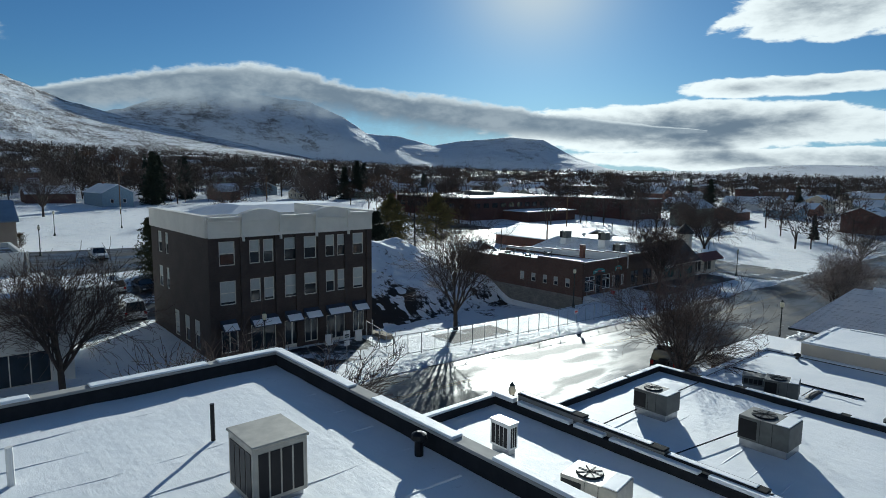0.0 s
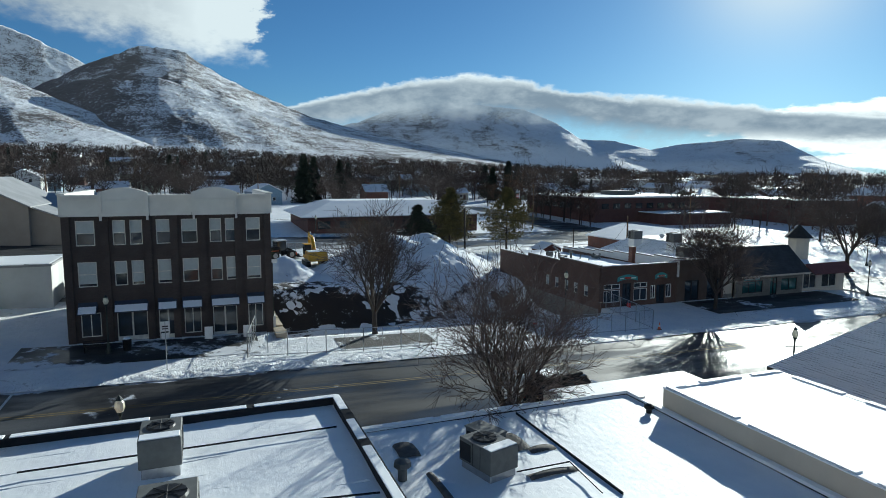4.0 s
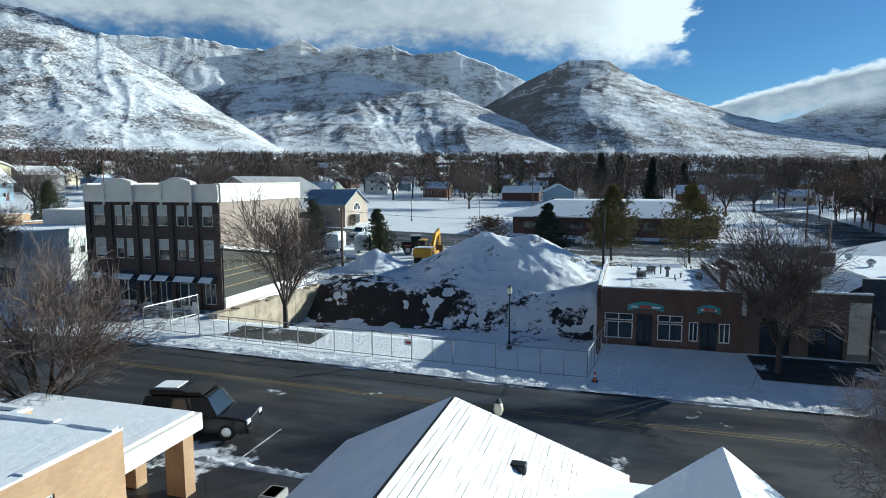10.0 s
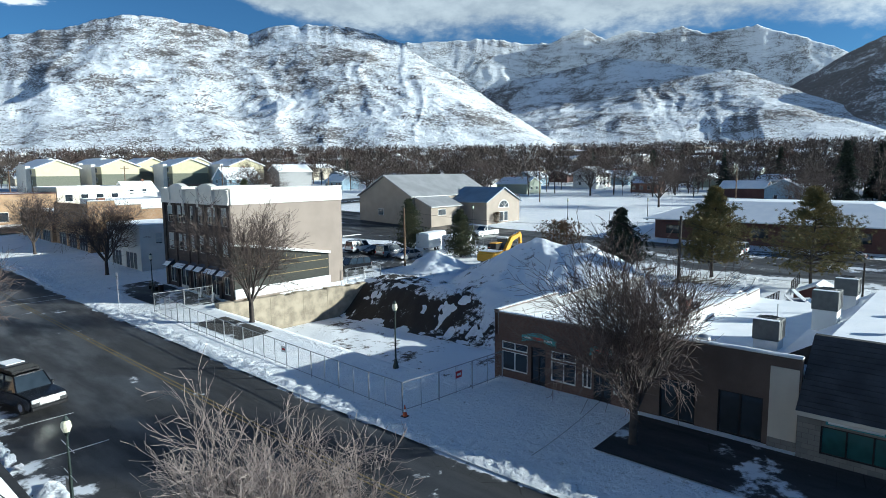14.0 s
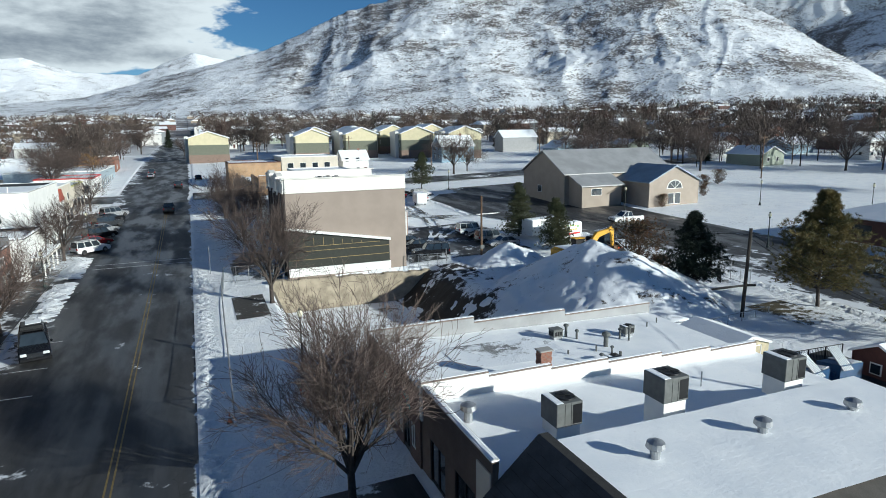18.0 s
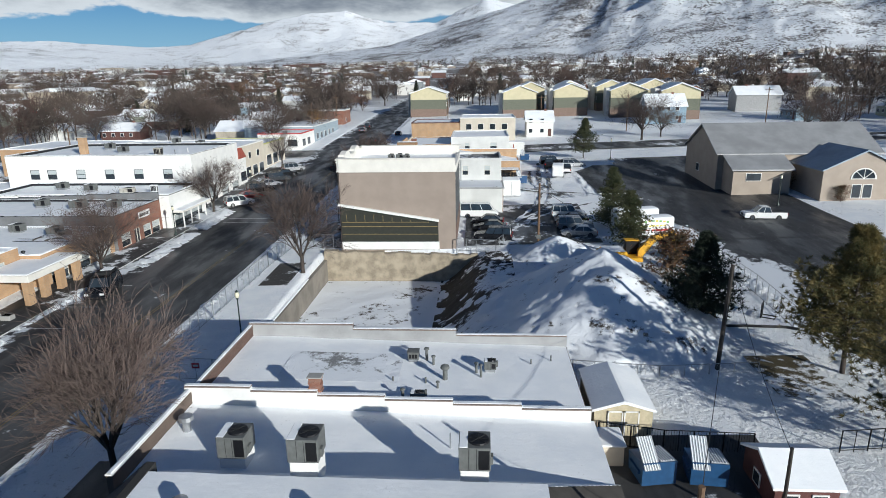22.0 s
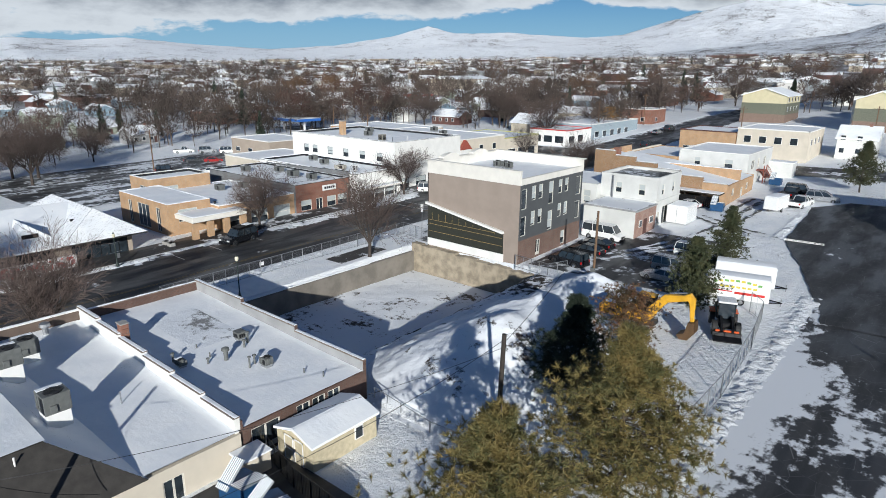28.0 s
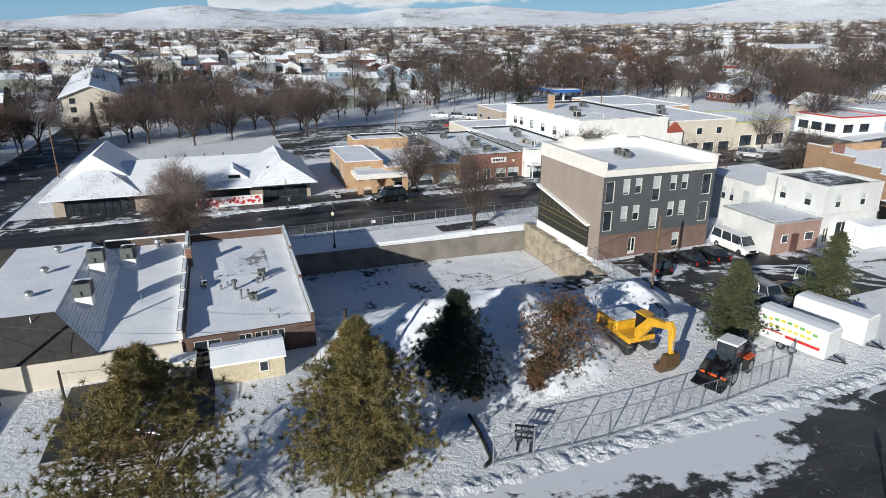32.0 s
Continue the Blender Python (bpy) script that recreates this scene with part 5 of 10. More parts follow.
def courses(parent, a, b, c, d, step=0.19, mats=None):
    """Rows of shingles under thin snow on the slope a, b (eaves) up to d, c; each row laps over the one below."""
    a, b, c, d = Vector(a), Vector(b), Vector(c), Vector(d)
    n = max(2, int(((d - a).length + (c - b).length) / 2 / step))
    up = (b - a).cross(d - a).normalized()
    if up.z < 0:
        up = -up
    cr = random.Random(int(abs(a.x * 7 + a.y * 3)) + n)
    for k in range(n):
        t0, t1 = (k + cr.uniform(0.03, 0.12)) / n, (k + 1.0) / n
        l0, r0, l1, r1 = a.lerp(d, t0), b.lerp(c, t0), a.lerp(d, t1), b.lerp(c, t1)
        bm = bmesh.new()
        q = max(2, int((r0 - l0).length / 0.5))
        low, high, under = [], [], []
        for i in range(q + 1):
            f = i / q
            w = cr.uniform(-0.022, 0.022)
            base = l0.lerp(r0, f) + (l1.lerp(r1, f) - l0.lerp(r0, f)) * (w * 4)
            low.append(bm.verts.new(base + up * (0.028 + w * 0.3)))
            under.append(bm.verts.new(base + up * 0.004))
            high.append(bm.verts.new(l1.lerp(r1, f) + up * 0.012))
        for i in range(q):
            bm.faces.new((low[i], low[i + 1], high[i + 1], high[i]))
            bm.faces.new((under[i], under[i + 1], low[i + 1], low[i]))
        bmesh.ops.recalc_face_normals(bm, faces=bm.faces[:])
        part("shingle_course", bm, mats or SNOW_ROOF, parent, smooth=False)


courses(roof_hip, (2.95, -49.7, 3.4), (24.3, -49.7, 3.0), (20.4, -53.1, 5.3), (2.95, -53.1, 5.5), 0.3)
mansard_rows = plain("snow_edged_dark_shingle", (0.05, 0.05, 0.052), 0.85, 0, 0.3, 1.0, 0.4, 0.5)
courses(M, (MX0 - 0.8, MY0 - 0.3, 2.6), (MX0 - 0.8, MY1 - 0.05, 2.6), (MX0 + 2.6, MY1 - 0.05, 5.6), (MX0 + 2.6, MY0 - 0.3, 5.6), 0.3, mansard_rows)
RIDGE_X, RIDGE_Z, EAVE_E, EAVE_W, EAVE_Z = -38.5, 6.3, -28.3, -49.0, 2.95


def gable_roof(parent, name, x0, x1, y, half, z0, z1, mat, hip_e=0.0, hip_w=0.0, axis="x"):
    """A pitched roof along x (or y) with a solid edge; hip_e and hip_w slope the ends."""
    bm = bmesh.new()
    hip(bm, x0, x1, y - half, y + half, z0, x0 + hip_w, x1 - hip_e, y, y + 0.02, z1) if axis == "x" else hip(bm, x0, x1, y - half, y + half, z0, (x0 + x1) / 2, (x0 + x1) / 2 + 0.02, y - half + hip_w, y + half - hip_e, z1)
    bmesh.ops.recalc_face_normals(bm, faces=bm.faces[:])
    return part(name, bm, mat, parent)


main = gable_roof(GS, "main_roof", EAVE_W, EAVE_E, -43.0, 12.0, EAVE_Z, RIDGE_Z, SNOW_ROOF, axis="y")
courses(main, (EAVE_W, -52.0, EAVE_Z), (EAVE_W, -35.0, EAVE_Z), (RIDGE_X - 0.2, -32.0, RIDGE_Z), (RIDGE_X - 0.2, -52.0, RIDGE_Z), 0.21)
north = gable_roof(GS, "north_wing_roof", -50.0, -27.8, -30.6, 5.2, EAVE_Z, 6.36, SHINGLE_DARK, 3.4, 4.6)
courses(north, (-27.85, -25.4, EAVE_Z), (-50.0, -25.4, EAVE_Z), (-45.4, -30.55, 6.36), (-31.2, -30.55, 6.36), 0.178)
courses(north, (-50.0, -35.8, EAVE_Z), (-27.85, -35.8, EAVE_Z), (-31.2, -30.62, 6.36), (-45.4, -30.62, 6.36), 0.2)
courses(north, (-27.8, -35.8, EAVE_Z), (-27.8, -25.4, EAVE_Z), (-31.18, -30.58, 6.36), (-31.18, -30.62, 6.36), 0.2)
part("roof_vent", bevelled(-32.6, -32.25, -33.0, -32.55, 4.85, 5.12, r=0.03), DARK_METAL, north)
for px, py, half, back, h0 in ((-30.7, -38.2, 2.3, -36.4, 3.7),):
    bm = bmesh.new()
    A, B, C, D = (px, py, 5.5), (px, py - half, h0), (px, py + half, h0), (back, py, 5.5)
    v = [bm.verts.new(q) for q in (A, B, C, D, (-36.0, py - half, h0), (-36.0, py + half, h0))]
    bm.faces.new((v[0], v[2], v[1]))
    bm.faces.new((v[0], v[3], v[5], v[2]))
    bm.faces.new((v[0], v[1], v[4], v[3]))
    dormer = part("dormer", bm, SNOW_ROOF, GS, "small gabled dormer with snow on its roof")
    courses(dormer, (px, py + half, h0), (-36.0, py + half, h0), (back, py, 5.5), (px, py, 5.5), 0.2)
    part("dormer_vent", one_box(px - 0.01, px + 0.05, py - 0.9, py + 0.9, h0 + 0.25, h0 + 0.75), DARK_METAL, dormer)
south = gable_roof(GS, "south_wing_roof", -52.0, -28.2, -58.2, 6.8, EAVE_Z, 6.9, shingle_snow(), 7.0, 6.0)
bm = bmesh.new()
prism(bm, [(-62.6, 4.9), (-53.8, 4.9), (-58.2, 8.3)], "x", -48.0, -33.6)
gablet = part("cross_gable", bm, SNOW_ROOF, GS, "high snowy cross gable over the corner")
for i in range(4):
    part("roof_vent", rod((-38.9, -48.5 + i * 3.0, 6.2), (-38.9, -48.5 + i * 3.0, 6.75), 0.14, 8), AC_GREY, GS)

# ---- trees ----


def mesh_from(name, co, faces, mat, parent=None, smooth=False):
    me = bpy.data.meshes.new(name)
    me.from_pydata(co, [], faces)
    me.materials.append(mat)
    if smooth:
        me.shade_smooth()
    ob = new(name, me)
    if parent is not None:
        ob.parent = parent
    return ob


def add_bar(co, faces, p, q, r0, r1, sides):
    d = q - p
    u = d.cross(Vector((0.3, 0.5, 0.8)))
    if u.length < 1e-5:
        u = d.cross(Vector((1, 0, 0)))
    u.normalize()
    w = d.normalized().cross(u)
    k = len(co)
    for c, r in ((p, r0), (q, r1)):
        for i in range(sides):
            a = 2 * math.pi * i / sides
            co.append(c + (u * math.cos(a) + w * math.sin(a)) * r)
    for i in range(sides):
        j = (i + 1) % sides
        faces.append((k + i, k + j, k + sides + j, k + sides + i))


FINE = [0.014]                    # thinnest twig


def grow(rng, p, d, length, radius, level, top, limbs, twigs, spread, droop):
    steps = 3 if level < top else 2
    radius = max(radius, FINE[0])
    for s in range(steps):
        jitter = Vector((rng.uniform(-1, 1), rng.uniform(-1, 1), rng.uniform(-1, 1))) * (0.10 + 0.05 * level)
        d = (d + jitter + Vector((0, 0, droop))).normalized()
        q = p + d * (length / steps)
        r1 = max(radius * 0.78, FINE[0] * 0.8)
        if level >= top - 1:
            add_bar(*twigs, p, q, radius, r1, 3)
        else:
            add_bar(*limbs, p, q, radius, r1, 6 if level < 2 else 4)
        p, radius = q, r1
        if level < top:
            for _ in range(2 if level < 3 or rng.random() < 0.3 else 1):
                side = d.cross(Vector((rng.uniform(-1, 1), rng.uniform(-1, 1), rng.uniform(-1, 1)))).normalized()
                nd = (d + side * rng.uniform(0.5, 1.0) * spread).normalized()
                grow(rng, p, nd, length * rng.uniform(0.55, 0.78), radius * 0.62, level + 1, top, limbs, twigs, spread, droop)


def bare_tree(name, x, y, height, label, seed, top=5, limbs_n=6, spread=0.75, twig_mat=None, group="street trees", z=None, crown=1.0, fine=0.014):
    """A leafless street tree: tree > trunk (with its limbs), crown of twigs."""
    rng = random.Random(seed)
    t = thing(name, label, "tree", (x, y, (gz(x, y) if z is None else z) - 0.1), rng.uniform(0, 360), group)
    FINE[0] = fine
    limbs, twigs = ([], []), ([], [])
    fork = height * 0.2
    r = height * 0.021
    p = Vector((0, 0, 0))
    add_bar(*limbs, p, Vector((0, 0, 0.3)), r * 1.5, r * 1.1, 8)
    add_bar(*limbs, Vector((0, 0, 0.3)), Vector((0.05, 0, fork)), r * 1.1, r * 0.95, 8)
    for k in range(limbs_n):
        a = 2 * math.pi * k / limbs_n + rng.uniform(-0.3, 0.3)
        tilt = rng.uniform(0.35, 0.8) * crown if k else 0.08
        d = Vector((math.cos(a) * tilt, math.sin(a) * tilt, 1)).normalized()
        grow(rng, Vector((0.04, 0, fork - 0.15)), d, height * rng.uniform(0.36, 0.44), r * 0.62, 1, top, limbs, twigs, spread, 0.03)
    mesh_from("trunk", *limbs, BARK, t, True)
    mesh_from("crown", *twigs, twig_mat or TWIG, t)
    return t


def needle_look(name, a, b):
    def build(n, bsdf, p):
        v, w = n.noise(p, 0.9, 3.0), n.noise(p, 9.0, 2.0)
        n.put(bsdf.inputs["Base Color"], n.mix(n.ramp(n.math("ADD", n.math("MULTIPLY", v, 0.6), n.math("MULTIPLY", w, 0.4)), 0.36, 0.64), a, b))
        bsdf.inputs["Roughness"].default_value = 0.7
    return material(name, build)


NEEDLE_PINE = needle_look("olive_pine_needles", (0.07, 0.075, 0.025), (0.23, 0.17, 0.055))
NEEDLE_DARK = needle_look("dark_spruce_needles", (0.012, 0.020, 0.012), (0.03, 0.042, 0.022))
NEEDLE_JUN = needle_look("green_juniper_needles", (0.035, 0.048, 0.02), (0.085, 0.085, 0.035))
LEAF_RUST = needle_look("rust_and_green_leaves", (0.05, 0.05, 0.022), (0.17, 0.075, 0.035))


def conifer(name, x, y, height, width, label, seed, mat, kind="pine", whorls=16, tufts=13, blades=9, group="evergreens", z=None, lean=0.0, needle=1.0):
    """An evergreen: trunk, limbs and tufts of needles with gaps between them."""
    rng = random.Random(seed)
    t = thing(name, label, "tree", (x, y, (gz(x, y) if z is None else z) - 0.1), rng.uniform(0, 360), group)
    limbs, needles = ([], []), ([], [])
    bare = height * (0.16 if kind == "pine" else 0.04)
    axis = lambda h: Vector((lean * h * h / height, 0.12 * math.sin(h * 0.6), h))
    k = 8
    for i in range(k):
        h0, h1 = height * i / k, height * (i + 1) / k
        r = height * 0.017
        add_bar(*limbs, axis(h0), axis(h1), r * (1 - 0.9 * i / k), r * (1 - 0.9 * (i + 1) / k), 7)
    co, faces = needles
    for wh in range(whorls):
        f = min(0.99, max(0.0, (wh + rng.uniform(-0.3, 0.3)) / whorls))
        h = bare + (height - bare) * max(0, f)
        if kind == "pine":
            reach = width * (0.55 + 0.45 * math.sin(math.pi * min(1, f * 1.15 + 0.1))) * (1 - f ** 1.6 * 0.9)
        elif kind == "column":
            reach = width * math.sin(math.pi * (0.18 + 0.8 * f)) ** 0.7
        else:
            reach = width * (1 - f) ** 0.85 + 0.15
        for b in range(rng.randint(5, 7)):
            a = rng.uniform(0, 2 * math.pi)
            L = reach * rng.uniform(0.6, 1.1)
            rise = rng.uniform(0.05, 0.35) if kind == "pine" else (0.75 if kind == "column" else (rng.uniform(0.15, 0.5) if mat is NEEDLE_JUN else rng.uniform(-0.25, 0.0)))
            d = Vector((math.cos(a), math.sin(a), rise)).normalized()
            p0 = axis(h)
            p1 = p0 + d * L + Vector((0, 0, L * 0.08 if kind == "pine" else 0))
            add_bar(*limbs, p0, p1, 0.012 * height * (1 - f * 0.7) * 0.5, 0.008, 3)
            for c in range(tufts):
                s = rng.uniform(0.3, 1.03) if kind == "pine" else rng.uniform(0.15, 1.0)
                side = Vector((rng.gauss(0, 1), rng.gauss(0, 1), rng.gauss(0, 0.6)))
                q = p0.lerp(p1, s) + side * (L * 0.10 + 0.10)
                size = (0.34 if kind == "pine" else 0.24) * needle * (0.75 + 0.5 * rng.random())
                for m in range(blades):
                    v = Vector((rng.gauss(0, 1), rng.gauss(0, 1), rng.gauss(0.25, 0.8))).normalized()
                    v = (v + d * 0.5).normalized() * size
                    o = v.cross(Vector((rng.gauss(0, 1), rng.gauss(0, 1), rng.gauss(0, 1)))).normalized() * size * (0.06 if kind == "pine" else 0.13)
                    n = len(co)
                    co.extend((q - o, q + o, q + v))
                    faces.append((n, n + 1, n + 2))
    mesh_from("trunk", *limbs, BARK, t, True)
    mesh_from("crown", *needles, mat, t)
    return t


bare_tree("street_tree", -3.0, -8.2, 10.2, "leafless street tree in the snowy verge above the dug-out lot", 3, 5, 6, 0.7)
bare_tree("street_tree", -3.7, -45.6, 9.4, "wide leafless street tree before the brick shops", 5, 5, 10, 0.66, TWIG_PALE, fine=0.012)
bare_tree("street_tree", -3.0, 26.0, 9.8, "leafless street tree beside the white building", 8, 5, 7, 0.8)
bare_tree("street_tree", -4.5, 50.0, 9.0, "leafless street tree on the pavement", 9, 5, 6, 0.8)
bare_tree("street_tree", -26.6, -9.0, 8.6, "leafless multi-stemmed street tree beside parked cars", 11, 5, 8, 0.8, TWIG_PALE, fine=0.012)
bare_tree("street_tree", -26.6, 22.8, 8.4, "leafless street tree before the white shop", 14, 5, 6, 0.7)
bare_tree("street_tree", -29.0, 68.0, 8.5, "leafless street tree at the street corner", 16, 4, 6, 0.8)
bare_tree("street_tree", -25.0, -46.5, 7.6, "frosty leafless street tree before the gabled store", 21, 6, 7, 0.85, TWIG_FROST_SUNLIT, fine=0.0075)

conifer("pine_tree", 43.4, -33.9, 11.0, 5.2, "tall olive-green pine with gold-tipped needles", 31, NEEDLE_PINE, "pine", 26, 24, 24)
conifer("pine_tree", 43.0, -44.4, 11.2, 6.0, "broad olive-green pine with gaps in its crown", 32, NEEDLE_PINE, "pine", 22, 22, 24)
conifer("spruce_tree", 36.2, -25.6, 8.6, 3.7, "dark green fir standing at the foot of the snow heap", 33, NEEDLE_DARK, "pine", 24, 18, 20)
conifer("juniper_tree", 35.7, 9.5, 8.2, 3.2, "dense green juniper beside parked trailers", 34, NEEDLE_JUN, "cone", 24, 20, 12)
conifer("juniper_tree", 35.8, -0.8, 7.0, 3.3, "dense green juniper beside the excavator", 35, NEEDLE_JUN, "cone", 24, 20, 12)
conifer("spruce_tree", 40.8, 66.2, 9.0, 3.6, "round-topped pine by the side street", 36, NEEDLE_JUN, "pine", 22, 18, 16)
BUSH = (36.0, -17.4)
shrub = conifer("bush", BUSH[0], BUSH[1], 6.0, 4.3, "tall bush with rust-red and green leaves", 37, LEAF_RUST, "column", 16, 16, 9, "bushes")
conifer("bush", 37.2, -19.6, 2.6, 1.5, "bush with rust-red and green leaves", 38, LEAF_RUST, "column", 10, 12, 8, "bushes")

# conifers farther off share three meshes
far_spruce = conifer("spruce_tree", 165.0, -28.0, 17.0, 4.6, "tall dark spruce among snowy gardens", 41, NEEDLE_DARK, "cone", 30, 14, 8, "dark spruces", needle=3.0)
for sx, sy, sc in ((180, -34, 0.95), (186, -45, 0.9), (178, -114, 0.95), (172, -104, 0.8), (185, -122, 0.9), (192, -110, 0.85), (150, -128, 0.7), (238, -60, 0.8), (228, 40, 0.7), (250, 62, 0.8), (300, 20, 0.8), (210, 120, 0.75),
                   (118, 178, 0.6), (130, 192, 0.55), (-20, 300, 0.6), (-90, 260, 0.6), (30, 330, 0.7), (-130, 190, 0.5), (-190, 40, 0.5), (-206, -60, 0.7), (-175, -105, 0.6), (-240, 150, 0.6), (60, -190, 0.8), (48, -240, 0.7), (-330, 90, 0.6), (88, 210, 0.5)):
    copy_thing(far_spruce, pose(sx, sy, gz(sx, sy) - 0.2, 0, 0, random.uniform(0, 360)) @ Matrix.Scale(sc, 4))
far_oak = bare_tree("garden_tree", 120.0, -60.0, 13.0, "large leafless tree in a snowy garden", 51, 5, 7, 0.85, TWIG, "garden trees")
rt = random.Random(77)
spots = [(-96, -72), (-101, -57), (-94, -46), (-99, -37), (-103, -26), (-97, -18), (-106, -14), (-112, -62), (-109, -50), (-98, -84), (8, -82), (28, -118), (-14, -96), (110, -30), (128, 8), (140, -70), (96, 70), (120, 60), (104, 96), (60, 92), (66, 96), (-40, 96), (-44, 130), (-52, 150), (-38, 170), (-70, 120), (-66, 160),
         (-100, 110), (-96, 150), (-130, 110), (-12, 220), (14, 236), (-30, 240), (-110, -18), (-118, -30), (-126, -14), (-114, -46), (-134, -36), (-128, -60), (-142, -22), (-150, -48), (-122, 4), (-136, 10), (-146, -70), (-104, -62), (-160, -8), (-96, -80), (-120, -90),
         (150, 40), (170, 20), (186, 66), (140, 110), (160, 140), (200, 10), (215, -20), (200, -75), (220, -95), (130, -100), (112, -110), (160, -150), (96, -150), (74, -160)]
for i, (sx, sy) in enumerate(spots):
    copy_thing(far_oak, pose(sx, sy, gz(sx, sy) - 0.1, 0, 0, rt.uniform(0, 360)) @ Matrix.Scale(rt.uniform(0.62, 1.1), 4))

# ---- buildings round about ----


def gable(bm, x0, x1, y0, y1, z0, z1, along="x", thick=0.18, over=0.4):
    """A gable roof slab with overhang."""
    if along == "x":
        m = (y0 + y1) / 2
        o = [(y0 - over, z0 - 0.1), (m, z1), (y1 + over, z0 - 0.1), (y1 + over, z0 - 0.1 + thick), (m, z1 + thick * 1.3), (y0 - over, z0 - 0.1 + thick)]
        prism(bm, o, "x", x0 - over, x1 + over)
    else:
        m = (x0 + x1) / 2
        o = [(x0 - over, z0 - 0.1), (m, z1), (x1 + over, z0 - 0.1), (x1 + over, z0 - 0.1 + thick), (m, z1 + thick * 1.3), (x0 - over, z0 - 0.1 + thick)]
        prism(bm, o, "y", y0 - over, y1 + over)


def gable_walls(bm, x0, x1, y0, y1, z0, z1, z2, along="x"):
    if along == "x":
        prism(bm, [(y0, z0), (y1, z0), (y1, z1), ((y0 + y1) / 2, z2), (y0, z1)], "x", x0, x1)
    else:
        prism(bm, [(x0, z0), (x1, z0), (x1, z1), ((x0 + x1) / 2, z2), (x0, z1)], "y", y0, y1)


def add_windows(parent, side, x0, x1, y0, y1, spots, frame=WHITE, pane=GLASS, split=False):
    """Small windows set proud on a solid wall: window > pane; spots: (u, z, width, height)."""
    cx, cy, turn = face_frame(side, x0, x1, y0, y1)
    for u, z, w, h in spots:
        bm = one_box(u, u + w, -0.06, 0.02, z, z + h)
        if not split:
            box(bm, u + 0.08, u + w - 0.08, -0.075, -0.06, z + 0.08, z + h - 0.08, 1)
        p = part("window", bm, (frame, pane), parent)
        p.matrix_basis = pose(cx, cy, 0, 0, 0, turn)
        if split:
            part("pane", one_box(u + 0.08, u + w - 0.08, -0.075, -0.06, z + 0.08, z + h - 0.08), pane, p)


HOUSE_WALLS = [plain("house_white", (0.66, 0.65, 0.62), 0.7), plain("house_cream", (0.5, 0.44, 0.34), 0.7), plain("house_blue", (0.22, 0.31, 0.38), 0.7), plain("house_sage", (0.27, 0.30, 0.24), 0.7), BRICK_RED, BRICK_MAROON, plain("house_grey", (0.3, 0.3, 0.3), 0.7)]


HOUSE_SPOTS = []


def house(x, y, w, d, h, wall, rz=0.0, label="small house with snow-covered gable roof", ridge=2.2, group="houses of the town", name="house", z=None, roof=SNOW_ROOF):
    zb = gz(x, y) if z is None else z
    t = thing(name, label, "house", (x, y, zb), rz, group)
    HOUSE_SPOTS.append((x, y))
    bm = bmesh.new()
    gable_walls(bm, -w / 2, w / 2, -d / 2, d / 2, -1.2, h, h + ridge)
    part("wall", bm, wall, t)
    bm = bmesh.new()
    gable(bm, -w / 2, w / 2, -d / 2, d / 2, h, h + ridge)
    part("roof", bm, roof, t)
    n = max(2, int(w / 2.8))
    rows = [1.0] if h < 4.2 else [1.0, 3.8]
    for zz in rows:
        add_windows(t, "s", -w / 2, w / 2, -d / 2, d / 2, [(0.6 + i * (w - 1.2) / n, zz, 1.1, 1.2) for i in range(n)])
        add_windows(t, "w", -w / 2, w / 2, -d / 2, d / 2, [(0.25 * d, zz, 1.0, 1.2), (0.65 * d, zz, 1.0, 1.2)])
    part("door", one_box(w * 0.3, w * 0.3 + 0.95, -d / 2 - 0.05, -d / 2, 0.1, 2.1), BRICK_MAROON, t)
    part("chimney", one_box(w * 0.2, w * 0.2 + 0.6, -0.3, 0.3, h + ridge * 0.4, h + ridge + 0.7), BRICK_RED, t)
    return t


OFF_WHITE = plain("weathered_white_render", (0.60, 0.60, 0.58), 0.8, 0, 0.06, 0.4, 0.2)
# white two-storey building north of the brick one
WB = thing("white_building", "white two-storey rendered building with a patchy snowy roof", "building")
PINK_BRICK = brick_look("dusty_pink_brick", (0.36, 0.21, 0.16), (0.29, 0.17, 0.13), (0.38, 0.33, 0.30))
make_wall(WB, "s", 12.2, 21.0, 25.8, 34.9, 1.6, 9.0, OFF_WHITE, [(2.4, 3.4, 6.6, 8.2), (6.0, 7.0, 6.6, 8.2)])
make_wall(WB, "e", 12.2, 21.0, 25.8, 34.9, 1.6, 9.0, OFF_WHITE, [(1.8, 2.7, 6.7, 8.2), (5.8, 6.7, 6.7, 8.2), (0.7, 1.6, 2.2, 4.3, "door"), (2.6, 4.6, 2.2, 4.9, "grid"), (5.4, 7.4, 2.2, 4.9, "grid")])
make_wall(WB, "n", 12.2, 21.0, 25.8, 34.9, 1.6, 9.0, OFF_WHITE)
make_wall(WB, "w", 12.2, 21.0, 25.8, 34.9, 1.6, 9.0, OFF_WHITE)
flat_roof(WB, 12.4, 20.8, 26.0, 34.7, 9.0, asphalt_look("patchy_roof_snow", 0.5))
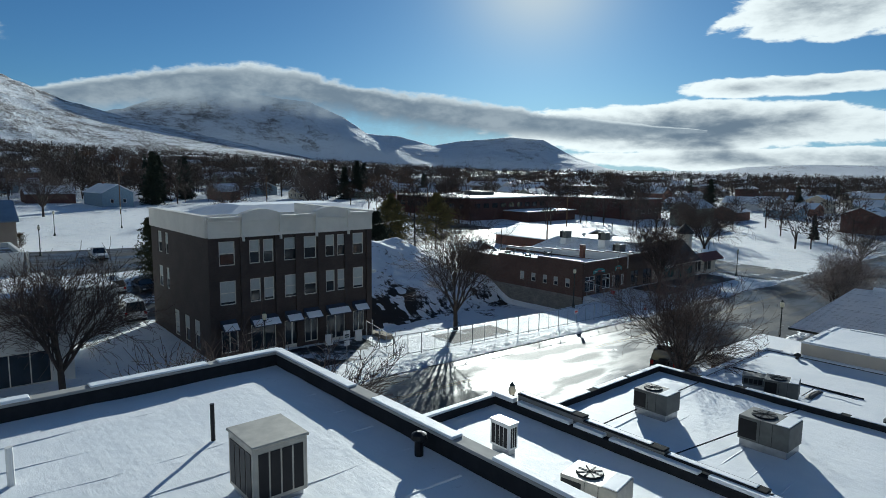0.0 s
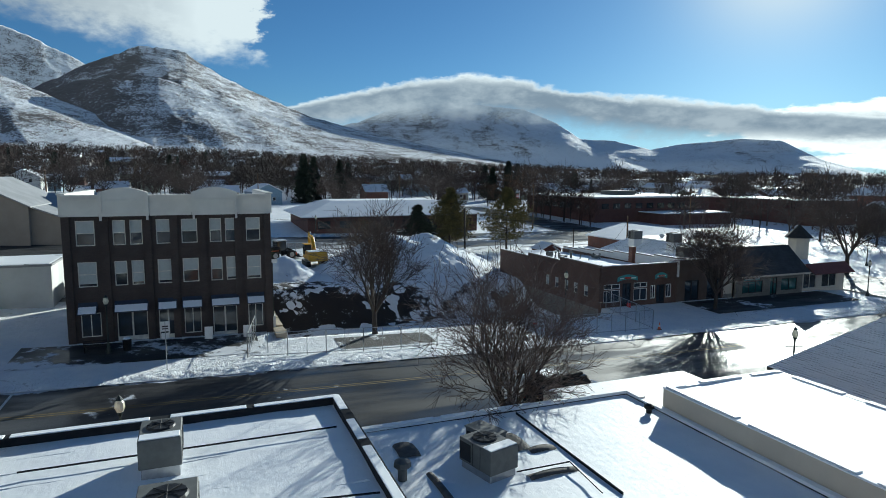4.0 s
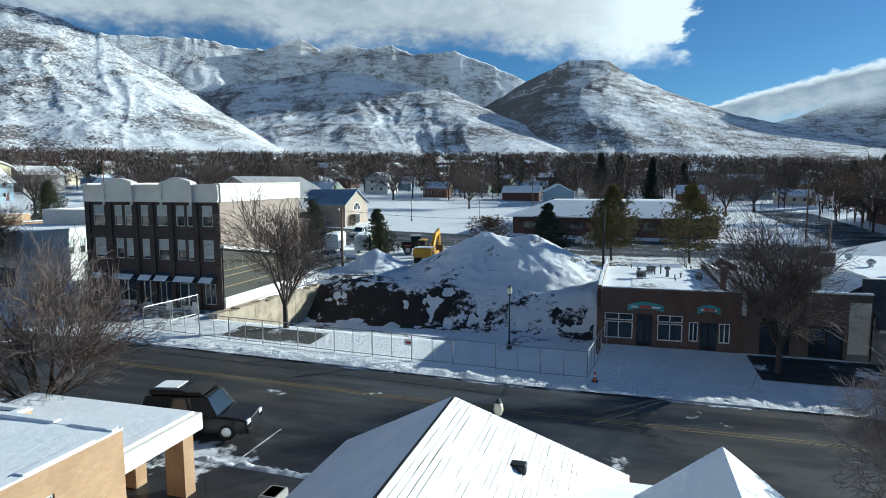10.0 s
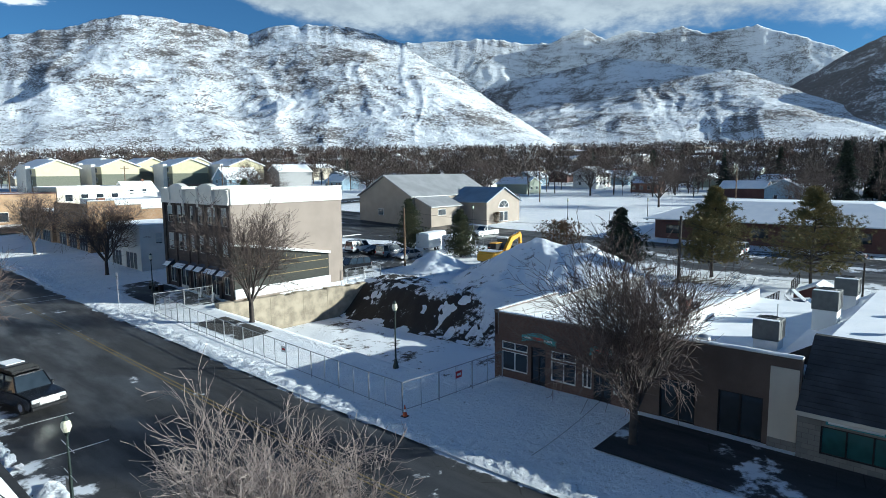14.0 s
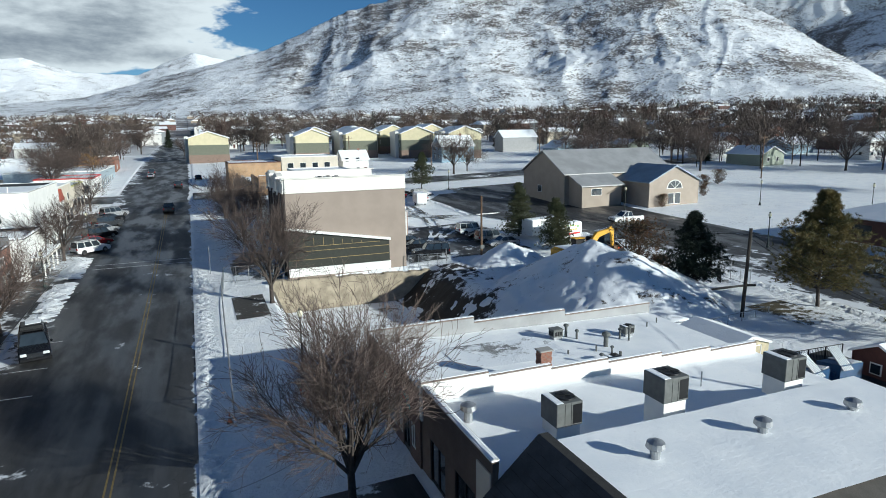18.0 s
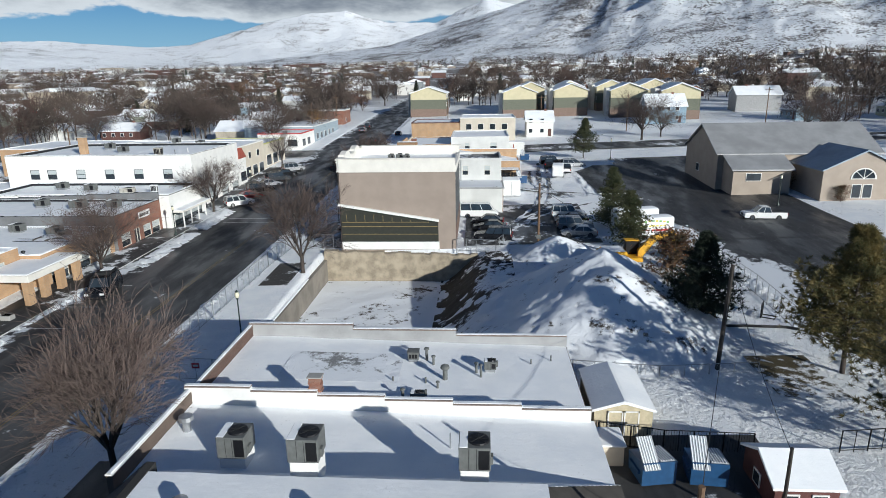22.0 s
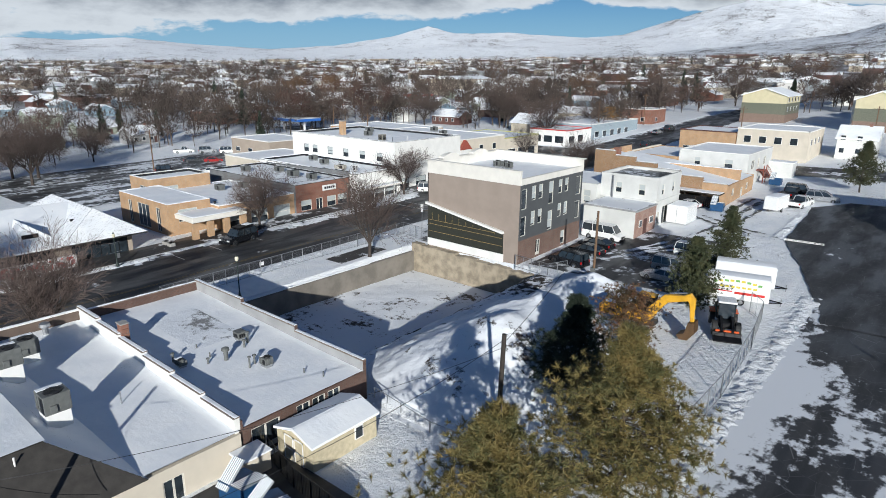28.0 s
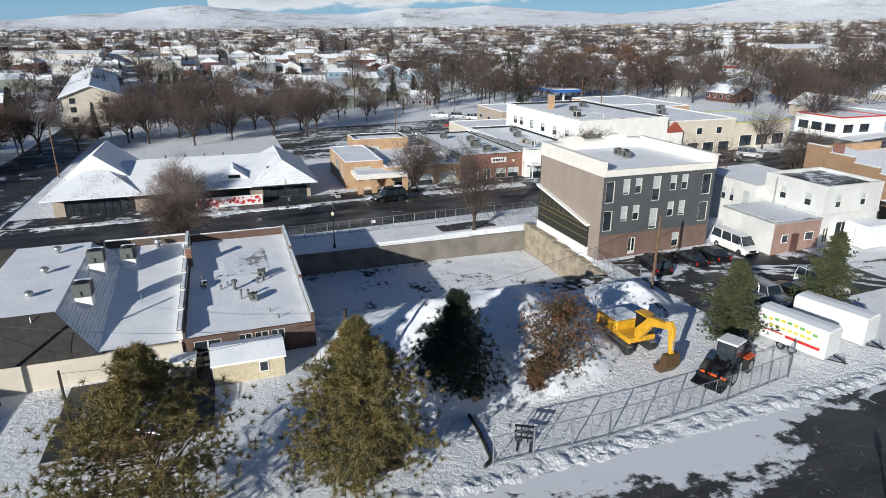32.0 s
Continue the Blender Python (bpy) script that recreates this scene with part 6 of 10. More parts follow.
for s_, z, h, reach in (("s", 5.75, 0.22, 0.16), ("e", 5.75, 0.22, 0.16), ("s", 8.95, 0.45, 0.05), ("e", 8.95, 0.45, 0.05), ("n", 8.95, 0.45, 0.05), ("w", 8.95, 0.45, 0.05)):
    cx, cy, turn = face_frame(s_, 12.2, 21.0, 25.8, 34.9)
    p = part("belt_course" if z < 6 else "parapet", bevelled(0.003, (8.8 if s_ in "ns" else 9.1) - 0.003, -reach, 0.26, z, z + h, r=0.03), OFF_WHITE, WB)
    p.matrix_basis = pose(cx, cy, 0, 0, 0, turn)
make_wall(WB, "s", 0.8, 12.19, 24.6, 35.6, 0.6, 7.6, OFF_WHITE, [(2.0, 3.0, 5.0, 6.5), (5.5, 6.3, 4.6, 6.4), (7.0, 7.8, 4.6, 6.4), (9.2, 10.4, 4.6, 6.6)], name="wing_wall")
make_wall(WB, "w", 0.8, 12.19, 24.6, 35.6, 0.6, 7.6, OFF_WHITE, [(1.2, 4.6, 1.6, 3.9, "grid"), (6.0, 9.6, 1.6, 3.9, "grid")], name="wing_wall")
make_wall(WB, "e", 0.8, 12.19, 24.6, 35.6, 0.6, 7.6, OFF_WHITE, name="wing_wall")
make_wall(WB, "n", 0.8, 12.19, 24.6, 35.6, 0.6, 7.6, OFF_WHITE, name="wing_wall")
flat_roof(WB, 1.0, 12.0, 24.8, 35.4, 7.55)
part("annex_wall", bevelled(13.2, 21.0, 18.8, 25.79, 1.0, 5.55, r=0.02), OFF_WHITE, WB)
part("annex_end", one_box(21.0, 21.12, 18.82, 25.79, 1.0, 5.5), PINK_BRICK, WB)
part("annex_roof", bevelled(13.05, 21.3, 18.65, 25.78, 5.55, 5.75, r=0.05), ROOF_GREY, WB)
part("annex_roof_snow", bevelled(13.3, 21.0, 18.9, 25.6, 5.74, 5.8, r=0.03), asphalt_look("thin_roof_snow", 0.42), WB)
add_windows(WB, "e", 13.2, 21.12, 18.8, 25.8, [(1.2, 3.2, 0.9, 1.0), (4.7, 3.2, 1.3, 1.0)], split=True)
part("annex_door", bevelled(21.12, 21.18, 21.5, 22.6, 2.0, 4.2, r=0.01), BRICK_MAROON, WB)
part("chimney_pipe", rod((14.4, 25.3, 5.7), (14.4, 25.3, 9.2), 0.09, 8), STEEL, WB)

# tan brick row beyond it; its south wall steps down towards the yard
TB = thing("tan_block", "long tan brick block with stepped parapet and snowy roofs", "building")
OCHRE_BRICK = brick_look("ochre_brick", (0.34, 0.19, 0.09), (0.25, 0.14, 0.07), (0.32, 0.28, 0.22))
make_wall(TB, "w", 1.5, 25.2, 44.5, 60.0, 1.0, 9.8, BRICK_TAN, [(1.5 + 4.6 * i, 5.0 + 4.6 * i, 2.4, 4.9, "grid") for i in range(3)])
make_wall(TB, "e", 1.5, 25.2, 44.5, 60.0, 1.6, 6.2, BRICK_TAN, [(3, 4.2, 4.2, 5.4, "grid"), (8, 9.2, 2.9, 5.0, "door"), (11, 12.2, 4.2, 5.4, "grid")])
make_wall(TB, "n", 1.5, 25.2, 44.5, 60.0, 1.0, 6.4, BRICK_TAN)
for k in range(6):
    x0, top = 1.5 + 3.95 * k, 10.2 - 0.75 * k
    part("stepped_wall", one_box(x0 + 0.006, x0 + 3.944, 44.5, 44.85, 1.0, top), OCHRE_BRICK if k < 5 else BRICK_TAN, TB)
    part("coping", bevelled(x0 - 0.02, x0 + 3.93, 44.42, 44.93, top, top + 0.1, r=0.02), CONCRETE, TB)
    part("coping_snow", bevelled(x0 + 0.1, x0 + 3.85, 44.46, 44.9, top + 0.1, top + 0.18, r=0.03), SNOW_ROOF, TB)
flat_roof(TB, 1.7, 25.1, 44.86, 52.0, 9.5, slope=-0.142)
part("party_wall", one_box(1.8, 25.0, 52.0, 52.35, 6.0, 8.0), BRICK_TAN, TB)
part("party_wall_cap", bevelled(1.8, 25.0, 51.95, 52.4, 8.0, 8.12, r=0.02), SNOW_ROOF, TB)
flat_roof(TB, 1.7, 25.1, 52.36, 59.8, 8.6, slope=-0.1)
part("brick_chimney", one_box(4.0, 5.0, 47.0, 48.0, 8.6, 10.6), BRICK_RED, TB)

# open carport with a dark board fence before the ochre wall
CP = thing("carport", "low carport with snowy roof and dark board fence", "carport")
for k, x in enumerate((16.4, 19.2, 22.0, 24.6)):
    part("post", one_box(x, x + 0.14, 42.3, 42.44, gz(x, 42.3) - 0.1, 5.0), WOOD_DARK, CP)
part("deck", bevelled(16.0, 25.0, 42.0, 44.45, 5.0, 5.16, r=0.02), WOOD_DARK, CP)
part("roof_snow", bevelled(16.1, 24.9, 42.1, 44.4, 5.15, 5.27, r=0.04), SNOW_ROOF, CP)
for k in range(28):
    part("board", one_box(16.2 + 0.31 * k, 16.49 + 0.31 * k, 42.2, 42.25, gz(16.2 + 0.31 * k, 42.2), gz(16.2 + 0.31 * k, 42.2) + 1.8), DARK_METAL, CP)

# white two-storey house at the corner, with an outside stair to its upper floor
WH = thing("white_corner_building", "white two-storey building with an outside stair and snowy roof", "building")
make_wall(WH, "s", 11.2, 23.8, 60.6, 77.3, 2.0, 9.6, OFF_WHITE, [(3.0, 4.1, 7.0, 8.5), (8.5, 10.0, 6.9, 8.5)])
make_wall(WH, "e", 11.2, 23.8, 60.6, 77.3, 2.0, 9.6, OFF_WHITE, [(2.4, 4.4, 6.7, 8.4, "grid"), (10.6, 12.2, 6.7, 8.4, "grid"), (6.6, 7.6, 6.3, 8.4, "door")])
make_wall(WH, "n", 11.2, 23.8, 60.6, 77.3, 2.0, 9.6, OFF_WHITE)
make_wall(WH, "w", 11.2, 23.8, 60.6, 77.3, 2.0, 9.6, OFF_WHITE)
flat_roof(WH, 11.4, 23.6, 60.8, 77.1, 9.55)
for s_ in "sewn":
    cx, cy, turn = face_frame(s_, 11.2, 23.8, 60.6, 77.3)
    p = part("eave_board", bevelled(0.003, (12.6 if s_ in "ns" else 16.7) - 0.003, -0.08, 0.2, 9.6, 9.75, r=0.02), WHITE, WH)
    p.matrix_basis = pose(cx, cy, 0, 0, 0, turn)
part("low_wing", bevelled(23.81, 28.2, 75.6, 79.0, 3.0, 6.9, r=0.04), OFF_WHITE, WH)
part("low_wing_roof", bevelled(23.81, 28.35, 75.5, 79.1, 6.9, 7.05, r=0.04), SNOW_ROOF, WH)
STAIR_RED = plain("weathered_red_paint", (0.22, 0.06, 0.04), 0.7)
part("landing", bevelled(23.82, 25.3, 66.6, 68.6, 6.2, 6.32, r=0.02), STAIR_RED, WH)
for k in range(14):
    part("tread", one_box(24.0, 25.2, 68.6 + 0.44 * k, 69.02 + 0.44 * k, 6.1 - 0.19 * k, 6.16 - 0.19 * k), STAIR_RED, WH)
for x in (23.95, 25.25):
    bm = bmesh.new()
    prism(bm, [(68.6, 6.25), (74.8, 3.55), (74.8, 3.25), (68.6, 5.9)], "x", x - 0.03, x + 0.03)
    part("stringer", bm, STAIR_RED, WH)
part("handrail", rod((25.25, 68.6, 7.2), (25.25, 74.8, 4.5), 0.04, 6), STAIR_RED, WH)
for k in range(15):
    y, z = 68.6 + 0.44 * k, 6.2 - 0.19 * k
    part("baluster", rod((25.25, y, z), (25.25, y, z + 1.0), 0.02, 5), STAIR_RED, WH)
for y in (66.7, 68.5):
    part("landing_post", one_box(25.1, 25.24, y, y + 0.14, gz(25, y) - 0.1, 7.2), STAIR_RED, WH)
TS = thing("tan_shop", "tan brick shop with flat snowy roof and pale cornice", "building")
make_wall(TS, "w", 1.0, 11.19, 60.3, 77.0, 1.6, 8.2, BRICK_TAN, [(1.2, 5.2, 2.6, 5.0, "grid"), (6.4, 10.4, 2.6, 5.0, "grid"), (11.6, 15.6, 2.6, 5.0, "grid")])
for s_ in "sen":
    make_wall(TS, s_, 1.0, 11.19, 60.3, 77.0, 1.6, 8.2, BRICK_TAN)
flat_roof(TS, 1.2, 11.0, 60.5, 76.8, 8.1)
cx, cy, turn = face_frame("w", 1.0, 11.19, 60.3, 77.0)
p = part("cornice", bevelled(0.0, 16.7, -0.3, 0.2, 8.2, 8.5, r=0.05), STUCCO_CREAM, TS)
p.matrix_basis = pose(cx, cy, 0, 0, 0, turn)

# farther up the street
def block(name, label, x0, x1, y0, y1, h, wall, openings_w=(), roof=SNOW_ROOF, side="w", band=None, category="building"):
    zb = min(gz(x0, y0), gz(x1, y0), gz(x0, y1))
    t = thing(name, label, category)
    part("wall", one_box(x0, x1, y0, y1, zb - 1.0, zb + h), wall, t)
    part("roof", bevelled(x0 + 0.25, x1 - 0.25, y0 + 0.25, y1 - 0.25, zb + h - 0.1, zb + h + 0.1, r=0.05), roof, t)
    for s in "wens":
        cx, cy, turn = face_frame(s, x0, x1, y0, y1)
        p = part("coping", one_box(-0.06, ((x1 - x0) if s in "ns" else (y1 - y0)) - 0.06, -0.06, 0.25, zb + h, zb + h + 0.25), band or WHITE, t)
        p.matrix_basis = pose(cx, cy, 0, 0, 0, turn)
    for s, spots in openings_w:
        add_windows(t, s, x0, x1, y0, y1, [(u, zb + z, w, hh) for u, z, w, hh in spots])
    return t


row4 = [(1 + 3.2 * i, 0.8, 2.4, 2.0) for i in range(5)]
block("corner_store", "low store with red and white fascia and snowy roof", -43, -31, 92, 106, 4.2, WHITE, [("s", [(1 + 3.6 * i, 0.8, 2.8, 2.0) for i in range(3)]), ("e", [(1, 0.8, 3, 2), (6, 0.8, 3, 2)])], band=RED)
block("long_store", "long grey-blue store with painted side wall and snowy roof", -52, -31, 106.2, 138, 4.6, plain("blue_grey_siding", (0.30, 0.36, 0.40), 0.7), [("e", [(2 + 5 * i, 0.8, 2.4, 1.8) for i in range(5)])])
block("brick_house_block", "red brick house with hipped snowy roof", -44, -32, 152, 164, 5.0, BRICK_RED, [("s", [(2, 1, 1.4, 1.4), (8, 1, 1.4, 1.4)]), ("e", [(3, 1, 1.4, 1.4)])])
block("old_theatre", "tan brick shop with a dark red sign band", -1, 12, 94, 108, 6.2, BRICK_TAN, [("s", [(1, 0.6, 3, 2), (6, 0.6, 5, 2)])], band=BRICK_MAROON)
block("old_shopfront", "pale two-storey shopfront with snowy roof", 12.2, 27, 94, 110, 7.0, STUCCO_CREAM, [("s", [(1.5 + 3.2 * i, 4.0, 1.6, 1.6) for i in range(4)]), ("e", [(2 + 4 * i, 4.0, 1.4, 1.4) for i in range(3)])])
block("yellow_hall", "tan hall building with flat snowy roof", -90, -63, 58, 77, 6.0, BRICK_TAN, [("s", row4), ("e", row4)])
block("white_storefront", "white storefront with a small red tiled gable", -60, -31, 44.1, 62, 7.4, STUCCO_CREAM, [("e", [(2 + 4 * i, 0.8, 2.8, 2.2) for i in range(4)]), ("e", [(3 + 5 * i, 4.6, 1.4, 1.4) for i in range(3)])])
block("cream_store", "cream store with a yellow-green fascia and snowy roof", -48, -31.2, 62.3, 77.5, 5.6, STUCCO_CREAM, [("e", [(1.5 + 4.4 * i, 0.7, 3.2, 2.4) for i in range(3)]), ("n", [(2 + 4 * i, 0.9, 2.2, 1.8) for i in range(3)])], band=plain("yellow_green_fascia", (0.45, 0.45, 0.16), 0.6))
block("cream_workshop", "cream-painted workshop with flat snowy roof", -74, -58.5, 14, 30, 4.6, STUCCO_CREAM, [("s", [(2, 1, 2, 1.2), (8, 1, 2, 1.2)])])
block("tan_workshop", "tan workshop with flat snowy roof", -104, -86, 34, 48, 4.4, STUCCO_BEIGE, [("s", [(2, 1, 2, 1.2), (8, 1, 2, 1.2)])])

# beige civic building east of the car park
CV = thing("civic_building", "beige stucco civic building with steep snowy metal roofs", "building")
zb = gz(70, 26)
bm = bmesh.new()
gable_walls(bm, 57, 83, 30.0, 46.0, zb - 1, 9.2, 13.4)
part("wall", bm, STUCCO_BEIGE, CV)
METAL_ROOF = plain("grey_standing_seam_roof", (0.36, 0.36, 0.36), 0.5, 0.3, 0.2, 0.3, 0.2)
bm = bmesh.new()
gable(bm, 57, 83, 30.0, 46.0, 9.2, 13.5)
part("main_roof", bm, METAL_ROOF, CV)
bm = bmesh.new()
gable_walls(bm, 69.0, 80.8, 20.0, 30.0, zb - 1, 7.8, 10.6, "y")
part("wing_wall", bm, STUCCO_BEIGE, CV)
bm = bmesh.new()
gable(bm, 69.0, 80.8, 20.0, 30.4, 7.8, 10.7, "y")
part("wing_roof", bm, plain("blue_grey_metal_roof", (0.24, 0.30, 0.36), 0.45, 0.3, 0.2, 0.3, 0.2), CV)
bm = bmesh.new()
prism(bm, [(25.5, zb - 1), (30.0, zb - 1), (30.0, 9.0), (25.5, 7.2)], "x", 58.0, 67.0)
part("porch_wall", bm, STUCCO_BEIGE, CV)
bm = bmesh.new()
prism(bm, [(25.0, 7.1), (30.2, 9.2), (30.2, 9.4), (25.0, 7.3)], "x", 57.6, 67.4)
part("porch_roof", bm, METAL_ROOF, CV)
bm = bmesh.new()
prism(bm, [(74.9 + 1.9 * math.cos(math.pi * k / 10), 6.5 + 1.7 * math.sin(math.pi * k / 10)) for k in range(11)], "y", 19.92, 19.99)
arch_window = part("arched_window", bm, WHITE, CV)
bm = bmesh.new()
prism(bm, [(74.9 + 1.65 * math.cos(math.pi * k / 10), 6.62 + 1.42 * math.sin(math.pi * k / 10)) for k in range(11)], "y", 19.88, 19.92)
part("pane", bm, GLASS, arch_window)
for k in (1, 2, 3):
    a = math.pi * k / 4
    part("glazing_bar", rod((74.9, 19.86, 6.62), (74.9 + 1.6 * math.cos(a), 19.86, 6.62 + 1.4 * math.sin(a)), 0.05, 4), WHITE, arch_window)
add_windows(CV, "s", 69, 80.8, 20, 30, [(4.4, zb + 0.2, 1.4, 2.1), (6.0, zb + 0.2, 1.4, 2.1)])
add_windows(CV, "s", 58, 67, 25.5, 30, [(2.0, 5.4, 2.4, 1.3)])
add_windows(CV, "s", 57, 83, 30, 46, [(10.3, 5.6, 1.3, 1.4), (24, 5.4, 1.6, 1.4)], split=True)
add_windows(CV, "w", 57, 83, 30, 46, [(6, 5.2, 1.6, 1.4)], split=True)

# low hipped school-like building across the car park
LH = thing("low_brick_hall", "low dark brick hall with broad snow-covered hip roof", "building")
zb = gz(85, -32)
part("wall", one_box(72.5, 98.0, -52.0, -14.5, zb - 1, zb + 3.4), BRICK_MAROON, LH)
bm = bmesh.new()
hip(bm, 70.8, 99.5, -53.5, -13.0, zb + 3.5, 80.0, 90.0, -45.0, -21.0, zb + 6.3)
part("roof", bm, SNOW_ROOF, LH)
add_windows(LH, "w", 72.5, 98, -52, -14.5, [(2 + 4.5 * i, zb + 0.9, 2.6, 1.5) for i in range(8)], DARK_METAL)

# large brick office with flat roof, and its twin
BB = thing("brick_offices", "large maroon brick offices with flat snowy roof", "building")
zb = gz(90, -108)
part("wall", one_box(82, 118, -128, -90, zb - 1.5, 8.4), BRICK_MAROON, BB)
part("roof", bevelled(81.4, 118.6, -128.6, -89.4, 8.4, 8.8, r=0.1), WHITE, BB)
part("lower_wing", one_box(72, 81.98, -126, -104, zb - 1.5, 4.6), BRICK_MAROON, BB)
part("lower_roof", bevelled(71.7, 82, -126.3, -103.7, 4.6, 4.85, r=0.08), SNOW_ROOF, BB)
part("roof_unit", one_box(94, 102, -112, -106, 8.8, 10.0), AC_GREY, BB)
add_windows(BB, "w", 82, 118, -128, -90, [(2 + 3.6 * i, 5.6, 2.2, 1.4) for i in range(9)], DARK_METAL)
add_windows(BB, "n", 82, 118, -128, -90, [(3 + 4 * i, 5.4, 2.4, 1.4) for i in range(8)], DARK_METAL)
block("brick_offices_annex", "maroon brick annex with flat snowy roof", 62, 100, -160, -142, 6.6, BRICK_MAROON, [("w", [(2 + 4 * i, 2, 2.2, 1.4) for i in range(4)])])
RB = thing("back_shops", "cluster of low brick shops with white gable roofs and parapets", "building")
zb = gz(32, -68)
part("wall", one_box(24.5, 44, -78, -62, zb - 1, 3.2), BRICK_RED, RB)
bm = bmesh.new()
gable(bm, 24.5, 44, -78, -62, 3.2, 5.0)
part("roof", bm, SNOW_ROOF, RB)
part("wall", one_box(12.1, 24.3, -71, -63.2, -0.5, 3.6), STUCCO_CREAM, RB)
part("roof", bevelled(12.1, 24.3, -71, -63.2, 3.6, 3.8, r=0.05), SNOW_ROOF, RB)

# row of three-storey apartment houses
def apartment(x, y, rz, label, w=12.0, d=20.0, z=None):
    zb = gz(x, y)
    t = thing("apartment_house", label, "building", (x, y, zb), rz, "row of apartment houses")
    bm = bmesh.new()
    gable_walls(bm, -w / 2, w / 2, -d / 2, d / 2, 3.0, 8.6, 11.0, "y")
    part("upper_wall", bm, plain("pale_yellow_siding", (0.55, 0.49, 0.32), 0.75, 0, 0.05, 0.8, 0.08), t)
    part("middle_band", one_box(-w / 2 - 0.05, w / 2 + 0.05, -d / 2 - 0.05, d / 2 + 0.05, 2.6, 6.2), plain("olive_grey_siding", (0.13, 0.135, 0.10), 0.75), t)
    part("brick_base", one_box(-w / 2 - 0.1, w / 2 + 0.1, -d / 2 - 0.1, d / 2 + 0.1, -1.5, 2.6), plain("brown_brick_base", (0.2, 0.14, 0.11), 0.8), t)
    bm = bmesh.new()
    gable(bm, -w / 2, w / 2, -d / 2, d / 2, 8.6, 11.0, "y", 0.25, 0.6)
    part("roof", bm, SNOW_ROOF, t)
    for s in "we":
        add_windows(t, s, -w / 2 - 0.1, w / 2 + 0.1, -d / 2, d / 2, [(2 + 4.4 * i, zz, 1.4, 1.5) for i in range(4) for zz in (3.6, 6.7)])
    part("bay", one_box(-w / 2 - 1.3, -w / 2 - 0.05, -d / 4, d / 4, -1, 9.4), CORNICE, t)
    return t


for x, y in ((32, 168), (50.5, 168), (69.5, 156), (83, 143)):
    apartment(x, y, -6 if y < 160 else 0, "three-storey apartment house with pale yellow gable and olive siding")
AP = apartment(-3, 186, 0, "yellow and olive apartment house with hipped snowy roof", 14, 20)
for i in range(4):
    x, y = 38 + 15 * i, 192 - 5 * i
    apartment(x, y, 0, "three-storey apartment house behind the front row", 11, 16)
house(34.5, 108, 7.5, 8, 4.2, HOUSE_WALLS[0], 0, "small white house with snowy gable roof", 2.6)
house(75, 128, 12, 9, 5.0, HOUSE_WALLS[2], 0, "pale blue Victorian house with white trim and steep snowy gables", 3.6)
house(162, -14, 13, 9, 4.0, HOUSE_WALLS[2], 10, "pale blue house with snowy roof in open ground", 2.4)
block("bank_hall", "drive-through bank with snowy hipped roof", -205, -178, 76, 92, 4.2, BRICK_RED, [("e", [(2, 0.8, 2, 2), (8, 0.8, 2, 2)])])
house(-210, 96, 18, 16, 6.0, HOUSE_WALLS[0], 0, "large white house with hipped snowy roof and porch", 3.4)
FG = thing("filling_station", "filling station with a blue and white canopy", "building", (-132, 76, gz(-132, 76)))
part("canopy", bevelled(-9, 9, -5, 5, 4.0, 4.9, r=0.05), plain("blue_canopy_paint", (0.03, 0.12, 0.4), 0.4), FG)
part("canopy_snow", bevelled(-8.8, 8.8, -4.8, 4.8, 4.88, 5.02, r=0.05), SNOW_ROOF, FG)
for px in (-6, 6):
    part("column", one_box(px - 0.25, px + 0.25, -0.25, 0.25, 0, 4.0), WHITE, FG)
FR = thing("filling_station", "filling station with a red and white canopy", "building", (-180, 190, gz(-180, 190)))
part("canopy", bevelled(-10, 10, -5, 5, 4.2, 5.2, r=0.05), RED, FR)
part("canopy_snow", bevelled(-9.8, 9.8, -4.8, 4.8, 5.18, 5.32, r=0.05), SNOW_ROOF, FR)
for px in (-6, 6):
    part("column", one_box(px - 0.25, px + 0.25, -0.25, 0.25, 0, 4.2), WHITE, FR)
# long apartment block to the west
LB = thing("long_apartments", "long three-storey apartment block with snowy gable roof", "building", (-205, -84, gz(-205, -84)), 8)
bm = bmesh.new()
gable_walls(bm, -60, 60, -8, 8, -2, 8.4, 11.4)
part("wall", bm, STUCCO_CREAM, LB)
bm = bmesh.new()
gable(bm, -60, 60, -8, 8, 8.4, 11.6, "x", 0.25, 0.8)
part("roof", bm, SNOW_ROOF, LB)
add_windows(LB, "s", -60, 60, -8, 8, [(3 + 6 * i, zz, 2.0, 1.6) for i in range(19) for zz in (1.0, 4.0)], DARK_METAL)
add_windows(LB, "e", -60, 60, -8, 8, [(2, zz, 1.6, 1.6) for zz in (1.0, 4.0, 6.6)] + [(11, zz, 1.6, 1.6) for zz in (1.0, 4.0, 6.6)], DARK_METAL)

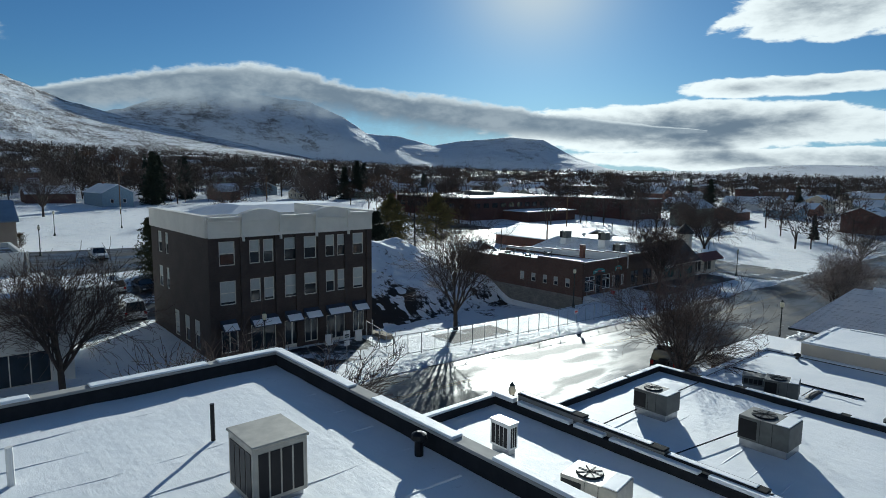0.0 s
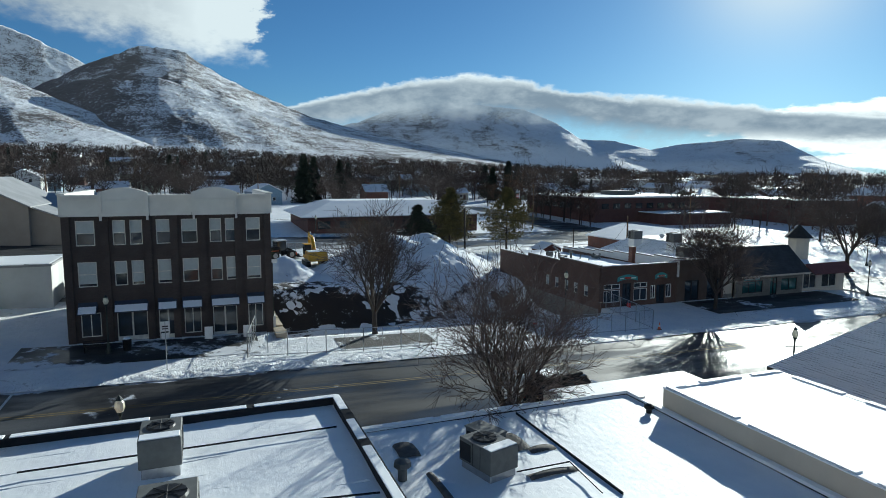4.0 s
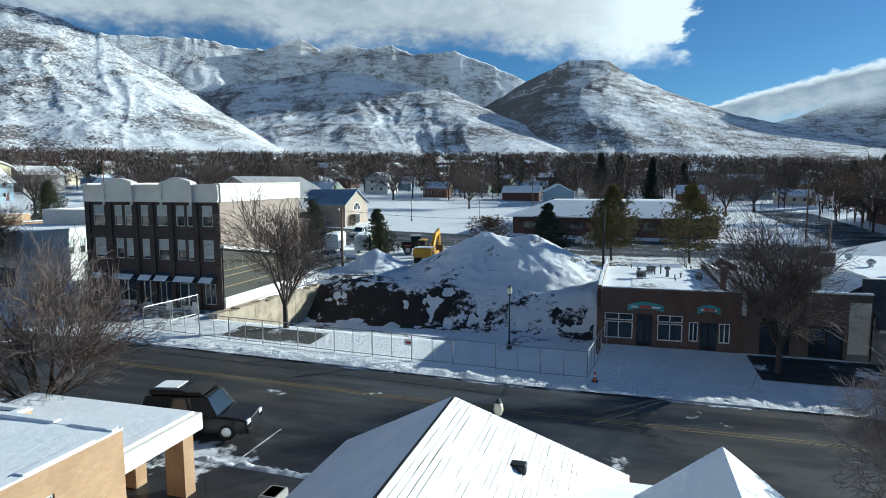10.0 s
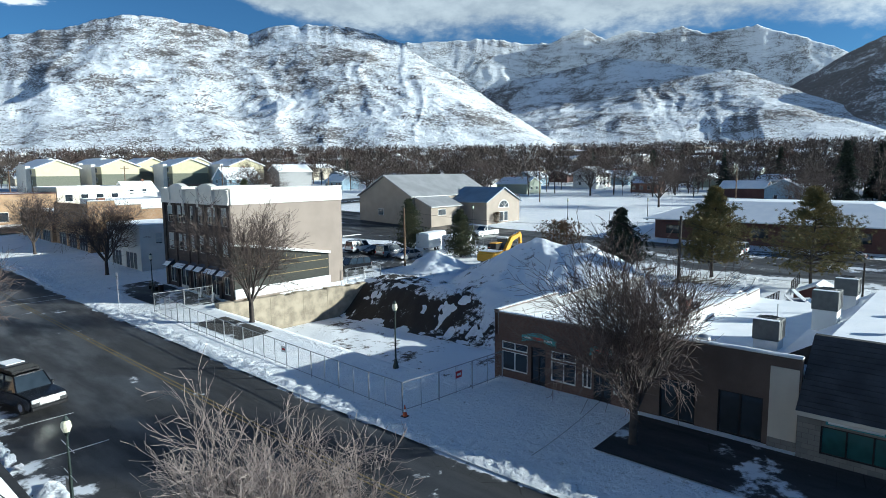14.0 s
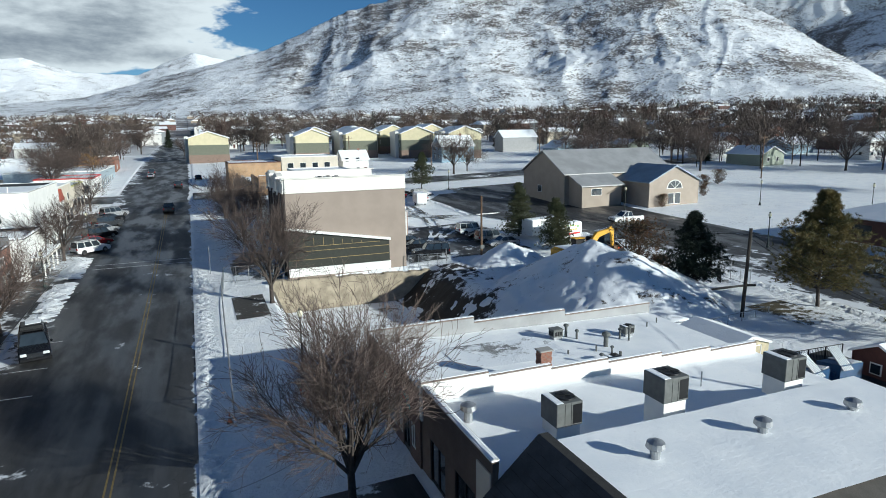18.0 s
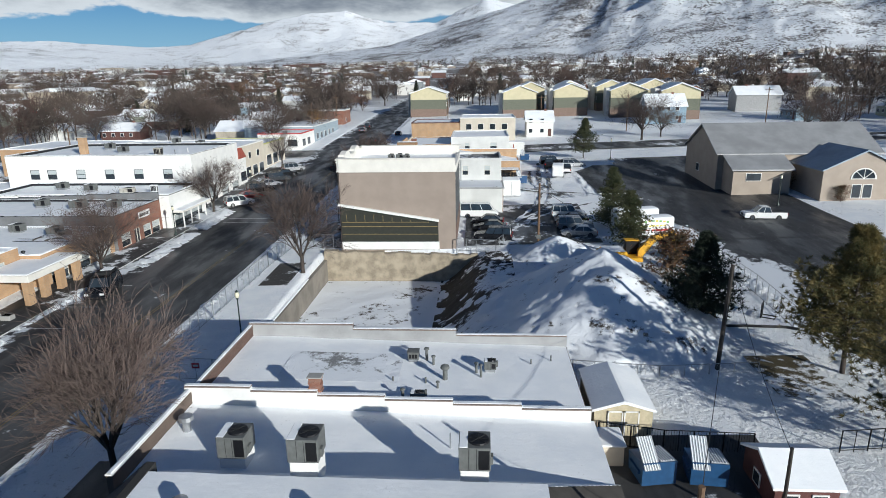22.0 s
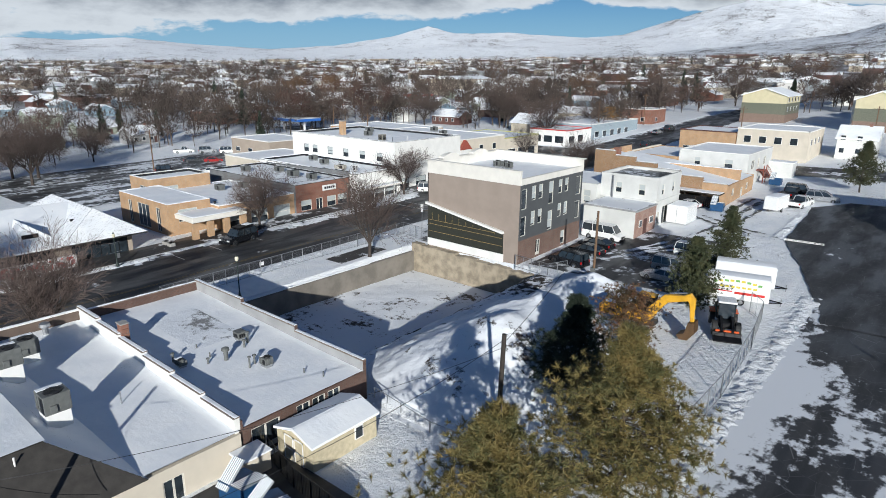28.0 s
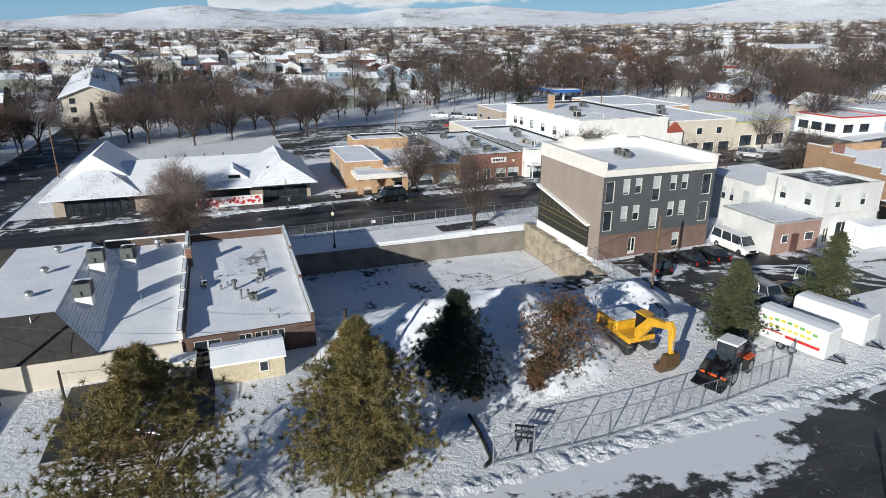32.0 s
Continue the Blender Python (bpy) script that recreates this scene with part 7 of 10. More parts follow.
# houses of the near neighbourhood
hr = random.Random(5)
taken = [(-70, 110, -95, 70)]
count = 0
for gx in range(-330, 340, 34):
    for gy in range(-330, 350, 30):
        x, y = gx + hr.uniform(-7, 7), gy + hr.uniform(-6, 6)
        r = math.hypot(x, y)
        if r > 340 or (-112 < x < 122 and -140 < y < 108) or (-30 < x < 110 and 100 < y < 215) or abs(x + 16) < 22 or (-150 < x < -60 and -60 < y < 90) or (-272 < x < -120 and -115 < y < -50) or (-235 < x < -120 and 55 < y < 115) or (118 < x < 156 and -70 < y < 50):
            continue
        if hr.random() < 0.12:
            continue
        house(x, y, hr.uniform(9, 15), hr.uniform(7.5, 10), hr.choice((2.8, 3.0, 3.2, 5.4)), hr.choice(HOUSE_WALLS), hr.choice((0, 90, 180, 270)) + hr.uniform(-4, 4), "small house with snow-covered gable roof among bare trees", hr.uniform(1.6, 2.8))
        count += 1

# ---- town and woods in the distance ----
def far_town():
    rng = random.Random(12)
    co, faces, mats = [], [], []
    for _ in range(3600):
        a = rng.uniform(0, 2 * math.pi)
        r = 340 + 2300 * rng.random() ** 1.25
        x, y = r * math.cos(a), r * math.sin(a)
        if abs(x + 16) < 12 or (r > 1500 and -20 < math.degrees(a) % 360 < 85) or (1300 < r and math.degrees(a) % 360 > 325):
            continue
        z = gz(x, y)
        grow_by = 1 + r / 2600
        w, d, h = rng.uniform(9, 16) * grow_by, rng.uniform(8, 11) * grow_by, rng.choice((3, 3, 3.2, 5.5, 6.5))
        if rng.random() < 0.05:
            w, d, h = w * 3, d * 2.2, h + 3
        if rng.random() < 0.5:
            w, d = d, w
        k = len(co)
        ridge = 0.3 if w > 40 or d > 40 else rng.uniform(1.6, 2.8)
        co += [(x - w / 2, y - d / 2, z - 2), (x + w / 2, y - d / 2, z - 2), (x + w / 2, y + d / 2, z - 2), (x - w / 2, y + d / 2, z - 2),
               (x - w / 2, y - d / 2, z + h), (x + w / 2, y - d / 2, z + h), (x + w / 2, y + d / 2, z + h), (x - w / 2, y + d / 2, z + h)]
        for q in ((0, 1, 5, 4), (1, 2, 6, 5), (2, 3, 7, 6), (3, 0, 4, 7)):
            faces.append([k + i for i in q])
            mats.append(0)
        m = len(co)
        o = 0.5
        co += [(x - w / 2 - o, y - d / 2 - o, z + h), (x + w / 2 + o, y - d / 2 - o, z + h), (x + w / 2 + o, y + d / 2 + o, z + h), (x - w / 2 - o, y + d / 2 + o, z + h)]
        co += [(x - w / 2 - o, y, z + h + ridge), (x + w / 2 + o, y, z + h + ridge)] if w > d else [(x, y - d / 2 - o, z + h + ridge), (x, y + d / 2 + o, z + h + ridge)]
        quads = ((0, 1, 5, 4), (2, 3, 4, 5), (1, 2, 5), (3, 0, 4)) if w > d else ((1, 2, 5, 4), (3, 0, 4, 5), (0, 1, 4), (2, 3, 5))
        for q in quads:
            faces.append([m + i for i in q])
            mats.append(1)
    me = bpy.data.meshes.new("far_town")
    me.from_pydata(co, [], faces)

    def walls(n, bsdf, p):
        g = n.node("ShaderNodeNewGeometry")
        c = n.node("ShaderNodeValToRGB")
        c.color_ramp.interpolation = "CONSTANT"
        for i, col in enumerate(((0.55, 0.53, 0.5), (0.3, 0.25, 0.2), (0.12, 0.06, 0.05), (0.25, 0.27, 0.28), (0.42, 0.36, 0.28), (0.62, 0.6, 0.57))):
            e = c.color_ramp.elements[i] if i < 2 else c.color_ramp.elements.new(i / 6)
            e.position, e.color = i / 6, (*col, 1)
        n.link(g.outputs["Random Per Island"], c.inputs[0])
        win = n.node("ShaderNodeTexBrick")
        n.put(bsdf.inputs["Base Color"], n.mix(n.ramp(n.noise(p, 0.45, 1.0), 0.6, 0.63, 0.0, 0.7), c.outputs[0], (0.03, 0.03, 0.035)))
        bsdf.inputs["Roughness"].default_value = 0.8

    me.materials.append(material("far_house_walls", walls))
    me.materials.append(SNOW_ROOF)
    me.polygons.foreach_set("material_index", mats)
    return tagged(new("far_town", me), "snow-roofed houses of the town stretching across the valley", "town", kind="stuff")


far_town()


def woods_look():
    def build(n, bsdf, p):
        a, b = n.noise(p, 0.05, 3.0), n.noise(p, 0.011, 3.0)
        c = n.mix(n.ramp(a, 0.35, 0.65), (0.038, 0.029, 0.024), (0.098, 0.075, 0.063))
        c = n.mix(n.ramp(n.noise(p, 0.03, 2.0), 0.56, 0.66, 0.0, 0.7), c, (0.075, 0.035, 0.026))
        c = n.mix(n.ramp(b, 0.60, 0.68, 0.0, 0.6), c, (0.17, 0.09, 0.04))
        n.put(bsdf.inputs["Base Color"], c)
        bsdf.inputs["Roughness"].default_value = 0.95
    return material("bare_woods", build)


def blades(rng, roots, tips, width):
    """Thin three-cornered blades from roots to tips, as arrays of corners."""
    side = np.cross(tips - roots, rng.normal(size=roots.shape))
    side *= (width / (np.linalg.norm(side, axis=1) + 1e-6))[:, None]
    return np.stack([roots - side, roots + side, tips], 1).reshape(-1, 3)


def far_woods(name, count, seed, evergreen, label, mat):
    """Garden trees of the town: trunk, limbs and a cloud of fine twigs each."""
    rng = np.random.RandomState(seed)
    spots = np.array(HOUSE_SPOTS)
    corners = []
    n = 0
    while n < count:
        a = rng.rand() * 2 * math.pi
        r = 112 + 1750 * rng.rand() ** 1.4
        x, y = r * math.cos(a), r * math.sin(a)
        if abs(x + 16) < 17 and y > -340 or (r < 190 and (-112 < x < 126 and -80 < y < 112)) or (-30 < x < 112 and 98 < y < 215) or (-125 < x < -60 and -30 < y < 95) or (120 < x < 158 and -75 < y < 52):
            continue
        if r < 400 and np.min(np.hypot(spots[:, 0] - x, spots[:, 1] - y)) < 8.5:
            continue
        if (abs((x - 45) % 115) < 6 or abs((y + 78) % 120) < 6) and r < 900:      # streets between the gardens
            continue
        if -12 < x < 175 and -330 < y < -88 and rng.rand() < 0.8:                  # the open park to the south
            continue
        if x < -100 and -150 < y < 60 and r < 480 and rng.rand() < 0.6:                # open yards to the west
            continue
        z = gz(x, y)
        H = rng.uniform(6, 15) * (1 + r / 5000)
        k = 280 if r < 300 else (120 if r < 600 else (46 if r < 1000 else 20))
        wide = np.full(k, 0.036 * (1 + r / 85))
        p = rng.normal(size=(k, 3))
        p /= np.linalg.norm(p, axis=1)[:, None]
        at = np.array((x, y, z))
        if evergreen:
            u = rng.rand(k) ** 0.7
            reach = H * 0.24 * u + 0.2
            roots = at + np.stack([p[:, 0] * reach * 0.2, p[:, 1] * reach * 0.2, H * (1.02 - u * 0.92)], 1)
            tips = at + np.stack([p[:, 0] * reach, p[:, 1] * reach, H * (1.0 - u * 0.95)], 1)
            corners.append(blades(rng, roots, tips, wide * 4.5))
        else:
            c = at + (0, 0, H * 0.58)
            rad = np.array((H * 0.36, H * 0.36, H * 0.42))
            body = p * rng.uniform(0.25, 0.85, (k, 1)) ** 0.6
            body[:, 2] = np.where(body[:, 2] < -0.55, -body[:, 2], body[:, 2])
            roots = c + body * rad
            tips = roots + (p * 0.55 + rng.normal(size=(k, 3)) * 0.35 + (0, 0, 0.35)) * H * 0.15
            corners.append(blades(rng, roots, tips, wide))
            q = p[:7]
            corners.append(blades(rng, at + np.stack([q[:, 0] * 0, q[:, 1] * 0, H * rng.uniform(0.15, 0.4, 7)], 1), c + q * rad * 0.9, np.full(7, 0.05 + H * 0.006)))
        corners.append(blades(rng, np.repeat(at[None], 3, 0) - (0, 0, 0.4), np.repeat((at + (0, 0, H * 0.75))[None], 3, 0) + rng.normal(size=(3, 3)) * 0.4, np.full(3, 0.06 + H * 0.009)))
        n += 1
    co = np.concatenate(corners)
    me = bpy.data.meshes.new(name)
    me.vertices.add(len(co))
    me.vertices.foreach_set("co", co.ravel())
    me.loops.add(len(co))
    me.loops.foreach_set("vertex_index", np.arange(len(co), dtype=np.int32))
    me.polygons.add(len(co) // 3)
    me.polygons.foreach_set("loop_start", np.arange(0, len(co), 3, dtype=np.int32))
    me.update(calc_edges=True)
    me.validate()
    me.materials.append(mat)
    return tagged(new(name, me), label, "trees", kind="stuff")


far_woods("far_woods", 13000, 4, False, "bare brown trees filling the gardens of the town", woods_look())
far_woods("far_evergreens", 420, 9, True, "dark evergreen trees scattered among the bare gardens", plain("far_evergreen_needles", (0.022, 0.034, 0.022), 0.9, 0, 0.3, 0.2, 0.4, 0.0))

# ---- vehicles ----


def wheel(parent, x, y, r=0.36, w=0.24, turn=0):
    bm = bmesh.new()
    tube(bm, [(x, y - w / 2, r), (x, y - w / 2 + 0.03, r), (x, y + w / 2 - 0.03, r), (x, y + w / 2, r)], [r * 0.9, r, r, r * 0.9], 16)
    tyre = part("wheel", bm, RUBBER, parent)
    bm = bmesh.new()
    tube(bm, [(x, y - w / 2 - 0.012, r), (x, y + w / 2 + 0.012, r)], [r * 0.58, r * 0.58], 12)
    part("rim", bm, CHROME if r < 0.45 else STEEL, tyre)
    return tyre


def car(name, label, x, y, rz, paint, kind="suv", group="parked cars", z=None, lights=True, snowy=False):
    """A car along its own x axis, nose to +x: car > body, cabin, glass, wheels, lamps, bumpers, mirrors."""
    L, Wd, H = {"suv": (4.9, 1.95, 1.86), "sedan": (4.7, 1.8, 1.45), "van": (5.8, 2.0, 2.2), "minivan": (5.0, 1.95, 1.75), "pickup": (5.7, 2.0, 1.85)}[kind]
    t = thing(name, label, "car", (x, y, gz(x, y) - 0.12 if z is None else z), rz, group)
    h = Wd / 2
    belt = {"suv": 1.08, "sedan": 0.92, "van": 1.25, "minivan": 1.02, "pickup": 1.1}[kind]
    nose = {"suv": 1.0, "sedan": 0.75, "van": 0.95, "minivan": 0.9, "pickup": 1.02}[kind]
    bm = bmesh.new()
    prism(bm, [(-L / 2, 0.42), (-L / 2 + 0.08, 0.28), (L / 2 - 0.15, 0.28), (L / 2, 0.45), (L / 2 - 0.03, nose - 0.15), (L / 2 - 0.25, nose - 0.03), (L * 0.24, belt), (-L / 2 + 0.05, belt), (-L / 2, belt - 0.2)], "y", -h, h)
    bmesh.ops.bevel(bm, geom=bm.edges[:], offset=0.07, segments=2, affect="EDGES")
    part("body", bm, paint, t, smooth=False)
    roof = {"suv": (-L / 2 + 0.2, L * 0.12), "sedan": (-L * 0.24, L * 0.04), "van": (-L / 2 + 0.12, L * 0.27), "minivan": (-L / 2 + 0.3, L * 0.10), "pickup": (-L * 0.08, L * 0.10)}[kind]
    base = {"suv": (-L / 2 + 0.06, L * 0.22), "sedan": (-L * 0.40, L * 0.20), "van": (-L / 2 + 0.05, L * 0.38), "minivan": (-L / 2 + 0.08, L * 0.30), "pickup": (-L * 0.13, L * 0.24)}[kind]
    bm = bmesh.new()
    lo = [bm.verts.new(p) for p in ((base[0], -h + 0.06, belt - 0.02), (base[1], -h + 0.06, belt - 0.02), (base[1], h - 0.06, belt - 0.02), (base[0], h - 0.06, belt - 0.02))]
    hi = [bm.verts.new(p) for p in ((roof[0], -h + 0.24, H - 0.05), (roof[1], -h + 0.24, H - 0.05), (roof[1], h - 0.24, H - 0.05), (roof[0], h - 0.24, H - 0.05))]
    for k in range(4):
        bm.faces.new((lo[k], lo[(k + 1) % 4], hi[(k + 1) % 4], hi[k]))
    bm.faces.new(hi)
    cabin = part("glasshouse", bm, GLASS, t)
    bm = bmesh.new()
    box(bm, roof[0] - 0.03, roof[1] + 0.03, -h + 0.22, h - 0.22, H - 0.06, H)
    bmesh.ops.bevel(bm, geom=bm.edges[:], offset=0.03, segments=2, affect="EDGES")
    part("roof_panel", bm, SNOW_ROOF if snowy else paint, cabin)
    for sy in (-1, 1):
        mids = [0.5] if kind in ("pickup", "sedan") else [0.33, 0.66]
        for f in [0.0, *mids, 1.0]:
            a = (base[0] + (base[1] - base[0]) * f, sy * (h - 0.05), belt - 0.03)
            b = (roof[0] + (roof[1] - roof[0]) * f, sy * (h - 0.23), H - 0.05)
            part("pillar", rod(a, b, 0.045, 4), paint, cabin)
        part("mirror", bevelled(base[1] - 0.35, base[1] - 0.2, sy * (h + 0.1) - 0.09, sy * (h + 0.1) + 0.09, belt, belt + 0.16, r=0.03), paint, t)
        part("headlamp", bevelled(L / 2 - 0.22, L / 2 + 0.005, sy * (h - 0.3) - 0.2, sy * (h - 0.3) + 0.2, nose - 0.32, nose - 0.12, r=0.03), HEADLAMP, t)
        part("tail_lamp", bevelled(-L / 2 - 0.015, -L / 2 + 0.1, sy * (h - 0.16) - 0.11, sy * (h - 0.16) + 0.11, belt - 0.35, belt - 0.05, r=0.02), TAILLAMP, t)
    part("grille", one_box(L / 2 - 0.06, L / 2 + 0.012, -h * 0.5, h * 0.5, 0.55, nose - 0.14), CHROME if kind in ("suv", "pickup") else DARK_METAL, t)
    part("bumper", bevelled(L / 2 - 0.1, L / 2 + 0.06, -h + 0.05, h - 0.05, 0.3, 0.52, r=0.04), DARK_METAL, t)
    part("bumper", bevelled(-L / 2 - 0.06, -L / 2 + 0.1, -h + 0.05, h - 0.05, 0.3, 0.55, r=0.04), DARK_METAL, t)
    r = 0.38 if kind in ("suv", "pickup", "van") else 0.33
    for wx in (-L * 0.3, L * 0.31):
        for sy in (-1, 1):
            wheel(t, wx, sy * (h - 0.1), r)
    if kind == "pickup":
        part("bed", one_box(-L / 2 + 0.12, -L * 0.14, -h + 0.12, h - 0.12, belt - 0.01, belt + 0.02), DARK_METAL, t)
    if kind in ("suv", "minivan"):
        for sy in (-1, 1):
            part("roof_rail", rod((roof[0] + 0.2, sy * (h - 0.34), H + 0.05), (roof[1] - 0.1, sy * (h - 0.34), H + 0.05), 0.025), DARK_METAL, t)
    return t


suv = car("parked_suv", "black off-road estate car with roof boxes parked at the kerb", -22.8, -15.0, -78, CAR_BLACK, "suv")
suv.matrix_basis = suv.matrix_basis @ Matrix.Scale(1.12, 4)
part("roof_box", bevelled(-2.1, -0.5, -0.7, 0.65, 1.9, 2.12, r=0.04), DARK_METAL, suv)
part("roof_box_snow", bevelled(-2.0, -0.9, -0.4, 0.6, 2.115, 2.16, r=0.02), SNOW_ROOF, suv)
rack = part("roof_rack", bevelled(-0.45, 0.35, -0.72, 0.72, 1.9, 2.05, r=0.02), DARK_METAL, suv)
for k in range(6):
    part("slat", one_box(-0.42 + 0.13 * k, -0.36 + 0.13 * k, -0.7, 0.7, 2.052, 2.085), RUBBER, rack)
part("spare_wheel", bevelled(-2.68, -2.46, -0.35, 0.35, 0.65, 1.3, r=0.12), RUBBER, suv)
car("minivan", "dark grey people carrier on the wet street", -13.2, 104.0, 92, CAR_GREY, "minivan", "cars on the street")
paints = [(CAR_WHITE, "white"), (CAR_RED, "red"), (CAR_BLACK, "black"), (CAR_SILVER, "silver"), (CAR_GREY, "grey"), (CAR_BLACK, "black"), (CAR_SILVER, "silver")]
for i, (paint, word) in enumerate(paints):
    car("parked_car", word + " car parked at an angle before the western shops", -24.0, 27.5 + i * 5.4, 38, paint, "suv" if i % 2 == 0 else "sedan", "cars parked at an angle")
car("pickup_truck", "dark pickup truck driving up the street", -14.5, 62.0, 90, CAR_GREY, "pickup", "cars on the street")
car("passenger_van", "white passenger van parked behind the brick building", 17.4, 17.0, 0, CAR_WHITE, "van")
car("parked_car", "black saloon car parked behind the brick building", 18.6, 12.6, 175, CAR_BLACK, "sedan")
car("parked_car", "dark grey car parked behind the brick building", 18.9, 9.2, 178, CAR_BLACK, "sedan")
car("parked_car", "black car parked behind the brick building", 19.3, 4.0, 172, CAR_BLACK, "suv")
for i, (paint, word) in enumerate(((CAR_WHITE, "white"), (CAR_BLACK, "black"), (CAR_SILVER, "silver"), (CAR_SILVER, "silver"))):
    car("parked_car", word + " car parked in the snowy yard", 30.6, 15.4 - i * 3.5, 180 if i % 2 else 0, paint, "sedan" if i % 2 else "suv")
car("pickup_truck", "white pickup truck parked at the car park's edge", 57.0, 11.2, 176, CAR_WHITE, "pickup")
for x, y, rz, paint, word, kind in ((66, -44, 90, CAR_SILVER, "silver", "sedan"), (60, -30, 90, CAR_WHITE, "white", "suv"), (63, -30, 90, CAR_WHITE, "white", "suv"), (35.0, 50.5, 80, CAR_WHITE, "white", "pickup"), (37, 56, 10, CAR_SILVER, "silver", "minivan"), (33, 60, 5, CAR_BLACK, "black", "suv"),
                                     (-118, 27, 60, CAR_WHITE, "white", "pickup"), (-112, 31, 60, CAR_SILVER, "silver", "suv"), (-106, 34, 60, CAR_WHITE, "white", "suv"), (-100, 20, 60, CAR_GREY, "grey", "sedan"), (-95, 23, 60, CAR_RED, "red", "sedan"), (-90, 8, 60, CAR_BLACK, "black", "suv"), (-85, 11, 60, CAR_SILVER, "silver", "sedan"), (-80, 14, 60, CAR_WHITE, "white", "sedan"),
                                     (100, 66, 0, CAR_WHITE, "white", "pickup"), (112, 64, 0, CAR_SILVER, "silver", "suv"), (20.2, 40.9, 174, CAR_WHITE, "white", "sedan"), (32.2, 57.0, 84, CAR_BLACK, "black", "pickup"), (-21, 130, 90, CAR_SILVER, "silver", "sedan"), (-21, 140, 90, CAR_GREY, "grey", "suv"), (-8, 120, 90, CAR_BLACK, "black", "sedan")):
    car("parked_car", word + " car parked in the snowy town", x, y, rz, paint, kind, "cars about the town")

# ---- yellow excavator on tracks ----
EX = thing("excavator", "yellow crawler excavator parked on the snow beside the earth heap", "excavator", (33.4, -9.2, gz(33.4, -9.2)), 2)
for sy in (-1, 1):
    bm = bmesh.new()
    prism(bm, [(-1.9, 0.35), (-1.6, 0.0), (1.6, 0.0), (1.9, 0.35), (1.75, 0.8), (-1.75, 0.8)], "y", sy * 1.15 - 0.3, sy * 1.15 + 0.3)
    bmesh.ops.bevel(bm, geom=bm.edges[:], offset=0.06, segments=1, affect="EDGES")
    tr = part("track", bm, RUBBER, EX)
    for k in range(12):
        part("track_plate", one_box(-1.7 + 0.3 * k, -1.5 + 0.3 * k, sy * 1.15 - 0.31, sy * 1.15 + 0.31, 0.8, 0.84), STEEL, tr)
part("turntable", bevelled(-0.9, 0.9, -0.85, 0.85, 0.7, 1.05, r=0.05), DARK_METAL, EX)
part("engine_housing", bevelled(-2.5, 0.0, -1.3, 1.3, 1.05, 2.2, r=0.12), YELLOW, EX)
part("counterweight", bevelled(-2.9, -2.45, -1.3, 1.3, 0.95, 2.0, r=0.15), YELLOW, EX)
part("upper_deck", bevelled(0.0, 1.7, -1.3, 1.3, 1.05, 1.5, r=0.06), YELLOW, EX)
cab = part("cab", bevelled(0.15, 1.65, 0.35, 1.3, 1.5, 3.0, r=0.1), DARK_METAL, EX)
part("cab_glass", one_box(0.3, 1.5, 1.3, 1.315, 1.9, 2.85), GLASS, cab)
part("cab_glass", one_box(1.65, 1.665, 0.45, 1.2, 1.75, 2.85), GLASS, cab)
part("cab_roof", bevelled(0.1, 1.7, 0.3, 1.35, 2.98, 3.1, r=0.04), YELLOW, cab)
bm = bmesh.new()
prism(bm, [(1.3, 1.5), (1.8, 1.4), (3.1, 3.15), (5.0, 3.75), (4.95, 4.15), (2.75, 3.8), (1.3, 2.2)], "y", -0.55, -0.1)
bmesh.ops.bevel(bm, geom=bm.edges[:], offset=0.04, segments=1, affect="EDGES")
boom = part("boom", bm, YELLOW, EX)
bm = bmesh.new()
prism(bm, [(4.4, 4.1), (4.95, 4.4), (5.38, 3.9), (5.45, 1.9), (5.15, 1.85), (4.9, 3.5)], "y", -0.5, -0.15)
bmesh.ops.bevel(bm, geom=bm.edges[:], offset=0.04, segments=1, affect="EDGES")
part("stick", bm, YELLOW, EX)
bm = bmesh.new()
prism(bm, [(5.6, 1.95), (5.7, 1.0), (5.2, 0.3), (4.5, 0.25), (4.25, 0.6), (4.9, 0.9), (5.1, 1.9)], "y", -0.95, 0.3)
part("bucket", bm, plain("rusty_bucket_steel", (0.12, 0.07, 0.035), 0.6, 0.4), EX)
for p, q in (((1.6, -0.33, 1.6), (2.8, -0.33, 3.0)), ((3.2, -0.33, 4.0), (4.6, -0.33, 4.35)), ((5.25, -0.33, 3.7), (5.5, -0.33, 2.2))):
    part("hydraulic_ram", rod(p, q, 0.07, 8), CHROME, EX)
part("snow_on_deck", bevelled(-2.4, -0.2, -1.2, 1.2, 2.19, 2.26, r=0.05), SNOW_ROOF, EX)
part("logo_plate", one_box(-2.0, -1.2, -1.315, -1.302, 1.4, 1.7), DARK_METAL, EX)

# ---- orange loader ----
LD = thing("wheel_loader", "orange and black wheel loader with a glass cab", "loader", (40.3, -5.4, gz(40.3, -5.4)), -68)
part("rear_hood", bevelled(-2.4, -0.4, -0.75, 0.75, 0.9, 1.9, r=0.1), DARK_METAL, LD)
part("front_frame", bevelled(-0.2, 1.5, -0.6, 0.6, 0.7, 1.25, r=0.08), DARK_METAL, LD)
cab = part("cab", bevelled(-0.9, 0.5, -0.7, 0.7, 1.25, 2.75, r=0.08), GLASS, LD)
part("cab_roof", bevelled(-1.0, 0.6, -0.78, 0.78, 2.72, 2.88, r=0.05), CAR_WHITE, cab)
for a, b in ((-0.88, -0.68), (0.48, -0.68), (-0.88, 0.68), (0.48, 0.68)):
    part("cab_post", rod((a, b, 1.25), (a, b, 2.75), 0.05, 5), DARK_METAL, cab)
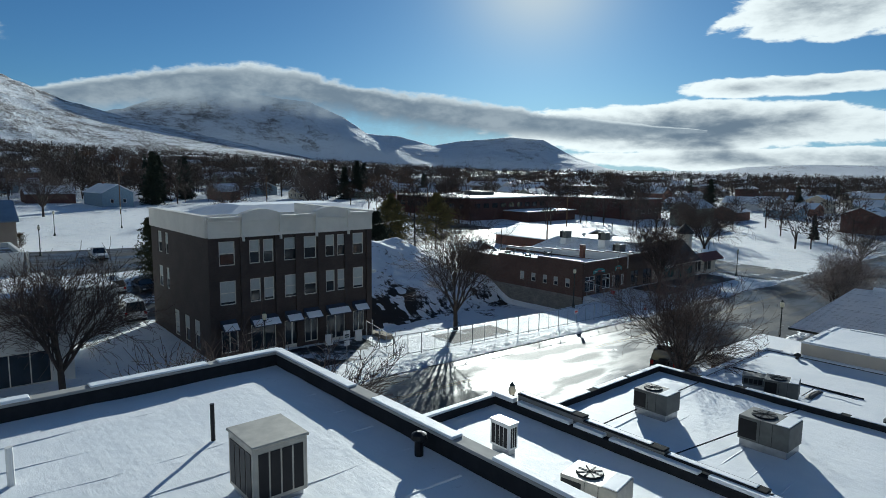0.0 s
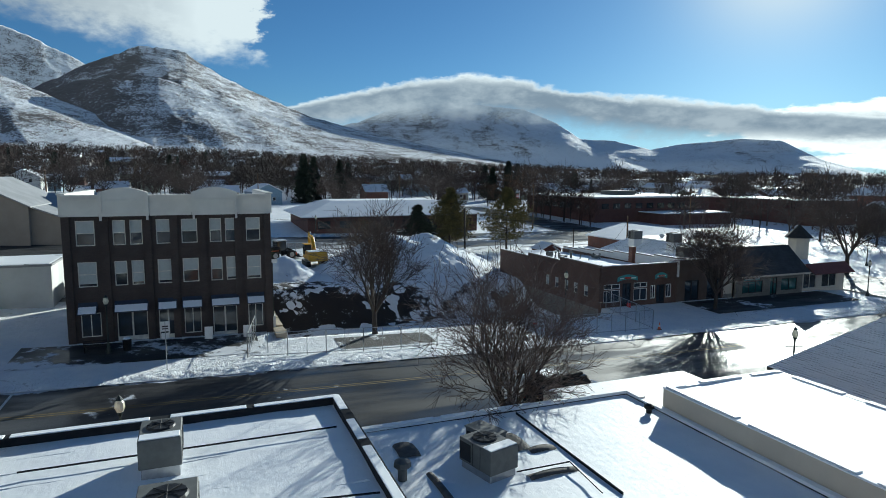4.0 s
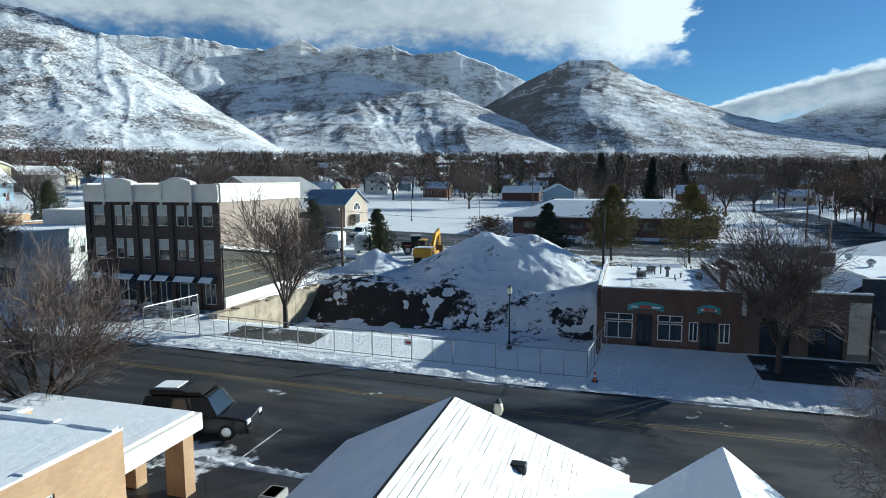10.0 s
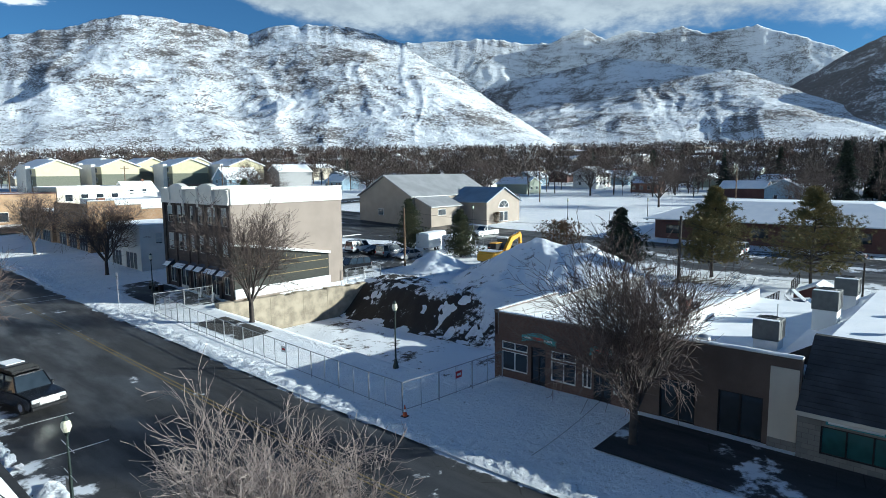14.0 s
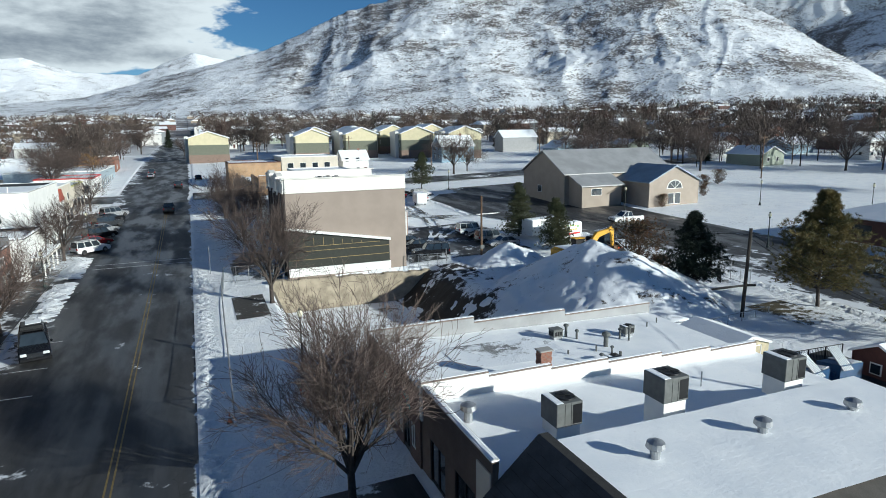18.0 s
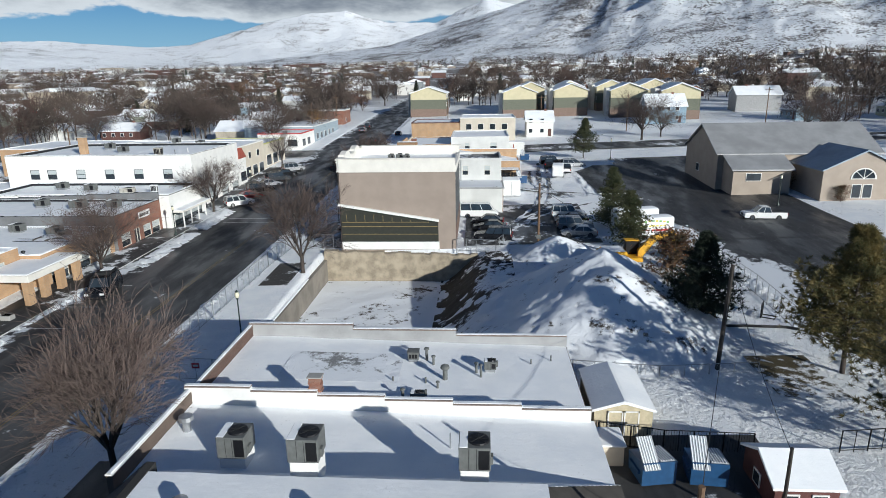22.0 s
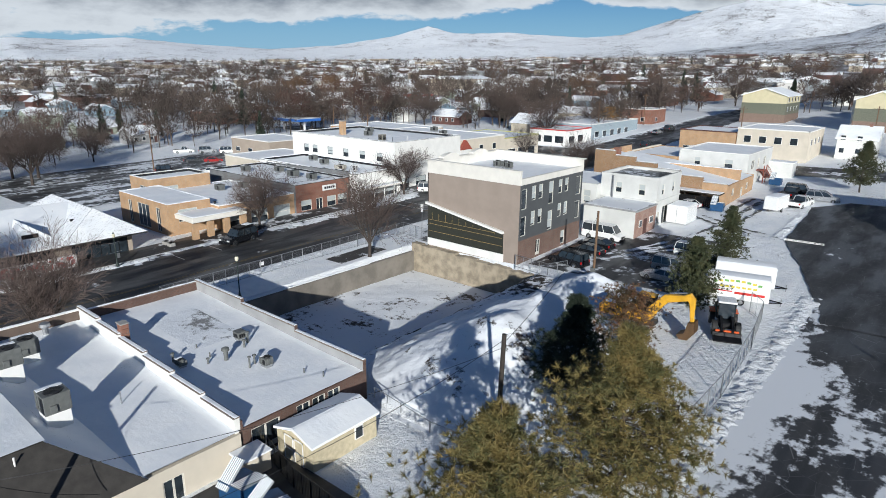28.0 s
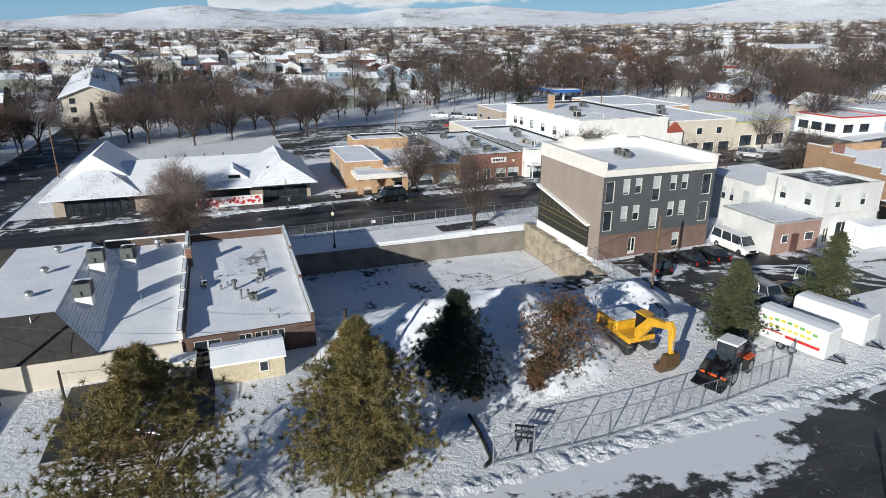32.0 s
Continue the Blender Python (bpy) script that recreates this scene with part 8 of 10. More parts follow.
for wx in (-1.5, 1.2):
    for sy in (-1, 1):
        wheel(LD, wx, sy * 0.95, 0.66, 0.45)
part("fender", bevelled(-2.1, -0.9, -1.2, -0.7, 1.32, 1.42, r=0.03), ORANGE, LD)
part("fender", bevelled(-2.1, -0.9, 0.7, 1.2, 1.32, 1.42, r=0.03), ORANGE, LD)
for sy in (-0.45, 0.45):
    bm = bmesh.new()
    prism(bm, [(0.6, 1.5), (0.9, 1.7), (2.4, 0.9), (2.3, 0.65)], "y", sy - 0.09, sy + 0.09)
    part("lift_arm", bm, DARK_METAL, LD)
bm = bmesh.new()
prism(bm, [(2.2, 0.7), (2.2, 0.2), (3.1, 0.08), (3.1, 0.18), (2.45, 0.4), (2.4, 0.7)], "y", -1.15, 1.15)
part("bucket", bm, DARK_METAL, LD)
part("bumper", bevelled(2.05, 2.2, -0.95, 0.95, 0.55, 0.85, r=0.03), ORANGE, LD)

# ---- white show trailers ----
for i, (x, y) in enumerate(((39.0, 2.6), (38.4, 7.4))):
    TR = thing("box_trailer", "white enclosed trailer with snow on its roof" + (" and faded coloured lettering" if i == 0 else ""), "trailer", (x, y, gz(x, y)), 14, "white trailers")
    part("body", bevelled(-2.9, 2.9, -1.15, 1.15, 0.55, 2.75, r=0.08), CAR_WHITE, TR)
    bm = bmesh.new()
    prism(bm, [(-1.1, 2.74), (1.1, 2.74), (0.9, 2.86), (0.0, 2.92), (-0.9, 2.86)], "x", -2.85, 2.85)
    part("roof_snow", bm, SNOW_ROOF, TR)
    for wx in (-0.45, 0.45):
        for sy in (-1, 1):
            wheel(TR, wx, sy * 1.0, 0.36, 0.22)
    part("drawbar", rod((2.9, -0.5, 0.5), (4.1, 0, 0.5), 0.06, 5), DARK_METAL, TR)
    part("drawbar", rod((2.9, 0.5, 0.5), (4.1, 0, 0.5), 0.06, 5), DARK_METAL, TR)
    part("jack", rod((4.0, 0, 0.0), (4.0, 0, 0.9), 0.05, 5), STEEL, TR)
    if i == 0:
        for k in range(9):
            u = -2.2 + 0.5 * k
            zz = 2.1 + 0.28 * math.sin(math.pi * (k + 0.5) / 9)
            part("lettering_bar", one_box(u, u + 0.36, -1.165, -1.152, zz, zz + 0.22), plain("faded_yellow_paint", (0.6, 0.5, 0.05), 0.6) if k % 2 else plain("faded_green_paint", (0.15, 0.35, 0.08), 0.6), TR)
        for k in range(7):
            u = -1.6 + 0.5 * k
            part("lettering_bar", one_box(u, u + 0.36, -1.165, -1.152, 1.75, 1.95), plain("faded_yellow_paint", (0.6, 0.5, 0.05), 0.6), TR)
        part("red_stripe", one_box(-2.4, -0.4, -1.165, -1.152, 1.3, 1.42), RED, TR)
        part("red_stripe", one_box(-0.2, 2.5, -1.165, -1.152, 1.15, 1.4), RED, TR)

# white cargo trailer in the lane, white storage box beside the white building
CT = thing("cargo_trailer", "small white cargo trailer with snow on its roof", "trailer", (32.6, 45.0, gz(32.6, 45.0)), 82)
part("body", bevelled(-2.2, 2.2, -1.05, 1.05, 0.5, 2.5, r=0.07), CAR_WHITE, CT)
part("roof_snow", bevelled(-2.1, 2.1, -0.98, 0.98, 2.49, 2.58, r=0.04), SNOW_ROOF, CT)
part("rear_door", bevelled(-2.24, -2.2, -0.95, 0.95, 0.6, 2.4, r=0.01), CAR_WHITE, CT)
part("drawbar", rod((2.2, 0, 0.5), (3.2, 0, 0.5), 0.06, 5), DARK_METAL, CT)
for sy in (-1, 1):
    wheel(CT, -0.2, sy * 1.0, 0.34, 0.22)
LA = thing("ladder", "long aluminium ladder lying on the cleared asphalt", "ladder", (39.9, 28.7, gz(39.9, 28.7) + 0.12), 4)
for sy in (-0.3, 0.3):
    part("rail", one_box(-2.3, 2.3, sy - 0.03, sy + 0.03, 0.0, 0.09), WHITE, LA)
for k in range(13):
    part("rung", one_box(-2.2 + 0.36 * k, -2.13 + 0.36 * k, -0.28, 0.28, 0.02, 0.07), WHITE, LA)
SB = thing("storage_container", "small white steel storage box", "container", (22.9, 31.4, gz(22.9, 31.4)), 0)
part("body", bevelled(-1.5, 1.5, -2.2, 2.2, 0.15, 2.7, r=0.05), CAR_WHITE, SB)
part("roof_snow", bevelled(-1.4, 1.4, -2.1, 2.1, 2.69, 2.78, r=0.04), SNOW_ROOF, SB)
part("door_bar", one_box(-0.03, 0.03, -2.23, -2.2, 0.3, 2.5), STEEL, SB)


def dumpster(x, y, rz, label):
    D = thing("dumpster", label, "bin", (x, y, gz(x, y) if x < 30 or y > 0 else 0.75), rz, "blue dumpsters")
    bm = bmesh.new()
    prism(bm, [(-0.9, 0.15), (0.8, 0.15), (0.95, 1.2), (-0.9, 1.5)], "x", -0.95, 0.95)
    part("body", bm, BLUE_BIN, D)
    for k in range(2):
        l = part("lid", bevelled(-0.93 + 0.95 * k, -0.03 + 0.95 * k, -0.9, 0.95, 0, 0.06, r=0.02), plain("grey_ribbed_lid", (0.32, 0.34, 0.36), 0.5), D)
        l.matrix_basis = pose(0, 0.02, 1.36, -9, 0, 0) if k else pose(0, -0.4, 1.75, 40, 0, 0)
        for j in range(6):
            part("rib", one_box(-0.9 + 0.95 * k + 0.14 * j, -0.85 + 0.95 * k + 0.14 * j, -0.88, 0.93, 0.06, 0.09), SNOW_ROOF, l)
    for sx in (-1.0, 1.0):
        part("fork_pocket", one_box(sx - 0.08, sx + 0.08, -0.6, 0.6, 0.7, 0.9), BLUE_BIN, D)


dumpster(26.9, -45.8, 10, "blue dumpster with open lid behind the restaurant")
dumpster(29.7, -45.9, -5, "blue dumpster with snowy ribbed lid beside the iron fence")
dumpster(25.2, 40.6, 8, "blue dumpster beside the carport")
dumpster(27.6, 66.0, 0, "blue dumpster at the foot of the red stair")

# ---- lot floor, earth bank, snow berms, road paint ----


def mud_snow(name, level, soil, bank=False):
    def build(n, bsdf, p):
        a, b, c = n.noise(p, 0.22, 5.0, 0.6), n.noise(p, 1.4, 6.0, 0.65), n.noise(p, 9.0, 4.0)
        v = n.math("ADD", n.math("MULTIPLY", a, 0.55), n.math("ADD", n.math("MULTIPLY", b, 0.35), n.math("MULTIPLY", c, 0.1)))
        if bank:                                    # soil lies bare low down and towards the north, snow above
            s = n.node("ShaderNodeSeparateXYZ")
            n.link(p, s.inputs[0])
            v = n.math("ADD", v, n.math("ADD", n.ramp(s.outputs[1], -30.0, -8.0, -0.10, 0.03), n.ramp(s.outputs[2], 2.2, -1.5, -0.06, 0.06)))
        n.put(bsdf.inputs["Base Color"], n.mix(n.ramp(v, level, level + 0.06), (0.8, 0.82, 0.85), n.mix(c, soil, tuple(k * 0.45 for k in soil))))
        bsdf.inputs["Roughness"].default_value = 0.8
        bump(n, bsdf, n.math("ADD", b, n.math("MULTIPLY", c, 0.4)), 0.6, 0.12)
    return material(name, build)


tagged(sheet("lot_floor", np.arange(-2.2, 13.6, 0.5), np.arange(-33.0, -0.6, 0.5), lambda x, y: carve(x, y) + 0.04, mud_snow("muddy_snow", 0.53, (0.075, 0.058, 0.042))), "muddy snow on the floor of the dug-out lot", "ground", kind="structure")
tagged(sheet("earth_bank", np.arange(12.6, 21.5, 0.35), np.arange(-32.8, -0.8, 0.35), lambda x, y: carve(x, y) + 0.06 + 0.5 * (fractal(x * 0.9, y * 0.9, 4) - 0.5), mud_snow("dark_earth_and_snow", 0.445, (0.032, 0.024, 0.018), True)), "dark dug earth bank streaked with snow", "earth bank", kind="structure")

tagged(sheet("snow_heap", np.arange(15.6, 39.0, 0.3), np.arange(-34.4, 1.2, 0.3), lambda x, y: carve(x, y) + 0.07 + 0.30 * (fractal(x * 1.1, y * 1.1, 4, 0.6) - 0.5) * np.clip(pile(x, y), 0, 1), mud_snow("snow_over_dug_earth", 0.548, (0.07, 0.055, 0.045)),
             lambda x, y: (pile(x, y) > 0.15) & ((x > 20.6) | (pile(x, y) > 1.9))), "tall heap of dug earth under snow with dark clods showing", "heap", kind="structure")


def berm(name, x, y0, y1, width, height, label, seed, mat=SNOW_DIRTY, base=None, along="y"):
    """A ploughed ridge of lumpy snow."""
    us = np.arange(y0, y1, 0.28)
    vs = np.linspace(-width, width, 9)

    def h(a, b):
        X, Y = (a, b) if along == "y" else (b, a)
        d = (X - x) / width if along == "y" else (Y - x) / width
        lump = fractal(X * 2.1 + seed, Y * 2.1, 4, 0.65)
        env = np.clip(1 - d * d, 0, 1) * np.clip(lump * 2.6 - 0.7, 0, 2)
        return (ground_z(X, Y) if base is None else base(X, Y)) - 0.06 + height * env

    if along == "y":
        ob = sheet(name, x + vs, us, h, mat)
    else:
        ob = sheet(name, us, x + vs, lambda a, b: h(b, a), mat)
    return tagged(ob, label, "snow", kind="structure")


berm("snow_berm", -9.7, -70, 62, 0.9, 0.2, "lumpy ploughed snow along the eastern kerb", 1)
berm("snow_berm", -25.6, -24.5, -10.5, 0.45, 0.30, "lumpy ridge of ploughed snow between parking bays", 4, base=road_z)
berm("snow_berm", -24.6, 12, 24, 1.6, 0.35, "heaped snow on the pavement before the shops", 6, base=road_z)
berm("snow_berm", -24.4, -6, 10, 1.5, 0.3, "heaped snow on the pavement before the brick store", 8, base=road_z)
berm("snow_berm", -25.2, -66, -27, 0.7, 0.3, "ploughed snow along the western kerb", 12, base=road_z)
berm("snow_berm", 44.9, -40, 8, 1.3, 0.3, "ploughed snow along the car park's edge", 15)
berm("snow_berm", 36.4, 29, 50, 0.9, 0.3, "ploughed snow along the car park's edge", 18)

yellow_paint = plain("worn_yellow_road_paint", (0.19, 0.135, 0.045), 0.7, 0, 0.2, 3.0, 0.5)
for off in (-0.16, 0.16):
    tagged(sheet("centre_line", np.array((-15.0 + off - 0.05, -15.0 + off + 0.05)), np.arange(-64, 62, 3.0), lambda x, y: road_z(x, y) + 0.006, yellow_paint), "worn yellow centre line on the street", "road marking", kind="structure")
white_paint = plain("worn_white_road_paint", (0.6, 0.6, 0.58), 0.7, 0, 0.2, 3.0, 0.4)
for y in (-12.2, -18.6, -24.0):
    tagged(sheet("bay_line", np.arange(-25.5, -21.2, 0.6), np.array((y - 0.05, y + 0.05)), lambda x, yy: road_z(x, yy) + 0.006, white_paint), "worn white parking bay line", "road marking", kind="structure")
for y in (16.5, 18.8):
    tagged(sheet("crossing_line", np.arange(-22.5, -10.2, 0.6), np.array((y - 0.08, y + 0.08)), lambda x, yy: road_z(x, yy) + 0.006, white_paint), "worn white pedestrian crossing line", "road marking", kind="structure")

# tracks of bare wet pavement by the brick building and shops
tagged(sheet("pavement", np.arange(-6.0, -0.3, 0.6), np.arange(1.5, 19, 0.7), lambda x, y: carve(x, y) + 0.03, asphalt_look("cleared_pavement", 0.5)), "half-cleared wet pavement before the brick building", "pavement", kind="structure")
tagged(sheet("pavement", np.arange(-5.5, 0.2, 0.6), np.arange(-66, -44.0, 0.7), lambda x, y: ground_z(x, y) + 0.05, asphalt_look("shaded_pavement", 0.55)), "dark half-cleared pavement before the shops", "pavement", kind="structure")
tagged(sheet("tree_bed", np.arange(-6.8, -3.2, 0.4), np.arange(-12.5, -4.0, 0.5), lambda x, y: carve(x, y) + 0.03, mud_snow("wet_tree_bed", 0.40, (0.06, 0.055, 0.05))), "bare wet ground round the street tree", "ground", kind="structure")
tagged(sheet("yard", np.arange(24.4, 34.0, 0.6), np.arange(-52, -41.5, 0.6), lambda x, y: np.maximum(ground_z(x, y), 0.55) + 0.05, asphalt_look("yard_asphalt", 0.58)), "dark paved yard behind the restaurant", "yard", kind="structure")
tagged(sheet("verge", np.arange(37.6, 42.6, 0.5), np.arange(-37.5, -30.5, 0.5), lambda x, y: ground_z(x, y) + 0.06, mud_snow("brown_grass_and_snow", 0.44, (0.09, 0.07, 0.03))), "brown winter grass round the pine", "grass", kind="structure")
tagged(sheet("parking_yard", np.arange(15.5, 33.5, 0.8), np.arange(1.0, 24.0, 0.8), lambda x, y: carve(x, y) + 0.05, asphalt_look("snowy_yard_asphalt", 0.49)), "snowy parking yard with bare wheel tracks", "car park", kind="structure")

# ---- lamps, signs, poles ----


def street_lamp(x, y, label, h=4.4):
    t = thing("street_lamp", label, "lamp", (x, y, gz(x, y) + (0 if x > -10 else -0.05)), 0, "street lamps")
    bm = bmesh.new()
    tube(bm, [(0, 0, 0), (0, 0, 0.12), (0, 0, 0.5), (0, 0, 0.7)], [0.22, 0.22, 0.12, 0.09], 10)
    part("base", bm, GREEN_METAL, t)
    bm = bmesh.new()
    tube(bm, [(0, 0, 0.6), (0, 0, h - 0.65)], [0.07, 0.05], 8)
    part("pole", bm, GREEN_METAL, t)
    bm = bmesh.new()
    tube(bm, [(0, 0, h - 0.68), (0, 0, h - 0.55), (0, 0, h - 0.5)], [0.06, 0.13, 0.15], 8)
    part("collar", bm, GREEN_METAL, t)
    bm = bmesh.new()
    tube(bm, [(0, 0, h - 0.5), (0, 0, h - 0.3), (0, 0, h - 0.1), (0, 0, h)], [0.13, 0.21, 0.18, 0.1], 10)
    part("globe", bm, LAMP_GLASS, t)
    bm = bmesh.new()
    tube(bm, [(0, 0, h), (0, 0, h + 0.06), (0, 0, h + 0.2)], [0.16, 0.12, 0.02], 8)
    part("finial", bm, GREEN_METAL, t)
    return t


street_lamp(-3.05, -27.3, "green cast-iron street lamp with frosted globe on the verge", 4.75)
near_lamp = street_lamp(-25.2, -30.8, "green cast-iron street lamp with banner arms before the gabled store", 4.2)
for z in (1.75, 3.0):
    part("banner_arm", rod((0, -0.75, z), (0, 0.75, z + 0.12), 0.018, 6), STEEL, near_lamp)
part("notice_plate", bevelled(-0.05, -0.03, 0.1, 0.5, 1.0, 1.6, r=0.005), STEEL, near_lamp)
street_lamp(-3.2, 12.2, "green cast-iron street lamp before the brick building", 4.2)
street_lamp(-26.4, 8.8, "green cast-iron street lamp before the brick store", 4.2)
street_lamp(-25.6, 38.0, "green cast-iron street lamp by angled parking", 4.2)
street_lamp(-4.0, -69.0, "green cast-iron street lamp at the street corner", 4.2)
for lx, ly in ((62, 18), (98, -2), (46, 62), (88, 12), (30, -84), (12, -92), (60, -14)):
    street_lamp(lx, ly, "dark lamp post beside the car park", 4.6)


def pole(x, y, h, mat, label, lean=0.0, cross=0, r=0.15, z=None, name="utility_pole"):
    t = thing(name, label, "pole", (x, y, (gz(x, y) if z is None else z) - 0.2), 0, "wooden poles")
    bm = bmesh.new()
    tube(bm, [(0, 0, 0), (lean * 0.5, 0, h / 2), (lean, 0, h + 0.2)], [r, r * 0.9, r * 0.8], 8)
    part("post", bm, mat, t)
    for k in range(cross):
        part("crossarm", bevelled(lean - 1.1, lean + 1.1, -0.06, 0.06, h - 0.5 - 0.8 * k, h - 0.38 - 0.8 * k, r=0.01), mat, t)
        for u in (-0.9, -0.3, 0.3, 0.9):
            part("insulator", rod((lean + u, 0, h - 0.38 - 0.8 * k), (lean + u, 0, h - 0.2 - 0.8 * k), 0.04, 6), CHROME, t)
    return t


pole(35.0, -33.0, 8.3, WOOD_DARK, "dark creosoted pole beside the snow heap", 0.3, r=0.17, z=0.75)
pole(24.8, -0.3, 7.6, WOOD_POLE, "brown wooden pole with small boxes behind the brick building", z=1.9)
bx = thing("meter_box", "grey meter boxes fixed to a wooden pole", "box", (24.8, -0.48, 2.6))
part("casing", bevelled(-0.3, 0.3, -0.12, 0.0, 0, 0.5, r=0.03), AC_GREY, bx)
pole(31.5, -50.6, 5.2, WOOD_DARK, "dark wooden pole with hanging cables in the restaurant yard", z=0.6, r=0.1)
pole(25.4, -56.4, 7.4, WOOD_POLE, "wooden service pole behind the mansard building", z=0.5)
for x, y in ((-34, 116), (-34, 150), (36, 118), (8, 112), (120, 40), (132, -10), (140, -55), (-64, -70), (-88, 4), (-72, 56), (-98, 66), (60, 110), (100, 112), (44, -86), (72, -66)):
    pole(x, y, 10.5, WOOD_POLE, "wooden utility pole with crossarm", cross=1)


def cable(name, a, b, sag, label, r=0.018, n=14):
    bm = bmesh.new()
    pts = [Vector(a).lerp(Vector(b), k / n) - Vector((0, 0, sag * 4 * (k / n) * (1 - k / n))) for k in range(n + 1)]
    tube(bm, pts, [r] * (n + 1), 4)
    return tagged(part(name, bm, DARK_METAL), label, "cable")


cable("power_cable", (35.3, -33, 8.7), (31.5, -50.6, 5.6), 0.6, "slack black cable between two poles")
cable("power_cable", (35.3, -33, 8.2), (25.4, -56.4, 7.2), 0.8, "slack black cable between two poles")
cable("power_cable", (35.3, -33, 8.5), (24.8, -0.3, 9.0), 0.9, "slack black cable over the snow heap")
cable("power_cable", (24.2, -52.0, 3.4), (25.4, -56.4, 7.0), 0.2, "black service cable along the wall")

# string of lights from the tree to the shop
cable("light_string", (-3.7, -45.5, 4.0), (-9.2, -43.0, 0.5), 0.3, "string of small unlit lamps from the tree to the kerb", 0.012)
SGN = thing("street_sign", "white parking sign on a thin steel post", "sign", (-8.5, 8.0, gz(-8.5, 8.0)), 0)
part("post", rod((0, 0, 0), (0, 0, 3.4), 0.035, 6), STEEL, SGN)
part("plate", bevelled(-0.02, 0.0, -0.3, 0.3, 2.7, 3.4, r=0.008), CAR_WHITE, SGN)
part("plate", bevelled(-0.02, 0.0, -0.25, 0.25, 2.2, 2.6, r=0.008), CAR_WHITE, SGN)
part("lettering_bar", one_box(-0.03, -0.02, -0.18, 0.18, 3.0, 3.1), DARK_METAL, SGN)
part("lettering_bar", one_box(-0.03, -0.02, -0.18, 0.18, 2.85, 2.93), DARK_METAL, SGN)
BN = thing("bench", "dark metal bench on the wet pavement", "bench", (-2.6, 13.0, gz(-2.6, 13)), 90)
for k in range(4):
    part("seat_slat", bevelled(-0.9, 0.9, -0.25 + 0.14 * k, -0.14 + 0.14 * k, 0.43, 0.47, r=0.01), DARK_METAL, BN)
for k in range(3):
    part("back_slat", bevelled(-0.9, 0.9, 0.3, 0.34, 0.55 + 0.15 * k, 0.65 + 0.15 * k, r=0.01), DARK_METAL, BN)
for u in (-0.8, 0.8):
    part("leg", bevelled(u - 0.04, u + 0.04, -0.25, 0.36, 0, 0.43, r=0.01), DARK_METAL, BN)
LT = thing("litter_bin", "black round litter bin", "bin", (-2.8, 11.0, gz(-2.8, 11)), 0)
bm = bmesh.new()
tube(bm, [(0, 0, 0), (0, 0, 0.8), (0, 0, 0.9)], [0.28, 0.32, 0.26], 12)
part("drum", bm, DARK_METAL, LT)
bm = bmesh.new()
tube(bm, [(0, 0, 0.9), (0, 0, 1.0)], [0.3, 0.2], 12)
part("lid", bm, SNOW_ROOF, LT)
for i, (x, y) in enumerate(((-1.0, 5.2), (-1.2, 2.2))):
    AB = thing("a_board", "white folding pavement sign", "sign", (x, y, gz(x, y)), 80, "pavement signs")
    for s in (-1, 1):
        b = part("board", bevelled(-0.32, 0.32, -0.015, 0.015, 0, 1.0, r=0.005), CAR_WHITE, AB)
        b.matrix_basis = pose(0, s * 0.18, 0, s * 10, 0, 0)
CN = thing("traffic_cone", "orange traffic cone with white band beside the fence corner", "cone", (-8.7, -33.9, gz(-8.7, -33.9)))
part("foot", bevelled(-0.2, 0.2, -0.2, 0.2, 0, 0.05, r=0.02), RUBBER, CN)
bm = bmesh.new()
tube(bm, [(0, 0, 0.05), (0, 0, 0.3)], [0.15, 0.09], 12)
part("lower_cone", bm, ORANGE, CN)
bm = bmesh.new()
tube(bm, [(0, 0, 0.3), (0, 0, 0.45)], [0.09, 0.065], 12)
part("band", bm, CAR_WHITE, CN)
bm = bmesh.new()
tube(bm, [(0, 0, 0.45), (0, 0, 0.7)], [0.065, 0.025], 12)
part("upper_cone", bm, ORANGE, CN)


# ---- chain-link fences ----
def mesh_wire():
    """Thin diagonal wire lattice, cut out by its own pattern."""
    m = bpy.data.materials.new("chain_link_wire")
    m.use_nodes = True
    n = Nodes(m.node_tree)
    p = n.node("ShaderNodeNewGeometry").outputs["Position"]
    s = n.node("ShaderNodeSeparateXYZ")
    n.link(p, s.inputs[0])
    along = n.math("ADD", s.outputs[0], s.outputs[1])
    wires = None
    for sign in (1.0, -1.0):
        w = n.math("ABSOLUTE", n.math("SUBTRACT", n.math("FRACT", n.math("MULTIPLY", n.math("ADD", along, n.math("MULTIPLY", s.outputs[2], sign)), 12.0)), 0.5))
        hit = n.math("LESS_THAN", w, 0.018)
        wires = hit if wires is None else n.math("MAXIMUM", wires, hit)
    bsdf = n.node("ShaderNodeBsdfPrincipled")
    bsdf.inputs["Base Color"].default_value, bsdf.inputs["Roughness"].default_value, bsdf.inputs["Metallic"].default_value = (0.4, 0.41, 0.42, 1), 0.4, 0.7
    clear = n.node("ShaderNodeBsdfTransparent")
    mix = n.node("ShaderNodeMixShader")
    n.link(wires, mix.inputs[0])
    n.link(clear.outputs[0], mix.inputs[1])
    n.link(bsdf.outputs[0], mix.inputs[2])
    o = n.node("ShaderNodeOutputMaterial")
    n.link(mix.outputs[0], o.inputs[0])
    return m


WIRE = mesh_wire()


